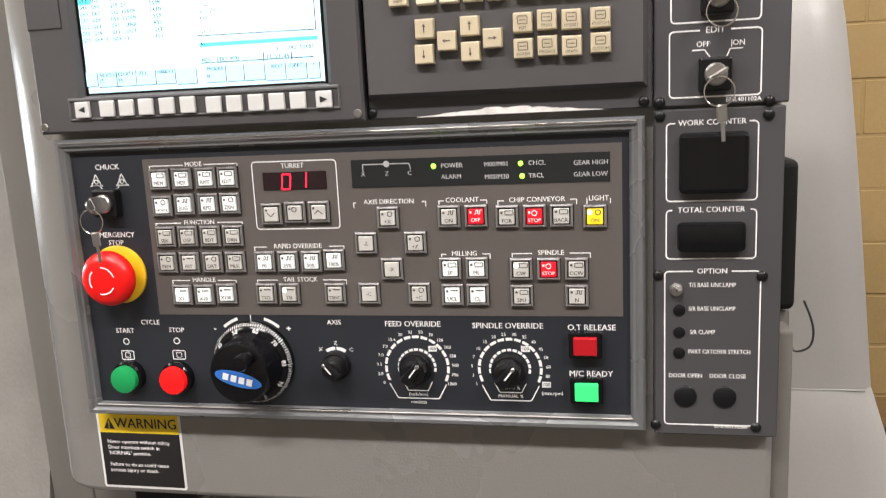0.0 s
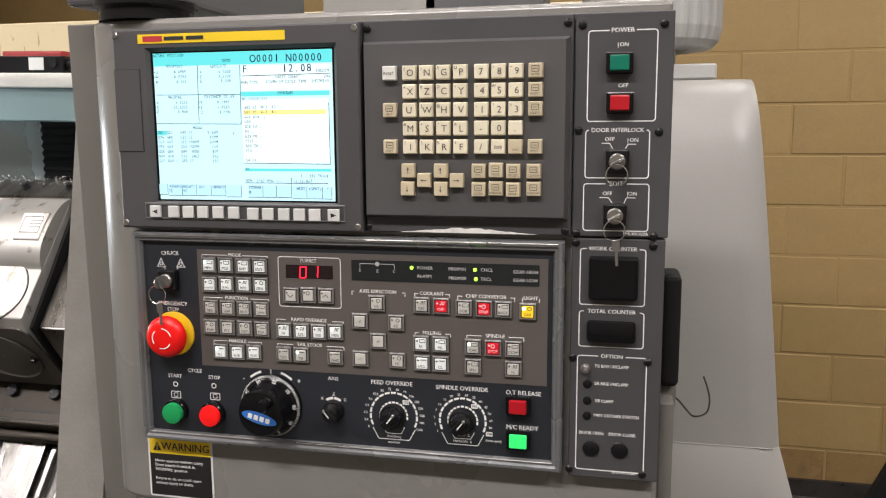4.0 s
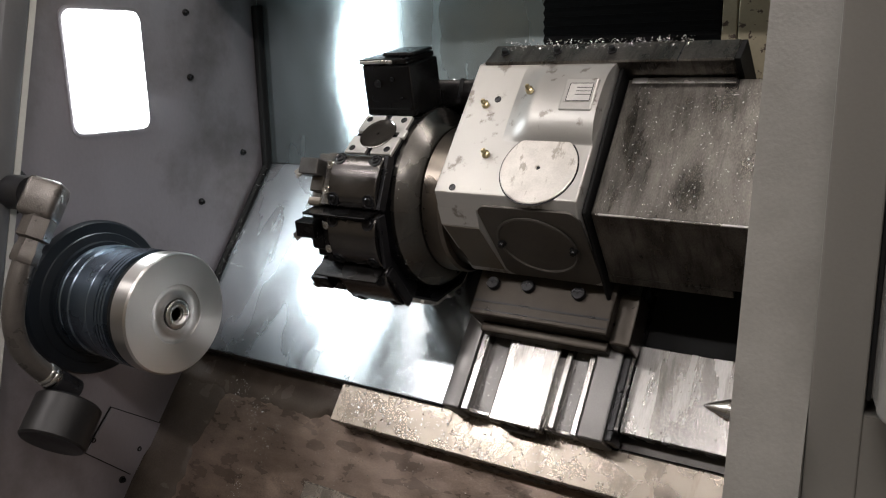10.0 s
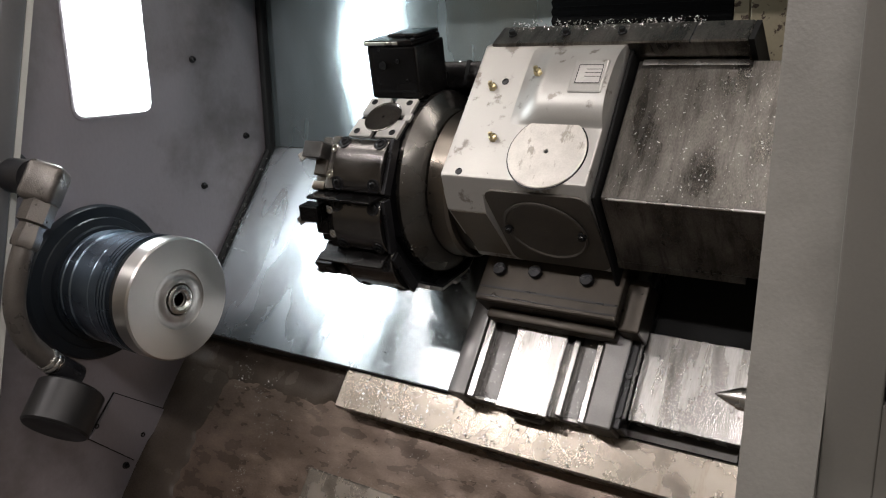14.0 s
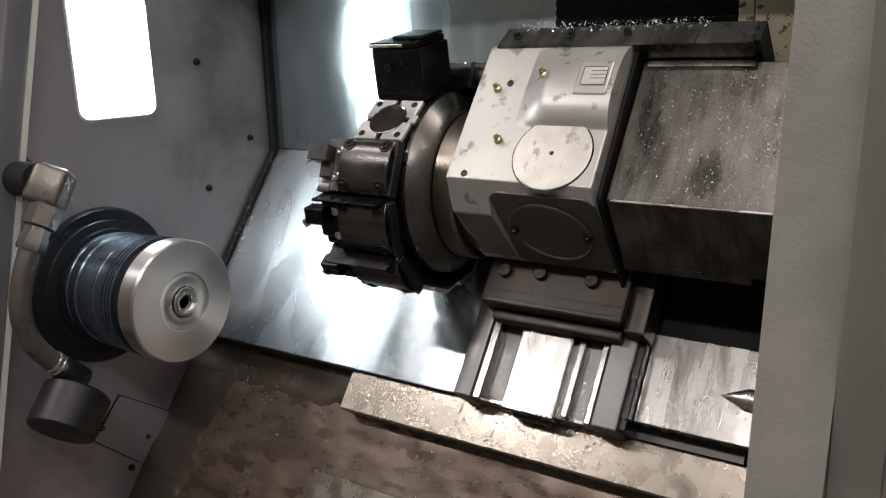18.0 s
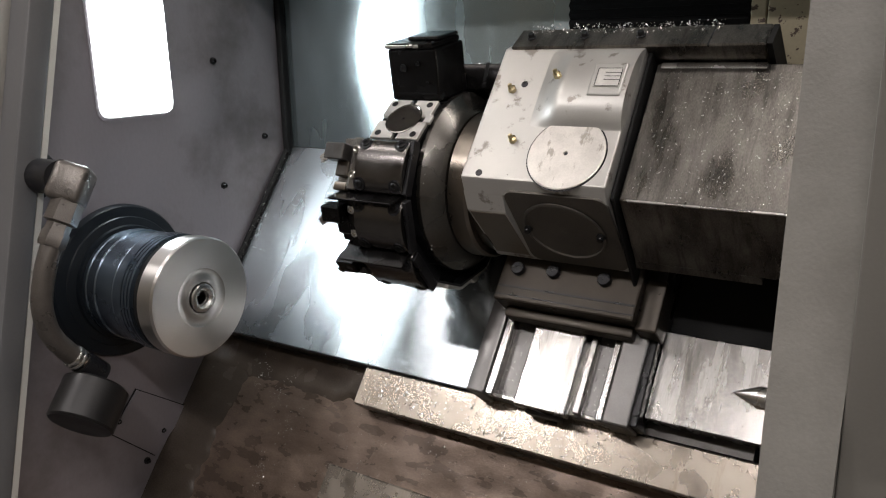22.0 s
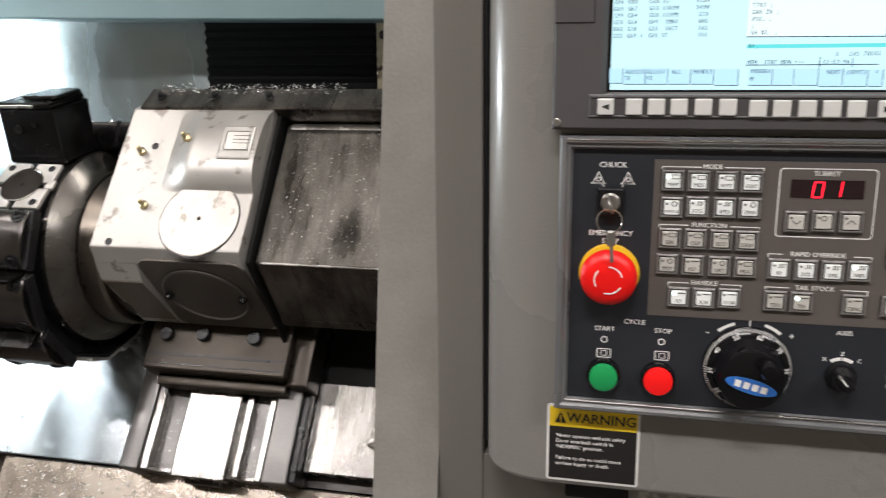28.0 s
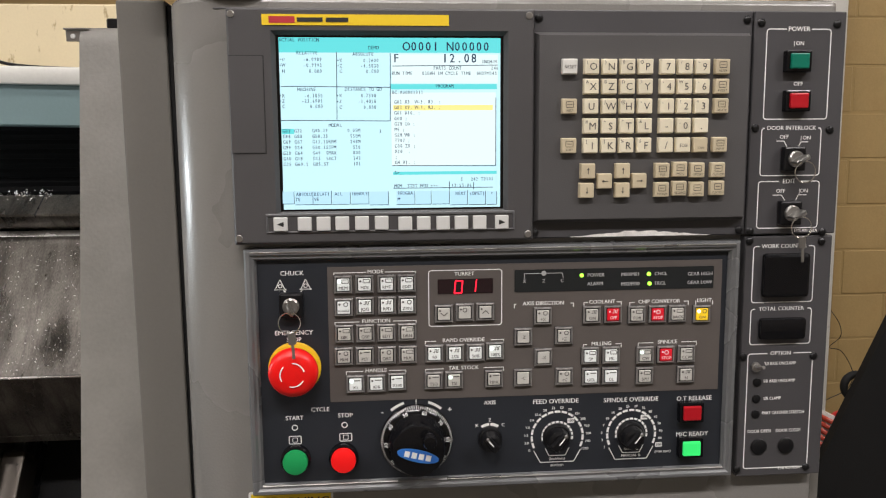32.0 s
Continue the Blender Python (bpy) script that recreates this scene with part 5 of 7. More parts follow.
# swivel arm that carries the pendant, with its collar
arm = thing("pendant_arm", PANEL, "dark grey box arm on a black swivel collar", "support arm")
part("collar", moved(turned([(0.054, 0), (0.054, 0.012), (0.060, 0.016), (0.060, 0.022)], 48), Matrix.Translation((0.0, 1.632, -0.055)) @ Matrix.Rotation(radians(-90), 4, "X")), M_BLACK, arm, "black swivel collar")
part("arm_box", bev(box(-0.092, 1.652, -0.42, 0.056, 1.765, -0.030), 0.006, 2), M_DARKFRAME, arm)

# ================================================================ the lathe: enclosure
def front_y(z):
    """The sloping front of the machine: how far back it stands at a height."""
    return 0.255 + 0.245 * (z - 1.63)


WX = -1.620
enc = thing("lathe_enclosure", Matrix(), "sheet steel lathe enclosure with its front open", "machine enclosure")


def side_prism(pts, x0, x1, b=0.0):
    bm = prism(pts, x0, x1)
    bm.transform(Matrix(((0, 0, 1, 0), (1, 0, 0, 0), (0, 1, 0, 0), (0, 0, 0, 1))))
    bmesh.ops.recalc_face_normals(bm, faces=bm.faces[:])
    return bev(bm, b, 2) if b else bm


part("left_wall", side_prism([(y, z) for y, z in ((-0.12, 0.10), (0.95, 0.10), (0.95, 1.64), (0.20, 1.64))], WX - 0.02, WX), M_WALL, enc, "violet-grey steel inner wall")
part("back_wall", box(WX, 0.859, 1.121, -0.80, 0.875, 1.60), M_BACK, enc, "blue-grey brushed steel back sheet")
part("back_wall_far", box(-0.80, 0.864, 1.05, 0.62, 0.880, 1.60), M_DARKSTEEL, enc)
part("corner_seal", join(box(WX, 0.838, 1.10, WX + 0.020, 0.8595, 1.53, 0.004, 2)), M_MATBLACK, enc, "black rubber corner seal")
seal = tube([(WX + 0.008, 0.852 - 0.6157 * s + 0.004, 1.120 - 0.788 * s + 0.006) for s in (0, 0.15, 0.3, 0.44)], 0.009, 8)
part("slope_seal", seal, M_MATBLACK, enc, "black rubber corner seal")
TILT = Matrix.Translation((-0.75, 0, 1.58)) @ Matrix.Rotation(radians(1.2), 4, "Y") @ Matrix.Translation((0.75, 0, -1.58))
part("beam", moved(bev(box(WX - 0.02, 0.705, 1.529, 0.62, 0.875, 1.602), 0.003, 1), TILT), M_TEALPAINT, enc, "teal-grey painted cross beam")
part("beam_lip", moved(bev(box(WX + 0.03, 0.692, 1.601, 0.62, 0.95, 1.632), 0.004, 2), TILT), M_LIP, enc, "worn white top lip")
# top rail and sloping side frame of the opening
part("side_rail", bev(box(WX - 0.06, 0.235, 1.632, WX + 0.052, 0.695, 1.676), 0.008, 2), M_DARKFRAME, enc, "dark grey painted side rail")
fr = []
for z in (0.15, 1.60):
    y = front_y(z)
    fr.append([(WX - 0.06, y - 0.062, z), (WX + 0.034, y - 0.062, z), (WX + 0.034, y - 0.010, z), (WX - 0.06, y - 0.010, z)])
part("side_frame", bev(hull8(fr[0], fr[1]), 0.006, 2), M_DARKFRAME, enc, "dark grey sloping side frame")
fr = []
for z in (0.15, 1.625):
    y = front_y(z)
    fr.append([(WX, y - 0.0095, z), (WX + 0.030, y - 0.0095, z), (WX + 0.030, y + 0.004, z), (WX, y + 0.004, z)])
part("frame_edge", hull8(fr[0], fr[1]), M_LIP, enc, "pale bare edge strip")
part("frame_corner", moved(bev(box(-0.05, -0.035, -0.04, 0.045, 0.035, 0.04), 0.018, 4), Matrix.Translation((WX - 0.005, front_y(1.63) - 0.035, 1.636))), M_DARKFRAME, enc)
fr = []
for z in (0.10, 1.62):
    y = front_y(z)
    fr.append([(WX - 1.2, y - 0.085, z), (WX - 0.03, y - 0.085, z), (WX - 0.03, y - 0.03, z), (WX - 1.2, y - 0.03, z)])
part("left_door", bev(hull8(fr[0], fr[1]), 0.02, 3), M_POST, enc, "grey door slid open")
BOLT = mesh("bolt", join(turned([(0.0085, 0), (0.0085, 0.002), (0.0062, 0.003), (0.0062, 0.008), (0.005, 0.0095)], 12), cyl(0, 0, 0.008, 0.0096, 0.0032, 6)), M_BORE)
WBOLT = mesh("bolt", turned([(0.0085, 0), (0.0085, 0.002), (0.0062, 0.003), (0.0062, 0.008), (0.0050, 0.0095), (0.0032, 0.0095), (0.0030, 0.006), (0, 0.006)], 12), M_BORE)
for y, z in ((0.619, 1.354), (0.772, 1.157), (0.620, 1.049), (0.622, 1.505), (0.359, 1.014), (0.246, 0.561), (0.360, 0.490), (0.309, 0.432)):
    part("wall_bolt", WBOLT, None, enc, at=Matrix.Translation((WX, y, z)) @ ALONG @ T(0, 0, 0))
cv = [(0.225, 0.539), (0.330, 0.438), (0.438, 0.520), (0.302, 0.618)]
cc = [sum(p[k] for p in cv) / 4 for k in (0, 1)]
part("cover_joint", side_prism([(cc[0] + (y - cc[0]) * 1.035, cc[1] + (z - cc[1]) * 1.035) for y, z in cv], WX - 0.001, WX + 0.003), M_MATBLACK, enc, "black sealing joint")
part("access_cover", side_prism(cv, WX, WX + 0.007), M_WALL, enc, "bolted access cover on the wall")

# the slanted way sheet and the wet chip pan under it
part("way_sheet", moved(bev(box(WX, -0.530, -0.012, -0.62, 0.0, 0.0), 0.002, 1), SLANT), M_SHEET, enc, "brushed stainless way cover sheet")
# far sheet coloured black as the shade in the hollow under the motor cover
part("shade_way_sheet", moved(box(-0.62, -0.340, -0.014, 0.62, 0.0, -0.002), SLANT), M_MATBLACK, enc)
def pan_h(x, s):
    """Height of the chip pan off the slant, with a fillet against the end wall."""
    return (-0.058 + 0.007 * noise.noise((x * 5, s * 6, 1)) + 0.002 * noise.noise((x * 19, s * 19, 4)) + 0.10 * max(0, s - 0.95) ** 1.3 * 4
            + 0.032 * math.exp(-((x - WX) / 0.07) ** 2) * min(1, max(0, s - 0.5) / 0.1))


pan = bmesh.new()
grid = []
for i in range(161):
    row = []
    for j in range(61):
        x = WX + 2.24 * i / 160
        s = 0.50 + 0.75 * j / 60
        row.append(pan.verts.new(SLANT @ Vector((x, -s, pan_h(x, s)))))
    grid.append(row)
for i in range(160):
    for j in range(60):
        pan.faces.new((grid[i][j], grid[i][j + 1], grid[i + 1][j + 1], grid[i + 1][j]))
bmesh.ops.recalc_face_normals(pan, faces=pan.faces[:])
part("chip_pan", pan, M_PAN, enc, "wet brown rust-stained chip pan", smooth=80)
# dark film painting the pan's shade along the end wall and below the way sheet


def pan_point(x, s, up):
    return SLANT @ Vector((x, -s, pan_h(x, s) + up))


def shade_film(n, m, place):
    bm = bmesh.new()
    g = [[bm.verts.new(place(i / n, j / m)) for j in range(m + 1)] for i in range(n + 1)]
    for i in range(n):
        for j in range(m):
            bm.faces.new((g[i][j], g[i][j + 1], g[i + 1][j + 1], g[i + 1][j]))
    bmesh.ops.recalc_face_normals(bm, faces=bm.faces[:])
    return bm


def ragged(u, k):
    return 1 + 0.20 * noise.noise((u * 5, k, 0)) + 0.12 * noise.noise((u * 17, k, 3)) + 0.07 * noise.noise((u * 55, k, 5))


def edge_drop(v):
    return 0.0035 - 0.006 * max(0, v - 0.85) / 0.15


part("shade_film", shade_film(140, 16, lambda u, v: pan_point(WX + 0.125 * v * ragged(u * 0.6, 1), 0.50 + 0.74 * u, edge_drop(v))), M_PANSHADE, enc, "dark film, shade painted in the gutter", smooth=80)
part("shade_film", shade_film(260, 16, lambda u, v: pan_point(WX + 0.02 + 1.4 * u, 0.50 + 0.118 * v * ragged(u * 1.4, 7), edge_drop(v) + 0.0008), ), M_PANSHADE, enc, "dark film, shade painted in the gutter", smooth=80)
part("sheet_underside", moved(box(WX, -0.530, -0.10, -0.3, -0.505, -0.0125), SLANT), M_DARKSTEEL, enc)
part("front_guard_plate", moved(bev(box(-1.141, -1.047, -0.055, 0.40, -0.751, -0.030), 0.003, 1), SLANT), M_WAY, enc, "tan oily guard plate")

# front posts at the other end of the opening
def edge_a(z):
    """Inner edge of the door post, leaning back with the machine's front."""
    d = max(z, 0.72) - 1.3
    return -0.2104 - 0.0125 * d, 0.1525 + 0.2113 * d


def edge_b(z):
    """The crease between the door post and the front panel."""
    d = max(z, 0.72) - 1.3
    return -0.1311 + 0.0010 * d, 0.0885 - 0.0174 * d


def ruled(a, b, n, m, roll=0.0):
    """A smooth sheet drawn between two edges, closed by a back."""
    bm = bmesh.new()
    g = [[bm.verts.new(Vector(a[0]).lerp(Vector(a[1]), i / n).lerp(Vector(b[0]).lerp(Vector(b[1]), i / n), j / m)) for j in range(m + 1)] for i in range(n + 1)]
    top = g[-1]
    for k in range(1, 7 if roll else 1):
        a_ = radians(15 * k)
        g.append([bm.verts.new(v.co + Vector((0, roll * (1 - math.cos(a_)), roll * math.sin(a_)))) for v in top])
    for row in g:
        row.append(bm.verts.new(row[m].co + Vector((-0.0005, 0.10, 0))))
        row.insert(0, bm.verts.new(row[0].co + Vector((0.0005, 0.16, 0))))
        row.append(row[0])
    for p, q in zip(g, g[1:]):
        for j in range(len(p) - 1):
            bm.faces.new((p[j], p[j + 1], q[j + 1], q[j]))
    bm.faces.new(g[0][:-1][::-1])
    bm.faces.new(g[-1][:-1])
    bmesh.ops.recalc_face_normals(bm, faces=bm.faces[:])
    return bm


low_, top_ = edge_a(0.72), edge_a(1.607)
part("door_post", ruled(((*low_, 0.72), (*top_, 1.607)), ((-0.1318, low_[1], 0.72), (-0.1318, top_[1], 1.607)), 18, 8, 0.024), M_POST, enc, "hammered light grey door post", smooth=30)
part("door_post_foot", ruled(((*low_, 0.10), (*low_, 0.7195)), ((-0.1318, low_[1], 0.10), (-0.1318, low_[1], 0.7195)), 2, 2), M_POST, enc, smooth=30)
pan_ = []
for z in (0.10, 0.72, 1.6385):
    xb, yb = edge_b(z)
    pan_.append([(xb, yb, z), (-0.0815, yb + 0.001, z), (-0.0815, yb + 0.06, z), (xb, yb + 0.06, z)])
part("post_panel", bev(hull8(pan_[1], pan_[2]), 0.002, 2), M_POST2, enc, "dull grey front panel beside the post")
part("post_panel_foot", bev(hull8(pan_[0], pan_[1]), 0.002, 2), M_POST2, enc)
wide = []
for z in (0.10, 0.72, 1.030):
    yb = edge_b(z)[1] + 0.003
    wide.append([(-0.0813, yb, z), (0.029, yb, z), (0.029, yb + 0.05, z), (-0.0813, yb + 0.05, z)])
part("panel_return", hull8(wide[1], wide[2]), M_POST2, enc, "dull grey front panel under the pendant")
part("panel_return_foot", hull8(wide[0], wide[1]), M_POST2, enc)
part("panel_back", box(-0.0923, 0.168, 1.030, 0.029, 0.188, 1.56), M_POST2, enc, "dull grey front panel behind the pendant")
# added black strip stands in for the dark gap between panel and pendant
gapline = []
for z in (1.046, 1.634):
    y0 = edge_b(z)[1] + 0.004
    gapline.append([(-0.0813, y0, z), (-0.0762, y0, z), (-0.0790, y0 + 0.03, z), (-0.0813, y0 + 0.03, z)])
part("panel_gap_strip", bev(hull8(*gapline), 0.001, 1), M_MATBLACK, enc, "thin black strip darkening the gap")
part("door_stop", bev(box(-0.190, 0.244, 1.6306, -0.160, 0.268, 1.6430), 0.002, 1), M_BLACK, enc, "small black rubber stop")
tab = part("door_tab", bev(join(box(-0.2330, 0.2285, 1.6135, -0.2080, 0.2300, 1.6265), box(-0.2345, 0.2245, 1.6268, -0.2050, 0.2360, 1.6290)), 0.0006, 1), M_NICKEL, enc, "bent nickel-plated tab on the post")
# added pale disc stands in for a hole with the cream background behind it
part("tab_hole_disc", moved(turned([(0.0030, 0), (0.0030, 0.0008), (0.0016, 0.0014), (0, 0.0014)], 14), Matrix.Translation((-0.2245, 0.2284, 1.6195)) @ Matrix.Rotation(radians(90), 4, "X")), M_LABELW, tab)
# front cover past the pendant: a pale skin that rolls over at the top and flares at the foot
cov = bmesh.new()
prof = [(0.340, 0.05), (0.362, 0.60), (0.403, 0.95), (0.416, 1.010), (0.420, 1.018), (0.420, 1.12), (0.421, 1.25), (0.4235, 1.34), (0.429, 1.42), (0.438, 1.48), (0.452, 1.525),
        (0.470, 1.554), (0.492, 1.573), (0.518, 1.5805), (0.560, 1.582), (0.86, 1.582)]
cols = []
for f_ in (0.0, 0.5, 0.94, 0.985, 1.0):
    col = []
    for y, z in prof:
        edge = 0.807 - 0.0945 * max(0, z - 1.018) + 0.27 * min(0.45, max(0, 1.018 - z))
        x = 0.03 + (edge - 0.03) * f_
        dy = 0.0 if f_ < 0.95 else (0.003 if f_ < 0.99 else 0.014)
        col.append(cov.verts.new((x, y + dy, z)))
    cols.append(col)
back = [cov.verts.new((v.co.x - 0.004, 0.86, v.co.z)) for v in cols[-1]]
cols.append(back)
for a, b in zip(cols, cols[1:]):
    for k in range(len(prof) - 1):
        cov.faces.new((a[k], b[k], b[k + 1], a[k + 1]))
bmesh.ops.recalc_face_normals(cov, faces=cov.faces[:])
part("front_cover", cov, M_COVER, enc, "off-white rolled front cover", smooth=50)
part("cover_seam", bev(box(0.640, 0.4180, 1.0172, 0.797, 0.4206, 1.0190), 0.001, 1), M_COVER, enc, "pale seam bead across the cover")
# unseen wall added to keep light from leaking in behind the cover
part("unseen_light_stop", box(0.003, 0.190, 0.10, 0.0295, 0.86, 1.58), M_COVER, enc)
part("enclosure_floor", box(WX - 0.9, -0.05, 0.0, 0.72, 0.95, 0.10), M_DARKFRAME, enc)
part("right_inner_wall", box(0.60, 0.45, 0.10, 0.62, 0.90, 1.56), M_WALL, enc)
part("rear_skin", box(WX - 0.9, 0.93, 0.0, 0.74, 0.95, 1.56), M_COVER, enc)

# work light behind a rounded window in the wall
wl = thing("work_light", Matrix.Translation((WX, 0, 0)), "glowing white work light window in the inner wall", "work light")
wq = [(0.300, 1.498), (0.294, 1.245), (0.479, 1.242), (0.494, 1.505)]
wy0, wy1, wz0, wz1 = (wq[0][0] + wq[1][0]) / 2, (wq[2][0] + wq[3][0]) / 2, (wq[1][1] + wq[2][1]) / 2, (wq[0][1] + wq[3][1]) / 2
part("window_frame", side_prism(rrect(wy0 - 0.008, wz0 - 0.008, wy1 + 0.008, wz1 + 0.008, 0.026), 0, 0.0025), M_WALL, wl)
part("lens", side_prism(rrect(wy0, wz0, wy1, wz1, 0.022), 0.002, 0.005), M_WORKLENS, wl, "white glowing lens")

# ---------------------------------------------------------------- chuck on the spindle
SY, SZ = 0.3005, 0.8840
chuck = thing("lathe_chuck", Matrix.Translation((-1.354, SY, SZ)) @ ALONG, "turned steel lathe chuck with a plain bright face", "chuck")
part("chuck_face", turned([(0.1225, -0.046), (0.1270, -0.042), (0.1270, -0.004), (0.1235, 0), (0.062, 0), (0.060, -0.0015), (0.046, -0.0015), (0.044, 0), (0.0335, 0), (0.0335, -0.03)], 96), M_FACE, chuck, "bright turned face ring")
part("draw_nut", turned([(0.030, -0.004), (0.030, 0.003), (0.026, 0.006), (0.021, 0.006), (0.017, 0.002), (0.0155, 0.002), (0.0145, -0.012), (0, -0.012)], 48), M_STEEL, chuck, "turned centre nut")
part("nut_bore", cyl(0, 0, -0.013, -0.004, 0.0140, 24), M_DARKSTEEL, chuck)
part("groove", cyl(0, 0, -0.064, -0.044, 0.1195, 64), M_MATBLACK, chuck)
rib = [(0.122, -0.104)]
for k in range(4):
    z = -0.102 + k * 0.0098
    rib += [(0.1262, z), (0.1262, z + 0.0062), (0.1212, z + 0.0068), (0.1212, z + 0.0094)]
part("ribbed_band", turned(rib + [(0.1255, -0.063)], 72), M_STEELB, chuck, "blue-black ribbed band")
part("rear_body", turned([(0.114, -0.262), (0.119, -0.258), (0.119, -0.222), (0.1165, -0.220), (0.1165, -0.212), (0.1225, -0.210), (0.1225, -0.188), (0.1195, -0.186), (0.1195, -0.152), (0.1225, -0.149), (0.1225, -0.128), (0.1215, -0.127), (0.1215, -0.124), (0.1235, -0.123), (0.1235, -0.100), (0.120, -0.098)], 72), M_STEELB, chuck, "blued steel body")
part("spindle_flange", turned([(0.172, -0.266), (0.172, -0.258), (0.167, -0.250), (0.146, -0.247), (0.144, -0.244), (0.128, -0.240), (0.126, -0.232), (0.117, -0.230)], 72), M_OXBLUE, chuck, "black spindle nose cover")

# coolant hose and nozzle can by the chuck
HX = -1.50
hp_ = [(0.122, 1.098), (0.077, 1.023), (0.053, 0.963), (0.043, 0.911), (0.052, 0.857), (0.079, 0.814), (0.110, 0.776)]
hose = thing("coolant_hose", Matrix(), "braided coolant hose bent between a wall fitting and nozzle", "hose")
path = smooth_path([(HX, y, z) for y, z in hp_], 7)
part("hose", tube(path, 0.0200, 14), M_HOSE, hose)
hy0, hz0 = hp_[0]
d0 = (Vector(path[0]) - Vector(path[3])).normalized()
q0 = d0.to_track_quat("Z", "Y").to_matrix().to_4x4()
part("swivel_nut", moved(turned([(0.024, -0.04), (0.026, -0.034), (0.026, -0.012), (0.023, -0.008), (0.023, 0.006), (0.031, 0.010), (0.031, 0.050), (0.020, 0.060)], 6), Matrix.Translation(Vector(path[0]) - 0.046 * d0) @ q0), M_HOSE, hose, "hexagon swivel nut")
part("elbow", moved(bev(box(-0.034, -0.034, -0.004, 0.034, 0.036, 0.074), 0.012, 3), Matrix.Translation(Vector(path[0]) + 0.006 * d0 + Vector((-0.012, 0, 0))) @ q0 @ Matrix.Rotation(radians(38), 4, "Z")), M_HOSE, hose, "worn cast elbow")
part("wall_fitting", moved(turned([(0.050, 0.0), (0.050, 0.012), (0.044, 0.016), (0.034, 0.020), (0.034, 0.100)], 32), Matrix.Translation((WX, hy0 + 0.006, hz0 + 0.050)) @ ALONG), M_OXIDE, hose, "black wall fitting")
d1 = (Vector(path[-1]) - Vector(path[-3])).normalized()
q1 = d1.to_track_quat("Z", "Y").to_matrix().to_4x4()
part("hose_clip", moved(turned([(0.0215, -0.012), (0.0235, -0.009), (0.0235, -0.002), (0.0215, 0), (0.0235, 0.003), (0.0235, 0.010), (0.0215, 0.013)], 24), Matrix.Translation(path[-4]) @ q1), M_STEEL, hose, "steel hose clip")
part("hose_tail", moved(turned([(0.024, -0.005), (0.027, 0.01), (0.030, 0.045)], 24), Matrix.Translation(path[-1]) @ q1), M_OXIDE, hose, "black hose tail")
can0, can1 = (0.203, 0.698), (0.111, 0.636)
cp = Vector((-1.49, can0[0] - 0.075, can0[1] + 0.028))
cq = Vector((-1.47, can1[0] - 0.045, can1[1] + 0.030))
dc = (cq - cp)
qc = dc.normalized().to_track_quat("Z", "Y").to_matrix().to_4x4()
part("nozzle_can", moved(turned([(0.060, 0), (0.066, 0.005), (0.066, dc.length - 0.004), (0.062, dc.length)], 40), Matrix.Translation(cp) @ qc), M_CANST, hose, "dark steel nozzle can")

# ---------------------------------------------------------------- bed, saddle and tailstock
bed = thing("lathe_bed", SLANT, "slanted lathe bed with oily tan steel ways", "lathe bed")
part("front_way", bev(box(-1.115, -0.618, -0.055, 0.60, -0.534, -0.001), 0.003, 1), M_WAY, bed, "tan oil-stained front way")
part("bed_casting", box(-1.09, -0.600, -0.20, 0.60, -0.545, -0.056), M_DARKSTEEL, bed)

MOVE = SLANT @ T(MOVE_X, MOVE_Q)
saddle = thing("cross_saddle", SLANT @ T(MOVE_X - 0.0155, 0.010), "ground steel saddle with grooved slideways on the bed", "saddle")
SX0, SX1 = -0.812, -0.484
def fx(f):
    return SX0 + (SX1 - SX0) * f
part("base_plate", bev(box(SX0 + 0.004, -0.548, 0.001, SX1 - 0.004, 0.0, 0.034), 0.002, 1), M_GROUND, saddle)
part("outer_rail", bev(box(fx(0), -0.552, 0.0, fx(0.115), -0.10, 0.066), 0.004, 2), M_RAIL, saddle)
part("rail_strip", bev(box(fx(0.115), -0.549, 0.03, fx(0.165), -0.12, 0.058), 0.002, 1), M_GROUND, saddle)
part("slot_floor", box(fx(0.165), -0.540, 0.032, fx(0.31), -0.12, 0.036), M_RAIL, saddle)
part("centre_plate", bev(box(fx(0.31), -0.556, 0.03, fx(0.63), -0.10, 0.060), 0.003, 2), M_GROUND, saddle, "bright centre slide plate")
part("centre_step", bev(box(fx(0.36), -0.562, 0.012, fx(0.58), -0.50, 0.034), 0.002, 1), M_DARKSTEEL, saddle)
part("slot_strip", bev(box(fx(0.66), -0.545, 0.03, fx(0.70), -0.12, 0.052), 0.002, 1), M_GROUND, saddle)
part("slot_floor", box(fx(0.70), -0.540, 0.032, fx(0.80), -0.12, 0.037), M_RAIL, saddle)
part("rail_strip", bev(box(fx(0.80), -0.549, 0.03, fx(0.84), -0.12, 0.056), 0.002, 1), M_GROUND, saddle)
part("outer_rail", bev(box(fx(0.85), -0.552, 0.0, fx(1.0), -0.10, 0.068), 0.004, 2), M_RAIL, saddle)
part("wiper", join(box(SX1 - 0.002, -0.545, 0.0, SX1 + 0.012, -0.16, 0.058, 0.002, 1), *[cyl(SX1 + 0.006, -0.52 + 0.07 * k, 0.056, 0.062, 0.006, 8) for k in range(5)]), M_OXIDE, saddle, "black way wiper strip")
part("way_plate", bev(box(SX1 + 0.012, -0.520, -0.001, 0.55, -0.355, 0.030), 0.002, 1), M_GROUND, saddle, "bright way cover plate")
slide = thing("cross_slide", MOVE, "oily cross slide, colour darkened as shade, bolted under the turret", "cross slide")
part("slide_block", bev(box(-0.800, -0.372, 0.060, -0.520, 0.02, 0.125), 0.004, 2), M_SLIDE, slide, "dark tan oily cross slide block, shade in its colour")
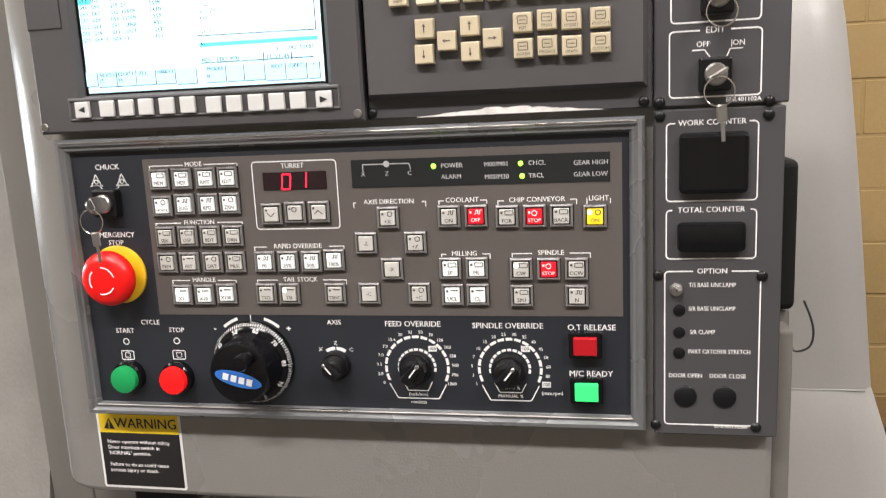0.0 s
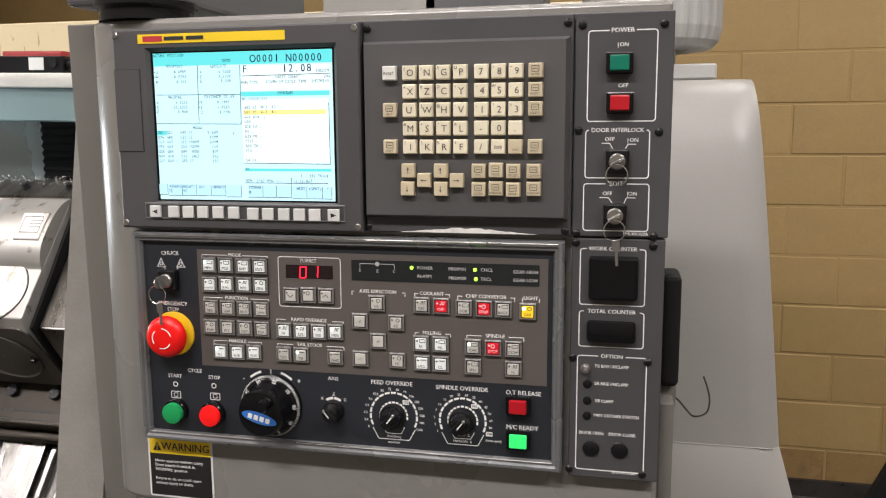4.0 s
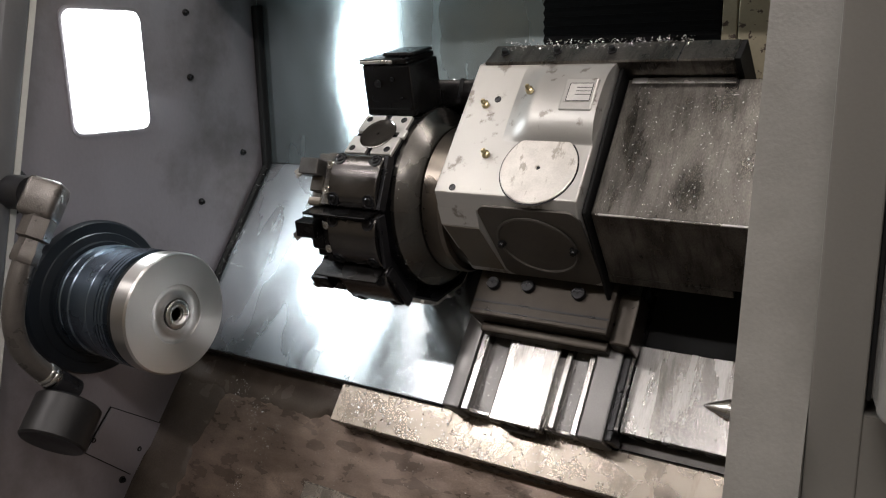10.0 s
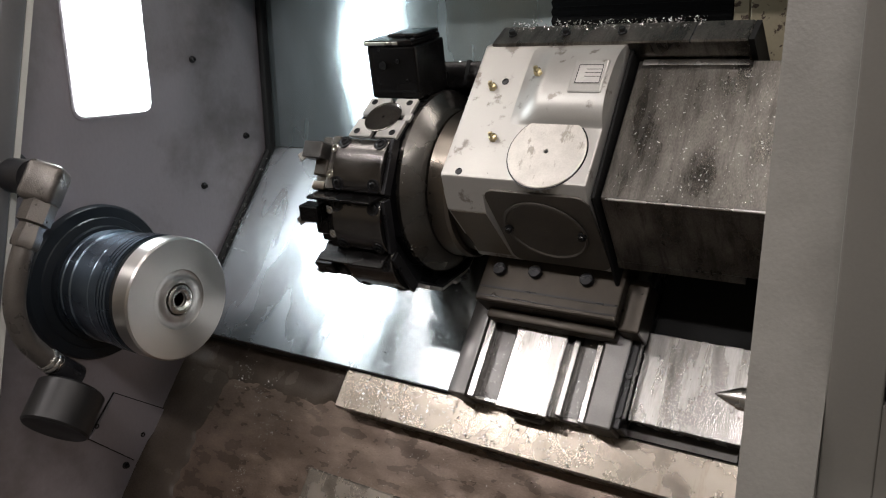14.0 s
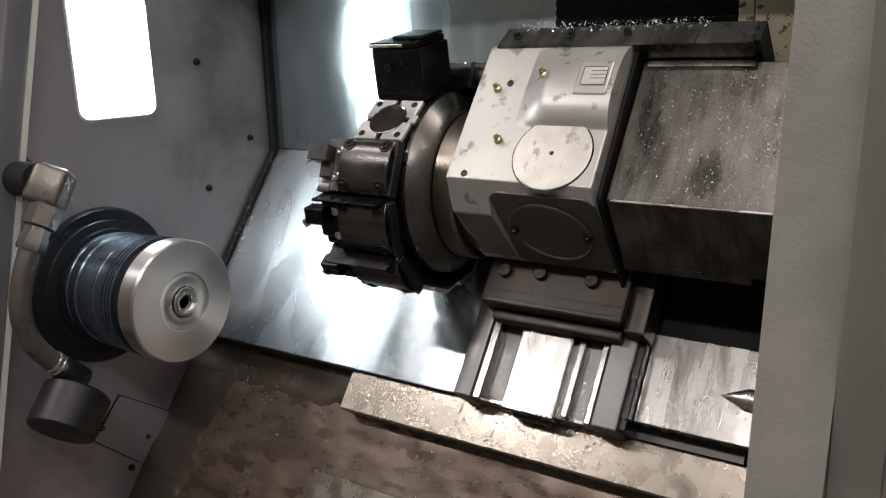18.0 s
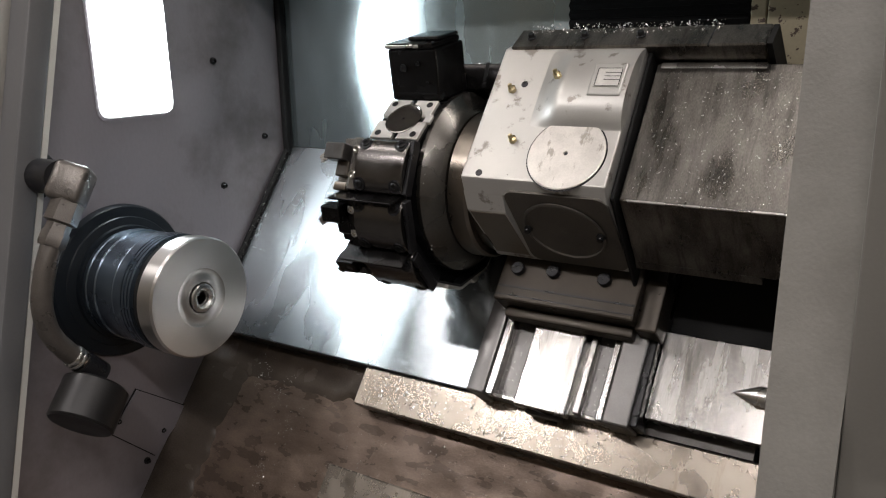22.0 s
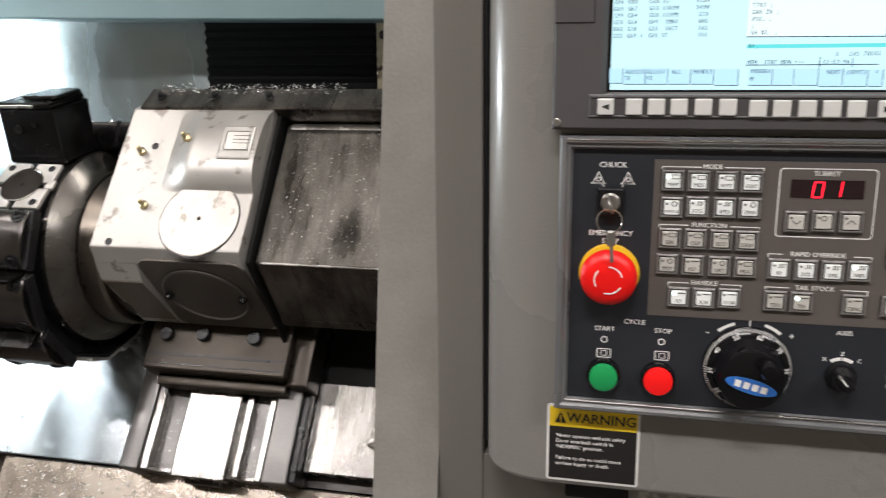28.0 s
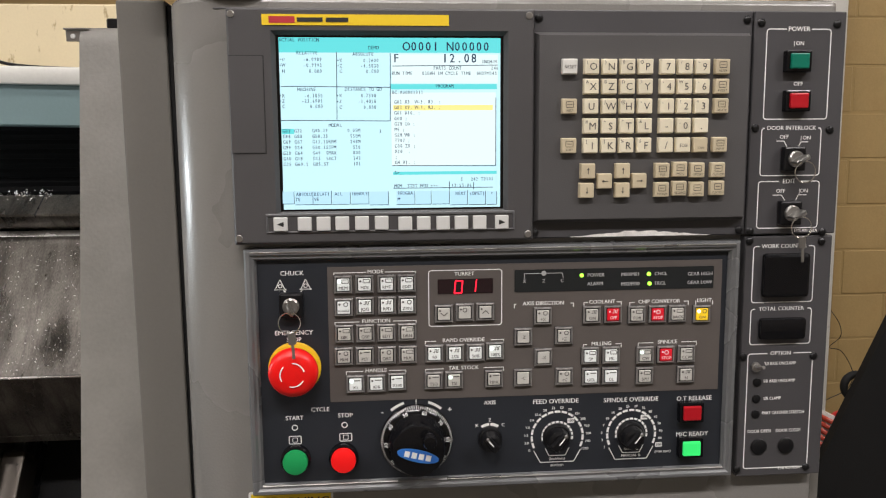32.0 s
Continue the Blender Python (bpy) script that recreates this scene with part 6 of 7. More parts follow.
part("slide_lip", bev(box(-0.782, -0.392, 0.060, -0.525, -0.372, 0.092), 0.003, 2), M_SLIDE, slide)
part("side_bracket", bev(box(-0.520, -0.380, 0.040, -0.482, -0.28, 0.105), 0.004, 2), M_SLIDE, slide)
BIG = mesh("bolt", join(turned([(0.013, 0), (0.013, 0.010), (0.0115, 0.012)], 16), cyl(0, 0, 0.011, 0.0121, 0.006, 6)), M_OXIDE)
for a in ((-0.763, -0.307), (-0.690, -0.303), (-0.588, -0.304)):
    part("slide_bolt", BIG, None, slide, at=T(a[0], a[1], 0.1245))
part("slide_groove", box(-0.798, -0.345, 0.1240, -0.522, -0.341, 0.1258), M_OXIDE, slide)
part("slide_groove", box(-0.798, -0.362, 0.1240, -0.522, -0.3595, 0.1258), M_OXIDE, slide)

tail = thing("tailstock_centre", Matrix.Translation((-0.290, 0.312, 0.912)) @ ALONG, "pointed steel tailstock centre on its quill", "tailstock")
part("point", turned([(0, 0), (0.003, 0.005), (0.0155, 0.034), (0.0155, 0.062)], 32), M_STEEL, tail, "ground steel point")
part("quill", turned([(0.018, 0.046), (0.020, 0.048), (0.020, 0.125), (0.036, 0.135), (0.036, 0.40)], 32), M_DARKSTEEL, tail)
part("tailstock_body", bev(box(-0.11, -0.35, 0.36, 0.12, 0.10, 0.62), 0.02, 3), M_CAST, tail)

# ---------------------------------------------------------------- tool turret
turret = thing("tool_turret", MOVE, "grey cast turret housing with a dark tool disc", "tool turret")
XL, XR = -0.806, -0.537
XM = -0.728
sec = [(0.035, 0.360), (-0.236, 0.360), (-0.2528, 0.333), (-0.2905, 0.150), (-0.275, 0.120), (0.06, 0.120), (0.085, 0.320)]
part("housing", side_prism(sec, XL, XR, 0.003), M_CAST, turret, "grey enamelled cast housing", smooth=15)
part("housing_corner", side_prism([(-0.2515, 0.3345), (-0.272, 0.302), (-0.2885, 0.158), (-0.2895, 0.152), (-0.2520, 0.330)], XL, XM), M_CAST, turret, smooth=15)
face_d = Vector((0, -0.0377, -0.183)).normalized()
face_n = Vector((0, -0.183, 0.0377)).normalized()
face = Matrix(((1, face_d.x, face_n.x, 0), (0, face_d.y, face_n.y, -0.2528), (0, face_d.z, face_n.z, 0.333), (0, 0, 0, 1)))
# machined flat on the underside, coloured dark for its shade
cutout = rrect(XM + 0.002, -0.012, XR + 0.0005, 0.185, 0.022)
part("machined_recess", moved(prism(cutout, -0.004, 0.0012, 0.0005, 1), face), M_RECESS, turret, "recess under the housing, shade put in its dark colour", smooth=15)
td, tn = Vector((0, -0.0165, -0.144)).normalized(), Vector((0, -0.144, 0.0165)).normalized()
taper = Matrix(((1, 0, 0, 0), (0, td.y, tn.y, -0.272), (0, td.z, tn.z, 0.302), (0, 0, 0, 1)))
# thin brown layer over the taper, darker than the housing
part("taper_film", moved(box(XL + 0.004, 0.004, -0.001, XM - 0.003, 0.140, 0.0010), taper), M_TAPER, turret, "brown layer on the tapered underside", smooth=15)
part("top_guard", bev(side_prism([(0.033, 0.366), (0.090, 0.345), (0.090, 0.20), (0.033, 0.20)], XL + 0.012, -0.345), 0.003, 1), M_OILY, turret, "oil-stained top guard")
part("gasket_plate", side_prism([(0.034, 0.346), (-0.060, 0.343), (-0.120, 0.339), (-0.242, 0.333), (-0.308, 0.120), (0.034, 0.120)], XR + 0.001, XR + 0.008, 0.002), M_MATBLACK, turret, "black gasket plate")
part("motor_cover", side_prism([(0.028, 0.322), (-0.236, 0.322), (-0.2805, 0.176), (0.028, 0.176)], XR + 0.012, 0.20, 0.0025), M_OILY, turret, "oil-streaked sheet metal motor cover")
part("cover_skirt", side_prism([(-0.2803, 0.1758), (-0.2850, 0.160), (-0.26, 0.160), (-0.26, 0.1758)], XR + 0.012, -0.315), M_OILY, turret)
part("cover_hem", side_prism([(0.0295, 0.3235), (0.024, 0.3245), (0.018, 0.3235), (0.024, 0.3215)], XR + 0.02, -0.345), M_STEEL, turret)
part("cover_edge", bev(box(XR + 0.020, -0.2385, 0.3200, 0.195, -0.2345, 0.3236), 0.0008, 1), M_STEEL, turret, "bright steel edge strip of the cover")
part("guard_seam", side_prism([(0.0325, 0.3675), (0.089, 0.3465), (0.089, 0.34), (0.0325, 0.36)], -0.4345, -0.4325), M_OXIDE, turret)
part("guard_end", side_prism([(0.036, 0.3635), (0.088, 0.3440), (0.088, 0.18), (0.036, 0.18)], -0.3445, -0.336), M_MATBLACK, turret, "black end plate of the guard")
# cap discs, raised rib, name plate and fittings on the housing
cu_, cq_ = -0.620, -0.180
part("cap_gap", moved(turned([(0.0705, 0), (0.0705, 0.0006), (0.066, 0.0008)], 64), T(cu_, cq_, 0.3598)), M_OXIDE, turret)
part("round_cap", moved(turned([(0.068, 0), (0.068, 0.0028), (0.0660, 0.0036), (0.004, 0.0036), (0.0035, 0.001), (0, 0.001)], 64), T(cu_, cq_, 0.3595)), M_CAPST, turret, "machined round cap")
def step(a, b, v):
    k = min(1.0, max(0.0, (v - a) / (b - a)))
    return k * k * (3 - 2 * k)


def boss_h(x, q):
    """The swelling of the casting over the gearbox: a flat barrel that dies into the face at its left end."""
    u = (q + 0.050) / 0.080
    barrel = max(0.0, 1 - abs(u) ** 2.6) ** 0.75 * (0.82 + 0.18 * step(0.03, -0.12, q))
    return 0.0300 * (0.15 * step(-0.709, -0.698, x) + 0.85 * step(-0.704, -0.650, x)) * barrel


boss = bmesh.new()
BN, BM_ = 44, 44
bg = [[boss.verts.new((-0.712 + (XR - 0.0005 + 0.712) * i / BN, -0.136 + 0.168 * j / BM_, 0.3596 + boss_h(-0.712 + (XR + 0.712) * i / BN, -0.136 + 0.168 * j / BM_))) for j in range(BM_ + 1)] for i in range(BN + 1)]
for i in range(BN):
    for j in range(BM_):
        boss.faces.new((bg[i][j], bg[i + 1][j], bg[i + 1][j + 1], bg[i][j + 1]))
rim = [boss.verts.new((v.co.x, v.co.y, 0.357)) for v in bg[-1]]
for j in range(BM_):
    boss.faces.new((bg[-1][j], rim[j], rim[j + 1], bg[-1][j + 1]))
part("raised_boss", boss, M_CAST, turret, "raised half-round boss", smooth=60)
nx, nq = -0.568, -0.048
np_ = part("name_plate", bev(box(-0.036, -0.034, 0.0, 0.0225, 0.030, 0.0305), 0.003, 2), M_CAST, turret, "pale block with a name plate", at=T(nx, nq, 0.3595))
part("plate", bev(box(-0.027, -0.019, 0.0300, 0.0175, 0.019, 0.0313), 0.0004, 1), M_PADST, np_, "stamped metal name plate")
ink = Ink(0.0318)
ink.outline(-0.0255, -0.0175, 0.016, 0.0175, 0.0008, 0.0014)
for k in range(3):
    ink.line(-0.012, 0.009 - 0.007 * k, 0.016, 0.009 - 0.007 * k, 0.0012)
ink.done("plate_marks", M_INKB, np_)
NIP = mesh("grease_nipple", turned([(0.0075, 0), (0.0075, 0.007), (0.004, 0.009), (0.0048, 0.016), (0.002, 0.019)], 6), M_BRASS)
for a in ((-0.761, -0.056), (-0.726, -0.159), (-0.668, -0.042)):
    part("grease_nipple", NIP, None, turret, at=T(a[0], a[1], 0.36 if a[0] < -0.72 else 0.384), label="brass grease nipple")
HOLE = mesh("bolt_hole", turned([(0.0065, 0), (0.0065, 0.0012), (0.004, 0.0014), (0.0038, 0.0006), (0, 0.0006)], 16), M_OXIDE)
for a in ((-0.741, -0.043), (-0.771, -0.227)):
    part("bolt_hole", HOLE, None, turret, at=T(a[0], a[1], 0.3598))
for a in ((-0.762, 0.032), (-0.657, 0.030), (-0.554, 0.029)):
    part("guard_bolt", BOLT, None, turret, at=pose(a[0], 0.062, 0.3555, -20, 0, 0))
# lower round cap on the underside slope of the housing
lc = Vector((-0.634, -0.2705, 0.2515)) + face_n * 0.0012
nrm = face_n
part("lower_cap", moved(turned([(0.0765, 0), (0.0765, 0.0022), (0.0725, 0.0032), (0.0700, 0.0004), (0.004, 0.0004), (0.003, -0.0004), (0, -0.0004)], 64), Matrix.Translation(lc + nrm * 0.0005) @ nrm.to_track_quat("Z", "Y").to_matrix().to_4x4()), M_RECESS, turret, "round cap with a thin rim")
for s in (-1, 1):
    part("cap_bolt", BOLT, None, turret, at=Matrix.Translation(lc + Vector((0.0685 * s, 0, 0)) + nrm * 0.002) @ nrm.to_track_quat("Z", "Y").to_matrix().to_4x4())
# the indexing disc: twelve flat stations round an axis along the bed
TQ0, TH0, PH0, RS, XC = -0.1787, 0.1842, 47.45, 0.1985, -0.9586
AX = Matrix.Translation((0, TQ0, TH0)) @ Matrix(((0, 0, 1, 0), (1, 0, 0, 0), (0, 1, 0, 0), (0, 0, 0, 1)))
TWELVE = AX @ Matrix.Rotation(radians(PH0 + 15), 4, "Z")
AXF = Matrix.Translation((0, TQ0 + 0.020, TH0)) @ Matrix(((0, 0, 1, 0), (1, 0, 0, 0), (0, 1, 0, 0), (0, 0, 0, 1)))
part("neck", moved(turned([(0.128, -0.87), (0.128, XL + 0.005)], 64), AXF), M_SLIDE, turret)
part("flange", moved(turned([(0.136, -0.866), (0.143, -0.862), (0.143, -0.828), (0.139, -0.822)], 128), AXF), M_FLANGE, turret, "oily steel flange", smooth=20)
part("disc", moved(turned([(0.180, -0.9065), (0.1785, -0.899), (0.155, -0.873), (0.144, -0.8665)], 128), AXF), M_OXDISC, turret, "polished black back of the tool disc", smooth=24)
HUB = AXF @ Matrix.Rotation(radians(PH0 + 15), 4, "Z")
part("hub_plate", bev(moved(turned([(0.181, -0.9300), (0.181, -0.9070)], 12), HUB), 0.003, 2), M_OXIDE, turret, "black twelve-sided hub plate")
part("drum", bev(moved(turned([(0.19, -1.016), (0.198, -1.012), (0.198, -0.9305)], 12), TWELVE), 0.002, 1), M_OXIDE, turret, "black twelve-sided tool drum")
SOCK = mesh("socket_bolt", turned([(0.0085, 0), (0.0085, 0.004), (0.0075, 0.0048), (0.0045, 0.0048), (0.0042, 0.001), (0, 0.001)], 16), M_CHROME)
SUNK = mesh("sunk_bolt", turned([(0.0128, -0.004), (0.0128, 0.0012), (0.0114, 0.0015), (0.0108, 0.0005), (0, 0.0005)], 24), M_OXIDE)
HEADB = mesh("bolt_head", turned([(0.0074, -0.001), (0.0074, 0.0026), (0.0064, 0.0034), (0.0044, 0.0034), (0.0040, 0.0010), (0, 0.0010)], 18), M_BORE)



def station(phi):
    c, s = math.cos(radians(phi)), math.sin(radians(phi))
    return Matrix(((1, 0, 0, XC), (0, s, c, TQ0), (0, -c, s, TH0), (0, 0, 0, 1)))


PAD = mesh("pad", bev(box(0.006, 0.006, RS - 0.008, 0.054, 0.050, RS), 0.0012, 1), M_PADST)


def seat(phi):
    m = station(phi)
    st = part("station_seat", box(-0.054, -0.050, RS - 0.012, 0.054, 0.050, RS - 0.007), M_OXIDE, turret, "bare ground tool station", at=m)
    for sx in (0, 1):
        for sy in (0, 1):
            part("pad", PAD, None, st, at=T(-0.060 * sx, -0.056 * sy))
            part("seat_bolt", HOLE, None, st, at=T(-0.040 + 0.080 * sx, -0.038 + 0.076 * sy, RS - 0.0002))
    part("key_tab", bev(box(0.046, -0.008, RS - 0.006, 0.062, 0.012, RS + 0.0015), 0.0015, 1), M_PADST, st)
    part("pocket", turned([(0.0375, RS - 0.002), (0.0375, RS + 0.0012), (0.0355, RS + 0.0016), (0.0345, RS + 0.0006), (0.0030, RS + 0.0006), (0.0028, RS - 0.001), (0, RS - 0.001)], 48), M_HOLDER2, st, "round machined pocket")


def holder(phi, bright=0.0, fence=0.0):
    m = station(phi)
    arc = [(0.051 * math.cos(radians(a)), RS + 0.004 + 0.025 * math.sin(radians(a))) for a in range(14, 167, 8)]
    h = part("tool_holder", bev(side_prism([(-0.051, RS - 0.004), (0.051, RS - 0.004), (0.051, RS + 0.006)] + arc + [(-0.051, RS + 0.006)], -0.052, 0.056), 0.002, 1), M_HOLDER2, turret, "black tool holder with a half-round body", at=m, smooth=30)
    for x in (-0.040, 0.041):
        for t in (-0.038, 0.038):
            on = T(x, t, RS + 0.0208) @ Matrix.Rotation(radians(-28 if t > 0 else 28), 4, "X")
            part("holder_bolt", SUNK, None, h, at=on, label="dark counterbore")
            part("bolt_head", HEADB, None, h, at=on, label="socket head screw")
    part("end_plate", bev(box(0.0565, -0.050, RS - 0.004, 0.064, 0.050, RS + 0.016), 0.001, 1), M_OXIDE, h)
    shade = M_GROUND if bright else M_HOLDER
    part("clamp_bar", bev(box(-0.074, -0.050, RS - 0.020, -0.0525, 0.050, RS + 0.016), 0.002, 1), shade, h, "tool clamp bar")
    for t in (-0.022, 0.026):
        part("clamp_bolt", SOCK, None, h, at=T(-0.063, t, RS + 0.0155))
    part("tool_seat", bev(box(-0.106, -0.046, RS - 0.024, -0.0745, 0.050, RS + 0.004), 0.002, 1), shade, h)
    part("tool_block", bev(box(-0.104, -0.026, RS + 0.0045, -0.0745, 0.004, RS + 0.018), 0.002, 1), M_SLIDE if bright else M_HOLDER, h)
    part("tool_shank", bev(box(-0.124, 0.002, RS + 0.006, -0.080, 0.034, RS + 0.036), 0.002, 1), M_DARKSTEEL if bright else M_HOLDER, h, "square tool shank")
    part("insert", moved(bev(box(-0.008, -0.008, 0, 0.008, 0.008, 0.005), 0.0008, 1), Matrix.Translation((-0.124, 0.004, RS + 0.030)) @ Matrix.Rotation(radians(35), 4, "Z")), M_STEEL, h, "carbide insert")
    if bright:
        part("coolant_nozzle", bev(box(-0.108, -0.052, RS - 0.006, -0.078, -0.036, RS + 0.012), 0.003, 2), M_FLANGE, h, "worn tan coolant nozzle")
    if fence:
        part("fence_plate", bev(box(-0.096, 0.0515, RS - 0.010, 0.050, 0.056, RS + 0.040), 0.001, 1), M_HOLDER, h, "thin black fence plate")


m = station(PH0)
blk = part("boring_holder", bev(box(-0.056, -0.050, RS - 0.004, 0.054, 0.050, RS + 0.093), 0.004, 2), M_HOLDER, turret, "tall black boring bar holder", at=m)
part("cap_plate", bev(box(-0.060, -0.053, RS + 0.0935, 0.050, 0.046, RS + 0.104), 0.003, 2), M_HOLDER, blk, "worn cap plate")
part("cap_ridge", bev(box(-0.020, -0.030, RS + 0.1045, 0.050, 0.044, RS + 0.112), 0.004, 2), M_HOLDER, blk)
part("cap_edge", bev(box(-0.056, -0.0555, RS + 0.096, 0.020, -0.0535, RS + 0.102), 0.0008, 1), M_STEEL, blk, "rubbed bright edge")
for x, z, r in ((-0.022, 0.058, 0.0075), (0.012, 0.066, 0.004), (0.030, 0.030, 0.003)):
    part("bore_plug", moved(turned([(r, 0), (r, 0.002), (r * 0.6, 0.002), (r * 0.55, 0.0005), (0, 0.0005)], 16), Matrix.Translation((x, -0.0502, RS + z)) @ Matrix.Rotation(radians(90), 4, "X")), M_BORE, blk)
part("foot_groove", box(-0.050, -0.0512, RS + 0.008, 0.048, -0.0500, RS + 0.012), M_BORE, blk)
seat(PH0 + 30)
holder(PH0 + 60, 1.0)
holder(PH0 + 90, 0.0, 1.0)
holder(PH0 + 120, 0.0, 1.0)
rear = part("rear_tool_holder", bev(box(-0.050, -0.050, RS - 0.004, 0.120, 0.052, RS + 0.050), 0.006, 2), M_HOLDER, turret, "black tool holder", at=station(PH0 - 30))
part("rear_slot", box(0.083, -0.0508, RS, 0.091, 0.0528, RS + 0.0506), M_BORE, rear)
for x, t in ((0.015, -0.030), (0.056, -0.030), (0.105, 0.03)):
    part("holder_bolt", SOCK, None, rear, at=T(x, t, RS + 0.0495))
for k in range(5, 11):
    seat(PH0 + 30 * k)

# bellows and rust-flecked cover behind the turret
bx0, bx1 = -0.79, -0.43
bellows = thing("rear_bellows", Matrix.Translation((MOVE_X, 0, 0)), "black folded rubber bellows behind the turret", "bellows")
FOLD = mesh("fold", side_prism([(0.858, 0.0), (0.847, 0.0), (0.840, 0.0085), (0.840, 0.0095), (0.847, 0.018), (0.858, 0.018)], bx0, bx1), M_BELLOWS, smooth=0)
for k in range(14):
    part("fold", FOLD, None, bellows, at=T(0, 0, 1.30 + 0.0182 * k))
rcv = thing("rear_cover", Matrix(), "tan sheet cover flecked with rust", "machine cover")
rx0 = bx1 + MOVE_X + 0.002
part("strip", bev(box(rx0, 0.843, 1.12, rx0 + 0.028, 0.862, 1.543), 0.002, 1), M_RUSTY, rcv, "narrow bolted edge strip")
part("panel", bev(box(rx0 + 0.030, 0.842, 1.12, 0.58, 0.862, 1.543), 0.002, 1), M_RUSTY, rcv)
for z in (1.22, 1.36, 1.50):
    part("strip_bolt", BOLT, None, rcv, at=pose(rx0 + 0.014, 0.843, z, 90, 0, 0))
solid("back_panel_tail", side_prism([(0.8475, 1.36), (0.8475, 1.548), (0.858, 1.548), (0.858, 1.36)], -0.92 + MOVE_X, bx0 + MOVE_X), M_BACK, Matrix(), "blue-grey sheet beside the bellows", "machine cover")

# metal chips lying on the guard, the cover, the way and in the pan
def scatter(name, n, area, m, seed, label, smin=0.002, smax=0.006, material=M_CHIP):
    r = random.Random(seed)
    bm = bmesh.new()
    for _ in range(n):
        x, y, z = area(r)
        s = smin + (smax - smin) * r.random() ** 2
        mm = Matrix.Translation((x, y, z)) @ Euler((r.uniform(-0.6, 0.6), r.uniform(-0.6, 0.6), r.uniform(0, 6.3))).to_matrix().to_4x4()
        a, b, c = s, s * r.uniform(0.2, 0.6), s * 0.25
        vs = [bm.verts.new(mm @ Vector(p)) for p in ((-a, -b, 0), (a, -b * 0.6, c), (a * 0.8, b, 0), (-a, b * 0.7, c * 1.4))]
        bm.faces.new((vs[0], vs[1], vs[2]))
        bm.faces.new((vs[0], vs[2], vs[3]))
    return solid(name, bm, material, m, label, "metal chips", kind="stuff", smooth=0)


scatter("chips_on_guard", 520, lambda r: (r.uniform(-0.77, -0.42), 0.086 + r.uniform(-0.016, 0.008), 0.346 + r.random() * 0.008), MOVE, 11, "bright metal chips on the turret guard", 0.0007, 0.0027)
scatter("chips_on_cover", 520, lambda r: (r.uniform(-0.51, -0.24), r.uniform(-0.23, 0.015), 0.3235), MOVE, 12, "small metal chips on the motor cover", 0.0006, 0.0020)
scatter("chips_on_sheet", 120, lambda r: (-1.10 + 0.18 * r.gauss(0, 0.12) + (0.25 * r.random() if r.random() < 0.3 else 0), -0.20 - 0.32 * r.random(), 0.0008), SLANT, 13, "fine chips on the way sheet", 0.001, 0.003, M_DARKSTEEL)
scatter("chips_on_way", 420, lambda r: (r.uniform(-1.09, -0.55), -0.54 - 0.072 * r.random(), 0.0006), SLANT, 14, "fine chips on the front way", 0.001, 0.0035)
scatter("chips_on_plate", 130, lambda r: (r.uniform(-0.46, -0.26), -0.37 - 0.14 * r.random(), 0.0308), MOVE, 15, "fine chips on the way plate", 0.0006, 0.0019, M_SPOT)
scatter("chips_in_slots", 170, lambda r: (r.choice((-0.750, -0.575)) + r.uniform(-0.016, 0.016) - 0.010, -0.535 + 0.14 * r.random() ** 2, 0.0395), MOVE, 21, "bright chips lying in the saddle slots", 0.0006, 0.0022)
scatter("chips_in_pan", 1500, lambda r: (r.uniform(-1.3, -0.3), -0.63 - 0.45 * r.random() ** 1.3, -0.055 + r.random() * 0.01), SLANT, 16, "wet metal chips in the pan", 0.0005, 0.0022, M_GROUND)
CLUMPS = [(-1.44, -0.60), (-1.36, -0.64), (-1.30, -0.70), (-1.33, -0.82), (-1.38, -0.98), (-1.27, -0.92)]


def in_clump(r):
    x, y = r.choice(CLUMPS)
    x, y = x + r.gauss(0, 0.014), y + r.gauss(0, 0.026)
    return x, y, pan_h(x, -y) + 0.006 + 0.003 * r.random()


scatter("chips_in_gutter", 420, in_clump, SLANT, 22, "small heaps of wet chips in the gutter", 0.0006, 0.0022)
scatter("specks_on_rear_cover", 170, lambda r: (r.uniform(-0.43, 0.0), 0.8412, r.uniform(1.2, 1.53)), Matrix(), 17, "dark rust specks on the cover", 0.001, 0.004, M_SPOT)

scatter("specks_on_back_sheet", 150, lambda r: (-0.98 + 0.30 * r.random(), 0.8585, 1.545 - 0.20 * r.random() ** 1.4), pose(0, 0.0003, 0, 0, 0, 0), 18, "dark oil specks on the back sheet", 0.0008, 0.0030, M_SPOT)
scatter("chips_on_seal", 260, lambda r: (lambda k: (WX + 0.006 + 0.016 * r.random(), -0.012 - 0.44 * k + 0.006 * r.random(), 0.006 + 0.010 * r.random()))(r.random()), SLANT, 19, "fine bright chips caught on the slope seal", 0.0006, 0.0022)
scatter("chips_on_drum", 120, lambda r: (lambda a: (XC + r.uniform(-0.05, 0.11), TQ0 + (RS + 0.002) * math.cos(a), TH0 + (RS + 0.002) * math.sin(a)))(r.uniform(1.9, 4.4)), MOVE, 20, "fine bright chips on the tool drum", 0.0006, 0.0018)

# door safety switch lying on the lip
sw = thing("safety_switch", TILT @ Matrix.Translation((-0.695, 0.716, 1.632)), "black and red safety switch with a cable", "safety switch")
part("switch_body", bev(box(-0.082, -0.018, 0, 0.088, 0.018, 0.036), 0.003, 2), M_BLACK, sw)
part("red_cover", bev(box(-0.060, -0.019, 0.034, 0.088, 0.019, 0.046), 0.004, 2), mat("red_switch_cover", (0.36, 0.03, 0.03), 0.4), sw, "dull red top cover")
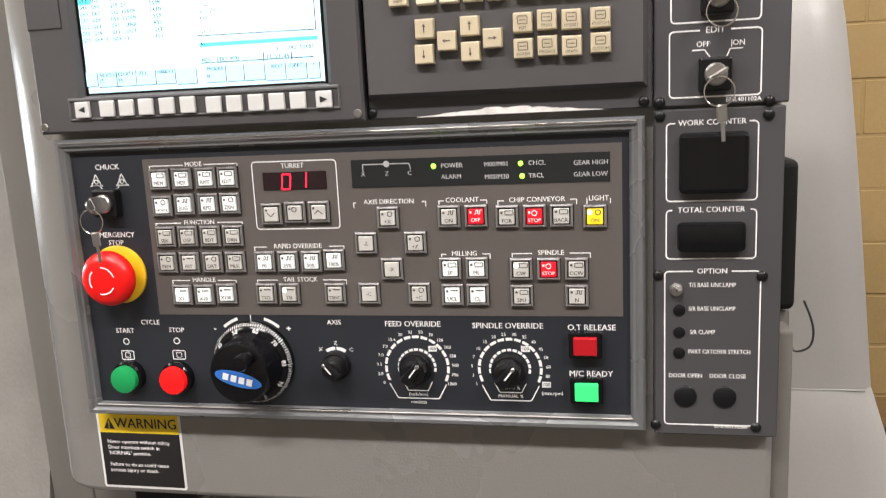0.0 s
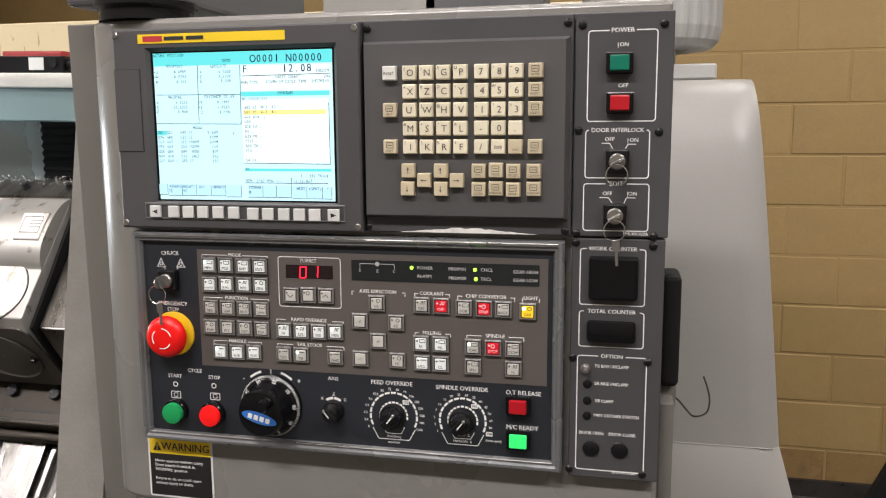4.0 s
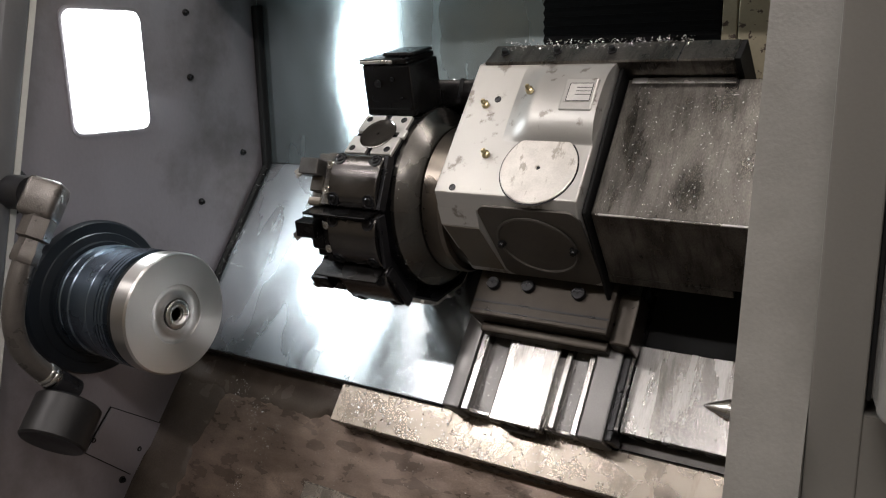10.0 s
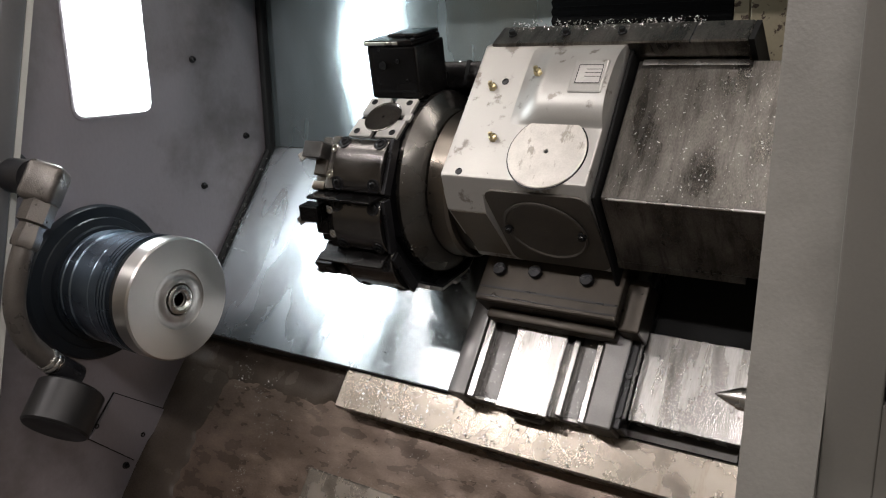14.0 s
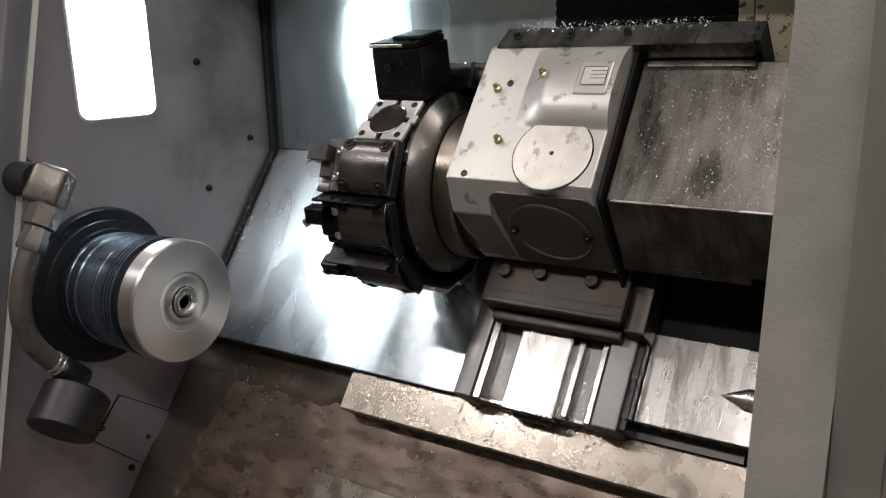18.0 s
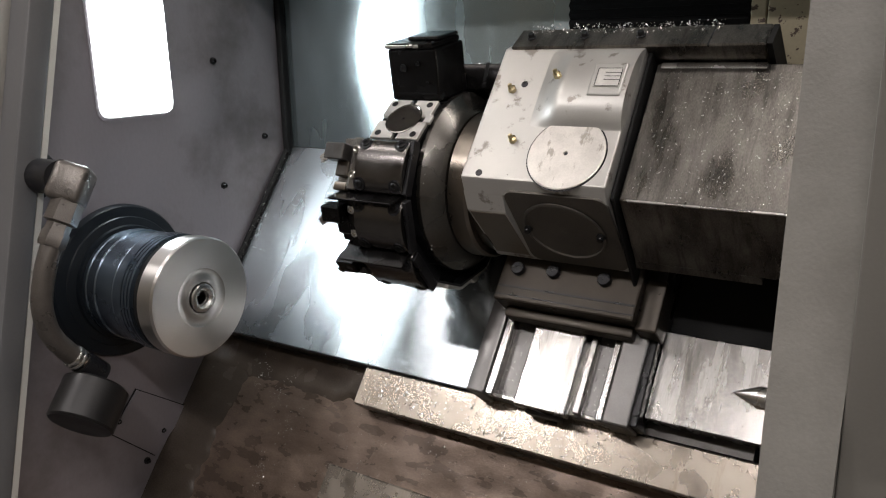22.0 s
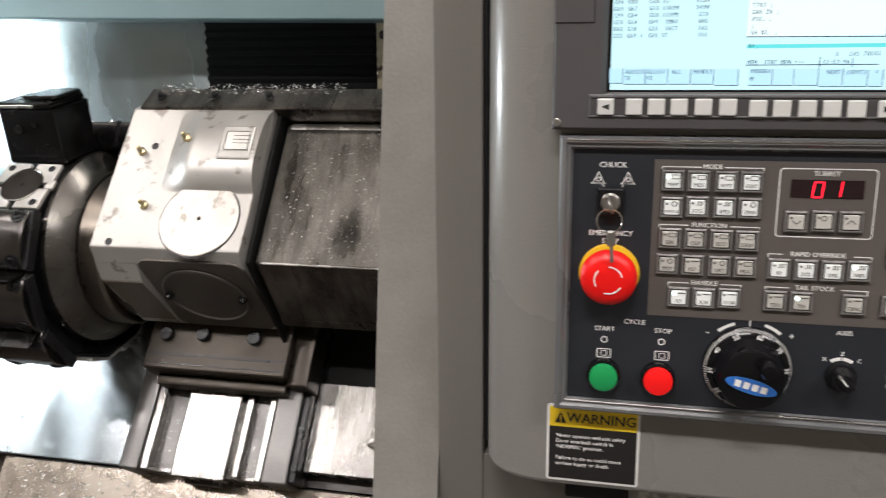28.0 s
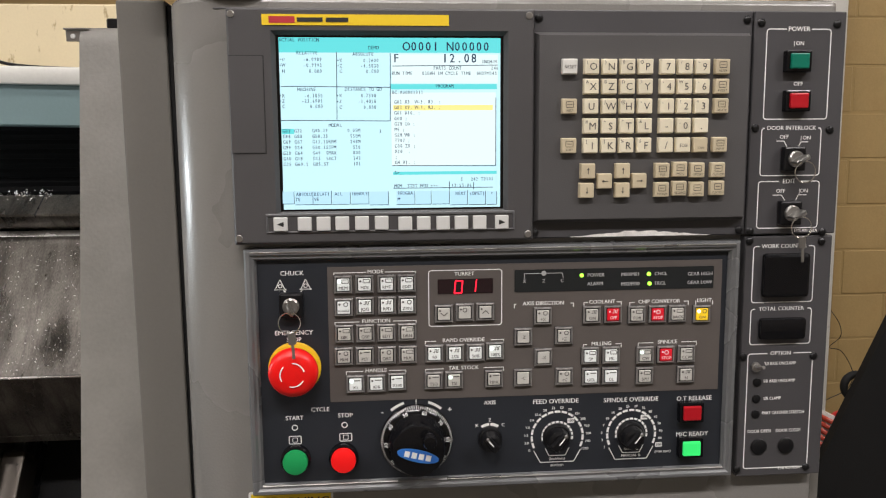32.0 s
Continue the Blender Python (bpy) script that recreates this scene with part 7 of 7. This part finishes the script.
part("key_head", bev(box(-0.108, -0.016, 0, -0.082, 0.016, 0.030), 0.002, 1), M_BLACK, sw)
part("label", box(0.006, -0.0192, 0.006, 0.042, -0.0180, 0.032), M_LABELW, sw, "white rating label")
part("port", moved(cyl(0, 0, 0, 0.004, 0.009, 20), Matrix.Translation((0.066, -0.0175, 0.020)) @ Matrix.Rotation(radians(90), 4, "X")), M_MATBLACK, sw)
part("gland", moved(turned([(0.011, 0), (0.013, 0.006), (0.013, 0.02), (0.008, 0.03)], 16), Matrix.Translation((0.088, 0, 0.018)) @ Matrix.Rotation(radians(90), 4, "Y")), M_BLACK, sw)
part("cable", tube(smooth_path([(0.115, 0, 0.018), (0.15, 0.004, 0.014), (0.20, 0.02, 0.004), (0.30, 0.06, 0.003), (0.5, 0.12, 0.003)], 5), 0.003, 8), M_BLACK, sw)
part("strike_tab", bev(box(-0.150, -0.012, 0.0, -0.108, 0.004, 0.014), 0.001, 1), M_BRASS, sw)

# ================================================================ workshop round the machine
solid("floor", box(-4.2, -3.6, -0.10, 4.2, 3.0, 0.0), M_FLOOR, Matrix(), "grey stained concrete workshop floor", "floor", kind="structure")
solid("ceiling", box(-4.2, -3.6, CEILING_Z, 4.2, 3.0, CEILING_Z + 0.1), M_CEIL, Matrix(), "plain pale workshop ceiling", "ceiling", kind="structure")
solid("wall_south", box(-4.2, -3.6, 0, 4.2, -3.5, CEILING_Z), M_SHOP, Matrix(), "plain cream painted workshop wall", "wall", kind="structure")
solid("wall_west", box(-4.3, -3.6, 0, -4.2, 3.0, CEILING_Z), M_SHOP, Matrix(), "plain cream painted workshop wall", "wall", kind="structure")
solid("wall_east", box(4.2, -3.6, 0, 4.3, 3.0, CEILING_Z), M_SHOP, Matrix(), "plain cream painted workshop wall", "wall", kind="structure")
for tx, ty in TUBES:
    tl = thing("ceiling_light", Matrix.Translation((tx, ty, CEILING_Z)), "long ceiling light with a glowing lens", "ceiling light", "ceiling lights")
    part("tray", bev(box(-0.68, -0.14, -0.09, 0.68, 0.14, 0.0), 0.004, 1), M_LABELW, tl)
    part("lens", box(-0.65, -0.11, -0.115, 0.65, 0.11, -0.091), M_TUBE, tl, "glowing lens")

# things behind the machine
rc = thing("cream_cover", Matrix(), "cream painted cover with rusty drip stains", "machine cover")
part("skin", bev(box(-1.575, 1.00, 1.20, 0.62, 1.05, 1.780), 0.004, 1), M_CREAM, rc)
part("edge_trim", box(-1.610, 0.995, 1.20, -1.577, 1.05, 1.95), M_DARKSTEEL, rc)
cab = thing("cream_cabinet", Matrix(), "tall cream painted cabinet with seamed doors", "cabinet")
part("carcass", box(-4.10, 1.16, 0.0, -1.78, 1.60, 2.60), M_CREAM2, cab)
for a, b in ((-3.75, -3.08), (-2.99, -2.325), (-2.235, -1.85)):
    part("door", bev(box(a, 1.140, 0.1, b, 1.159, 2.58), 0.004, 1), M_CREAM2, cab)
part("end_post", bev(box(-1.845, 1.10, 0.0, -1.78, 1.155, 2.60), 0.004, 1), M_LIP, cab)
for x in (-2.24, -1.86):
    part("hinge", box(x - 0.01, 1.130, 1.700, x + 0.02, 1.150, 1.712), M_OXIDE, cab)
mo = thing("coolant_motor", Matrix.Translation((0.600, 0.62, 1.5955)), "light grey ribbed motor standing on the cover", "motor")
ring = bmesh.new()
n = 120
prof = [(0.060, 0.036), (0.098, 0.041), (0.109, 0.052), (0.114, 0.072), (0.115, 0.34)]
rr = []
for r, z in prof:
    rr.append([ring.verts.new(((r + (0.0022 if (k // 2) % 2 else 0)) * math.cos(2 * math.pi * k / n), (r + (0.0022 if (k // 2) % 2 else 0)) * math.sin(2 * math.pi * k / n), z)) for k in range(n)])
for a, b in zip(rr, rr[1:]):
    for k in range(n):
        ring.faces.new((a[k], a[(k + 1) % n], b[(k + 1) % n], b[k]))
ring.faces.new(rr[0][::-1])
ring.faces.new(rr[-1])
part("ribbed_body", ring, M_GREYMOTOR, mo, smooth=0)
part("base_plate", bev(box(-0.11, -0.08, -0.013, 0.103, 0.08, 0.012), 0.003, 1), M_GREYMOTOR, mo)
part("neck", bev(box(-0.05, -0.05, 0.0122, 0.040, 0.05, 0.0375), 0.003, 1), M_GREYMOTOR, mo)
tb = thing("terminal_box", Matrix.Translation((0.315, 0.56, 1.5825)), "grey painted terminal box on the machine top", "terminal box")
part("box_body", bev(box(-0.085, -0.06, 0.0, 0.115, 0.06, 0.36), 0.006, 2), M_DARKFRAME, tb)
part("conduit", moved(turned([(0.020, 0), (0.024, 0.004), (0.024, 0.020), (0.020, 0.024), (0.024, 0.028), (0.024, 0.05), (0.020, 0.06)], 16), Matrix.Translation((-0.07, 0, 0.16)) @ Matrix.Rotation(radians(-90), 4, "Y")), M_LABELW, tb, "white threaded conduit")
wb = thing("white_box", Matrix.Translation((0.145, 0.58, 1.5825)), "pale grey box on the machine top", "box")
part("box_body", bev(box(-0.09, -0.08, 0.0, 0.11, 0.08, 0.155), 0.005, 2), M_COVER, wb)

# clutter by the far wall
gd = thing("black_guard", Matrix(), "black sheet guard with a lifting eye", "guard")
gpts = [(1.006, 0.802), (1.026, 0.764), (1.13, 0.55), (1.13, 0.0), (1.75, 0.0), (1.75, 1.20), (1.184, 1.20)]
gb = prism(gpts, -0.72, -0.70)
gb.transform(Matrix(((1, 0, 0, 0), (0, 0, -1, 0), (0, 1, 0, 0), (0, 0, 0, 1))))
bmesh.ops.recalc_face_normals(gb, faces=gb.faces[:])
part("sheet", gb, M_MATBLACK, gd, smooth=0)
ex, ez = 1.109, 0.988
part("lifting_eye", moved(tube([(0.024 * math.cos(2 * math.pi * k / 24), 0.024 * math.sin(2 * math.pi * k / 24), 0) for k in range(25)], 0.008, 10, False), Matrix.Translation((ex, 0.733, ez)) @ Matrix.Rotation(radians(90), 4, "X")), M_MATBLACK, gd, "black lifting eye")
part("eye_lug", bev(box(ex + 0.015, 0.7205, ez - 0.14, ex + 0.055, 0.745, ez - 0.006), 0.003, 1), M_MATBLACK, gd)
cxh, czh = 1.268, 0.705
coil = []
for k in range(181):
    a = 2 * math.pi * k / 18
    coil.append((0.056 * math.cos(a), 0.056 * math.sin(a), 0.0155 * k / 18 - 0.0775))
lean = Matrix.Translation((cxh, 1.10, czh)) @ Matrix.Rotation(radians(28), 4, "Y")
hk = thing("coil_hose", Matrix(), "red coiled air hose on a wall stand", "air hose")
part("coil", moved(tube(coil, 0.0062, 8), lean), M_COIL, hk, "dull red hose in close turns")
part("core", moved(cyl(0, 0, -0.085, 0.085, 0.051, 32), lean), M_LABELW, hk, "pale reel core")
part("stand", bev(box(cxh + 0.055, 1.16, 0.0, cxh + 0.085, 1.20, czh + 0.02), 0.003, 1), M_DARKFRAME, hk)
part("stand_arm", box(cxh - 0.06, 1.09, czh - 0.13, cxh + 0.0545, 1.20, czh - 0.105), M_DARKFRAME, hk)
rbx, rbz = 1.492, 0.618
bk = thing("red_bucket", Matrix.Translation((rbx + 0.03, 1.32, 0)), "red plastic bucket on a stand", "bucket")
part("bucket", turned([(0.06, rbz - 0.10), (0.085, rbz + 0.06), (0.09, rbz + 0.062), (0.09, rbz + 0.075), (0.082, rbz + 0.075), (0.078, rbz + 0.05)], 28), M_SQRED, bk)
part("stand", box(-0.05, -0.05, 0, 0.05, 0.05, rbz - 0.10), M_DARKFRAME, bk)
col_ = thing("white_pipe", Matrix.Translation((2.024, 2.50, 0)), "chipped white square pipe standing at the wall", "pipe")
part("pipe", bev(box(-0.055, -0.05, 0.27, 0.055, 0.05, 3.58), 0.006, 2), M_LIP, col_)
part("shoe", bev(box(-0.062, -0.056, 0.0, 0.062, 0.056, 0.269), 0.004, 1), M_SPOT, col_, "rusty brown foot of the pipe")
part("loose_wire", tube(smooth_path([(0.052, -0.0525, 0.76), (0.092, -0.056, 0.70), (0.098, -0.056, 0.645), (0.054, -0.0525, 0.60), (0.108, -0.056, 0.58), (0.160, -0.06, 0.49), (0.142, -0.06, 0.415), (0.052, -0.0525, 0.365)], 6), 0.0018, 6), M_BLACK, col_, "thin loose black wire")

# painted concrete block wall: blocks of their own where they are seen, joined further off
WY = 2.60
wall = solid("wall_north", box(-4.2, WY - 0.0092, 0, 4.2, WY + 0.2, CEILING_Z), M_JOINT, Matrix(), "ochre painted concrete block wall", "wall", kind="structure")
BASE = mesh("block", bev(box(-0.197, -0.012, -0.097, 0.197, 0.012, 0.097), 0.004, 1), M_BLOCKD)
BLK = [mesh("block", bev(box(-0.197, -0.012, -0.097, 0.197, 0.012, 0.097), 0.003 + 0.001 * k, 1), M_BLOCK) for k in range(3)]
rw = random.Random(21)
rest = bmesh.new()
for r in range(18):
    for c in range(-11, 11):
        x = 0.4 * c + (0.2 if r % 2 else 0)
        z = 0.1 + 0.2 * r
        if 0.4 < x < 2.8 and z < 2.7:
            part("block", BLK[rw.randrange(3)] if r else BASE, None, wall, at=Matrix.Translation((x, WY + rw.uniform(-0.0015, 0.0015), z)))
        elif abs(x) < 3.9:
            b = box(x - 0.197, WY - 0.012, z - 0.097, x + 0.197, WY + 0.012, z + 0.097)
            me = bpy.data.meshes.new("tmp")
            b.to_mesh(me)
            b.free()
            rest.from_mesh(me)
            bpy.data.meshes.remove(me)
rst = part("blocks", rest, M_BLOCK, wall)
rst["kind"] = "stuff"
solid("baseboard", box(-4.2, WY - 0.03, 0, 4.2, WY - 0.0125, 0.07), M_DARKSTEEL, Matrix(), "dirty dark strip along the foot of the wall", "baseboard", kind="structure")
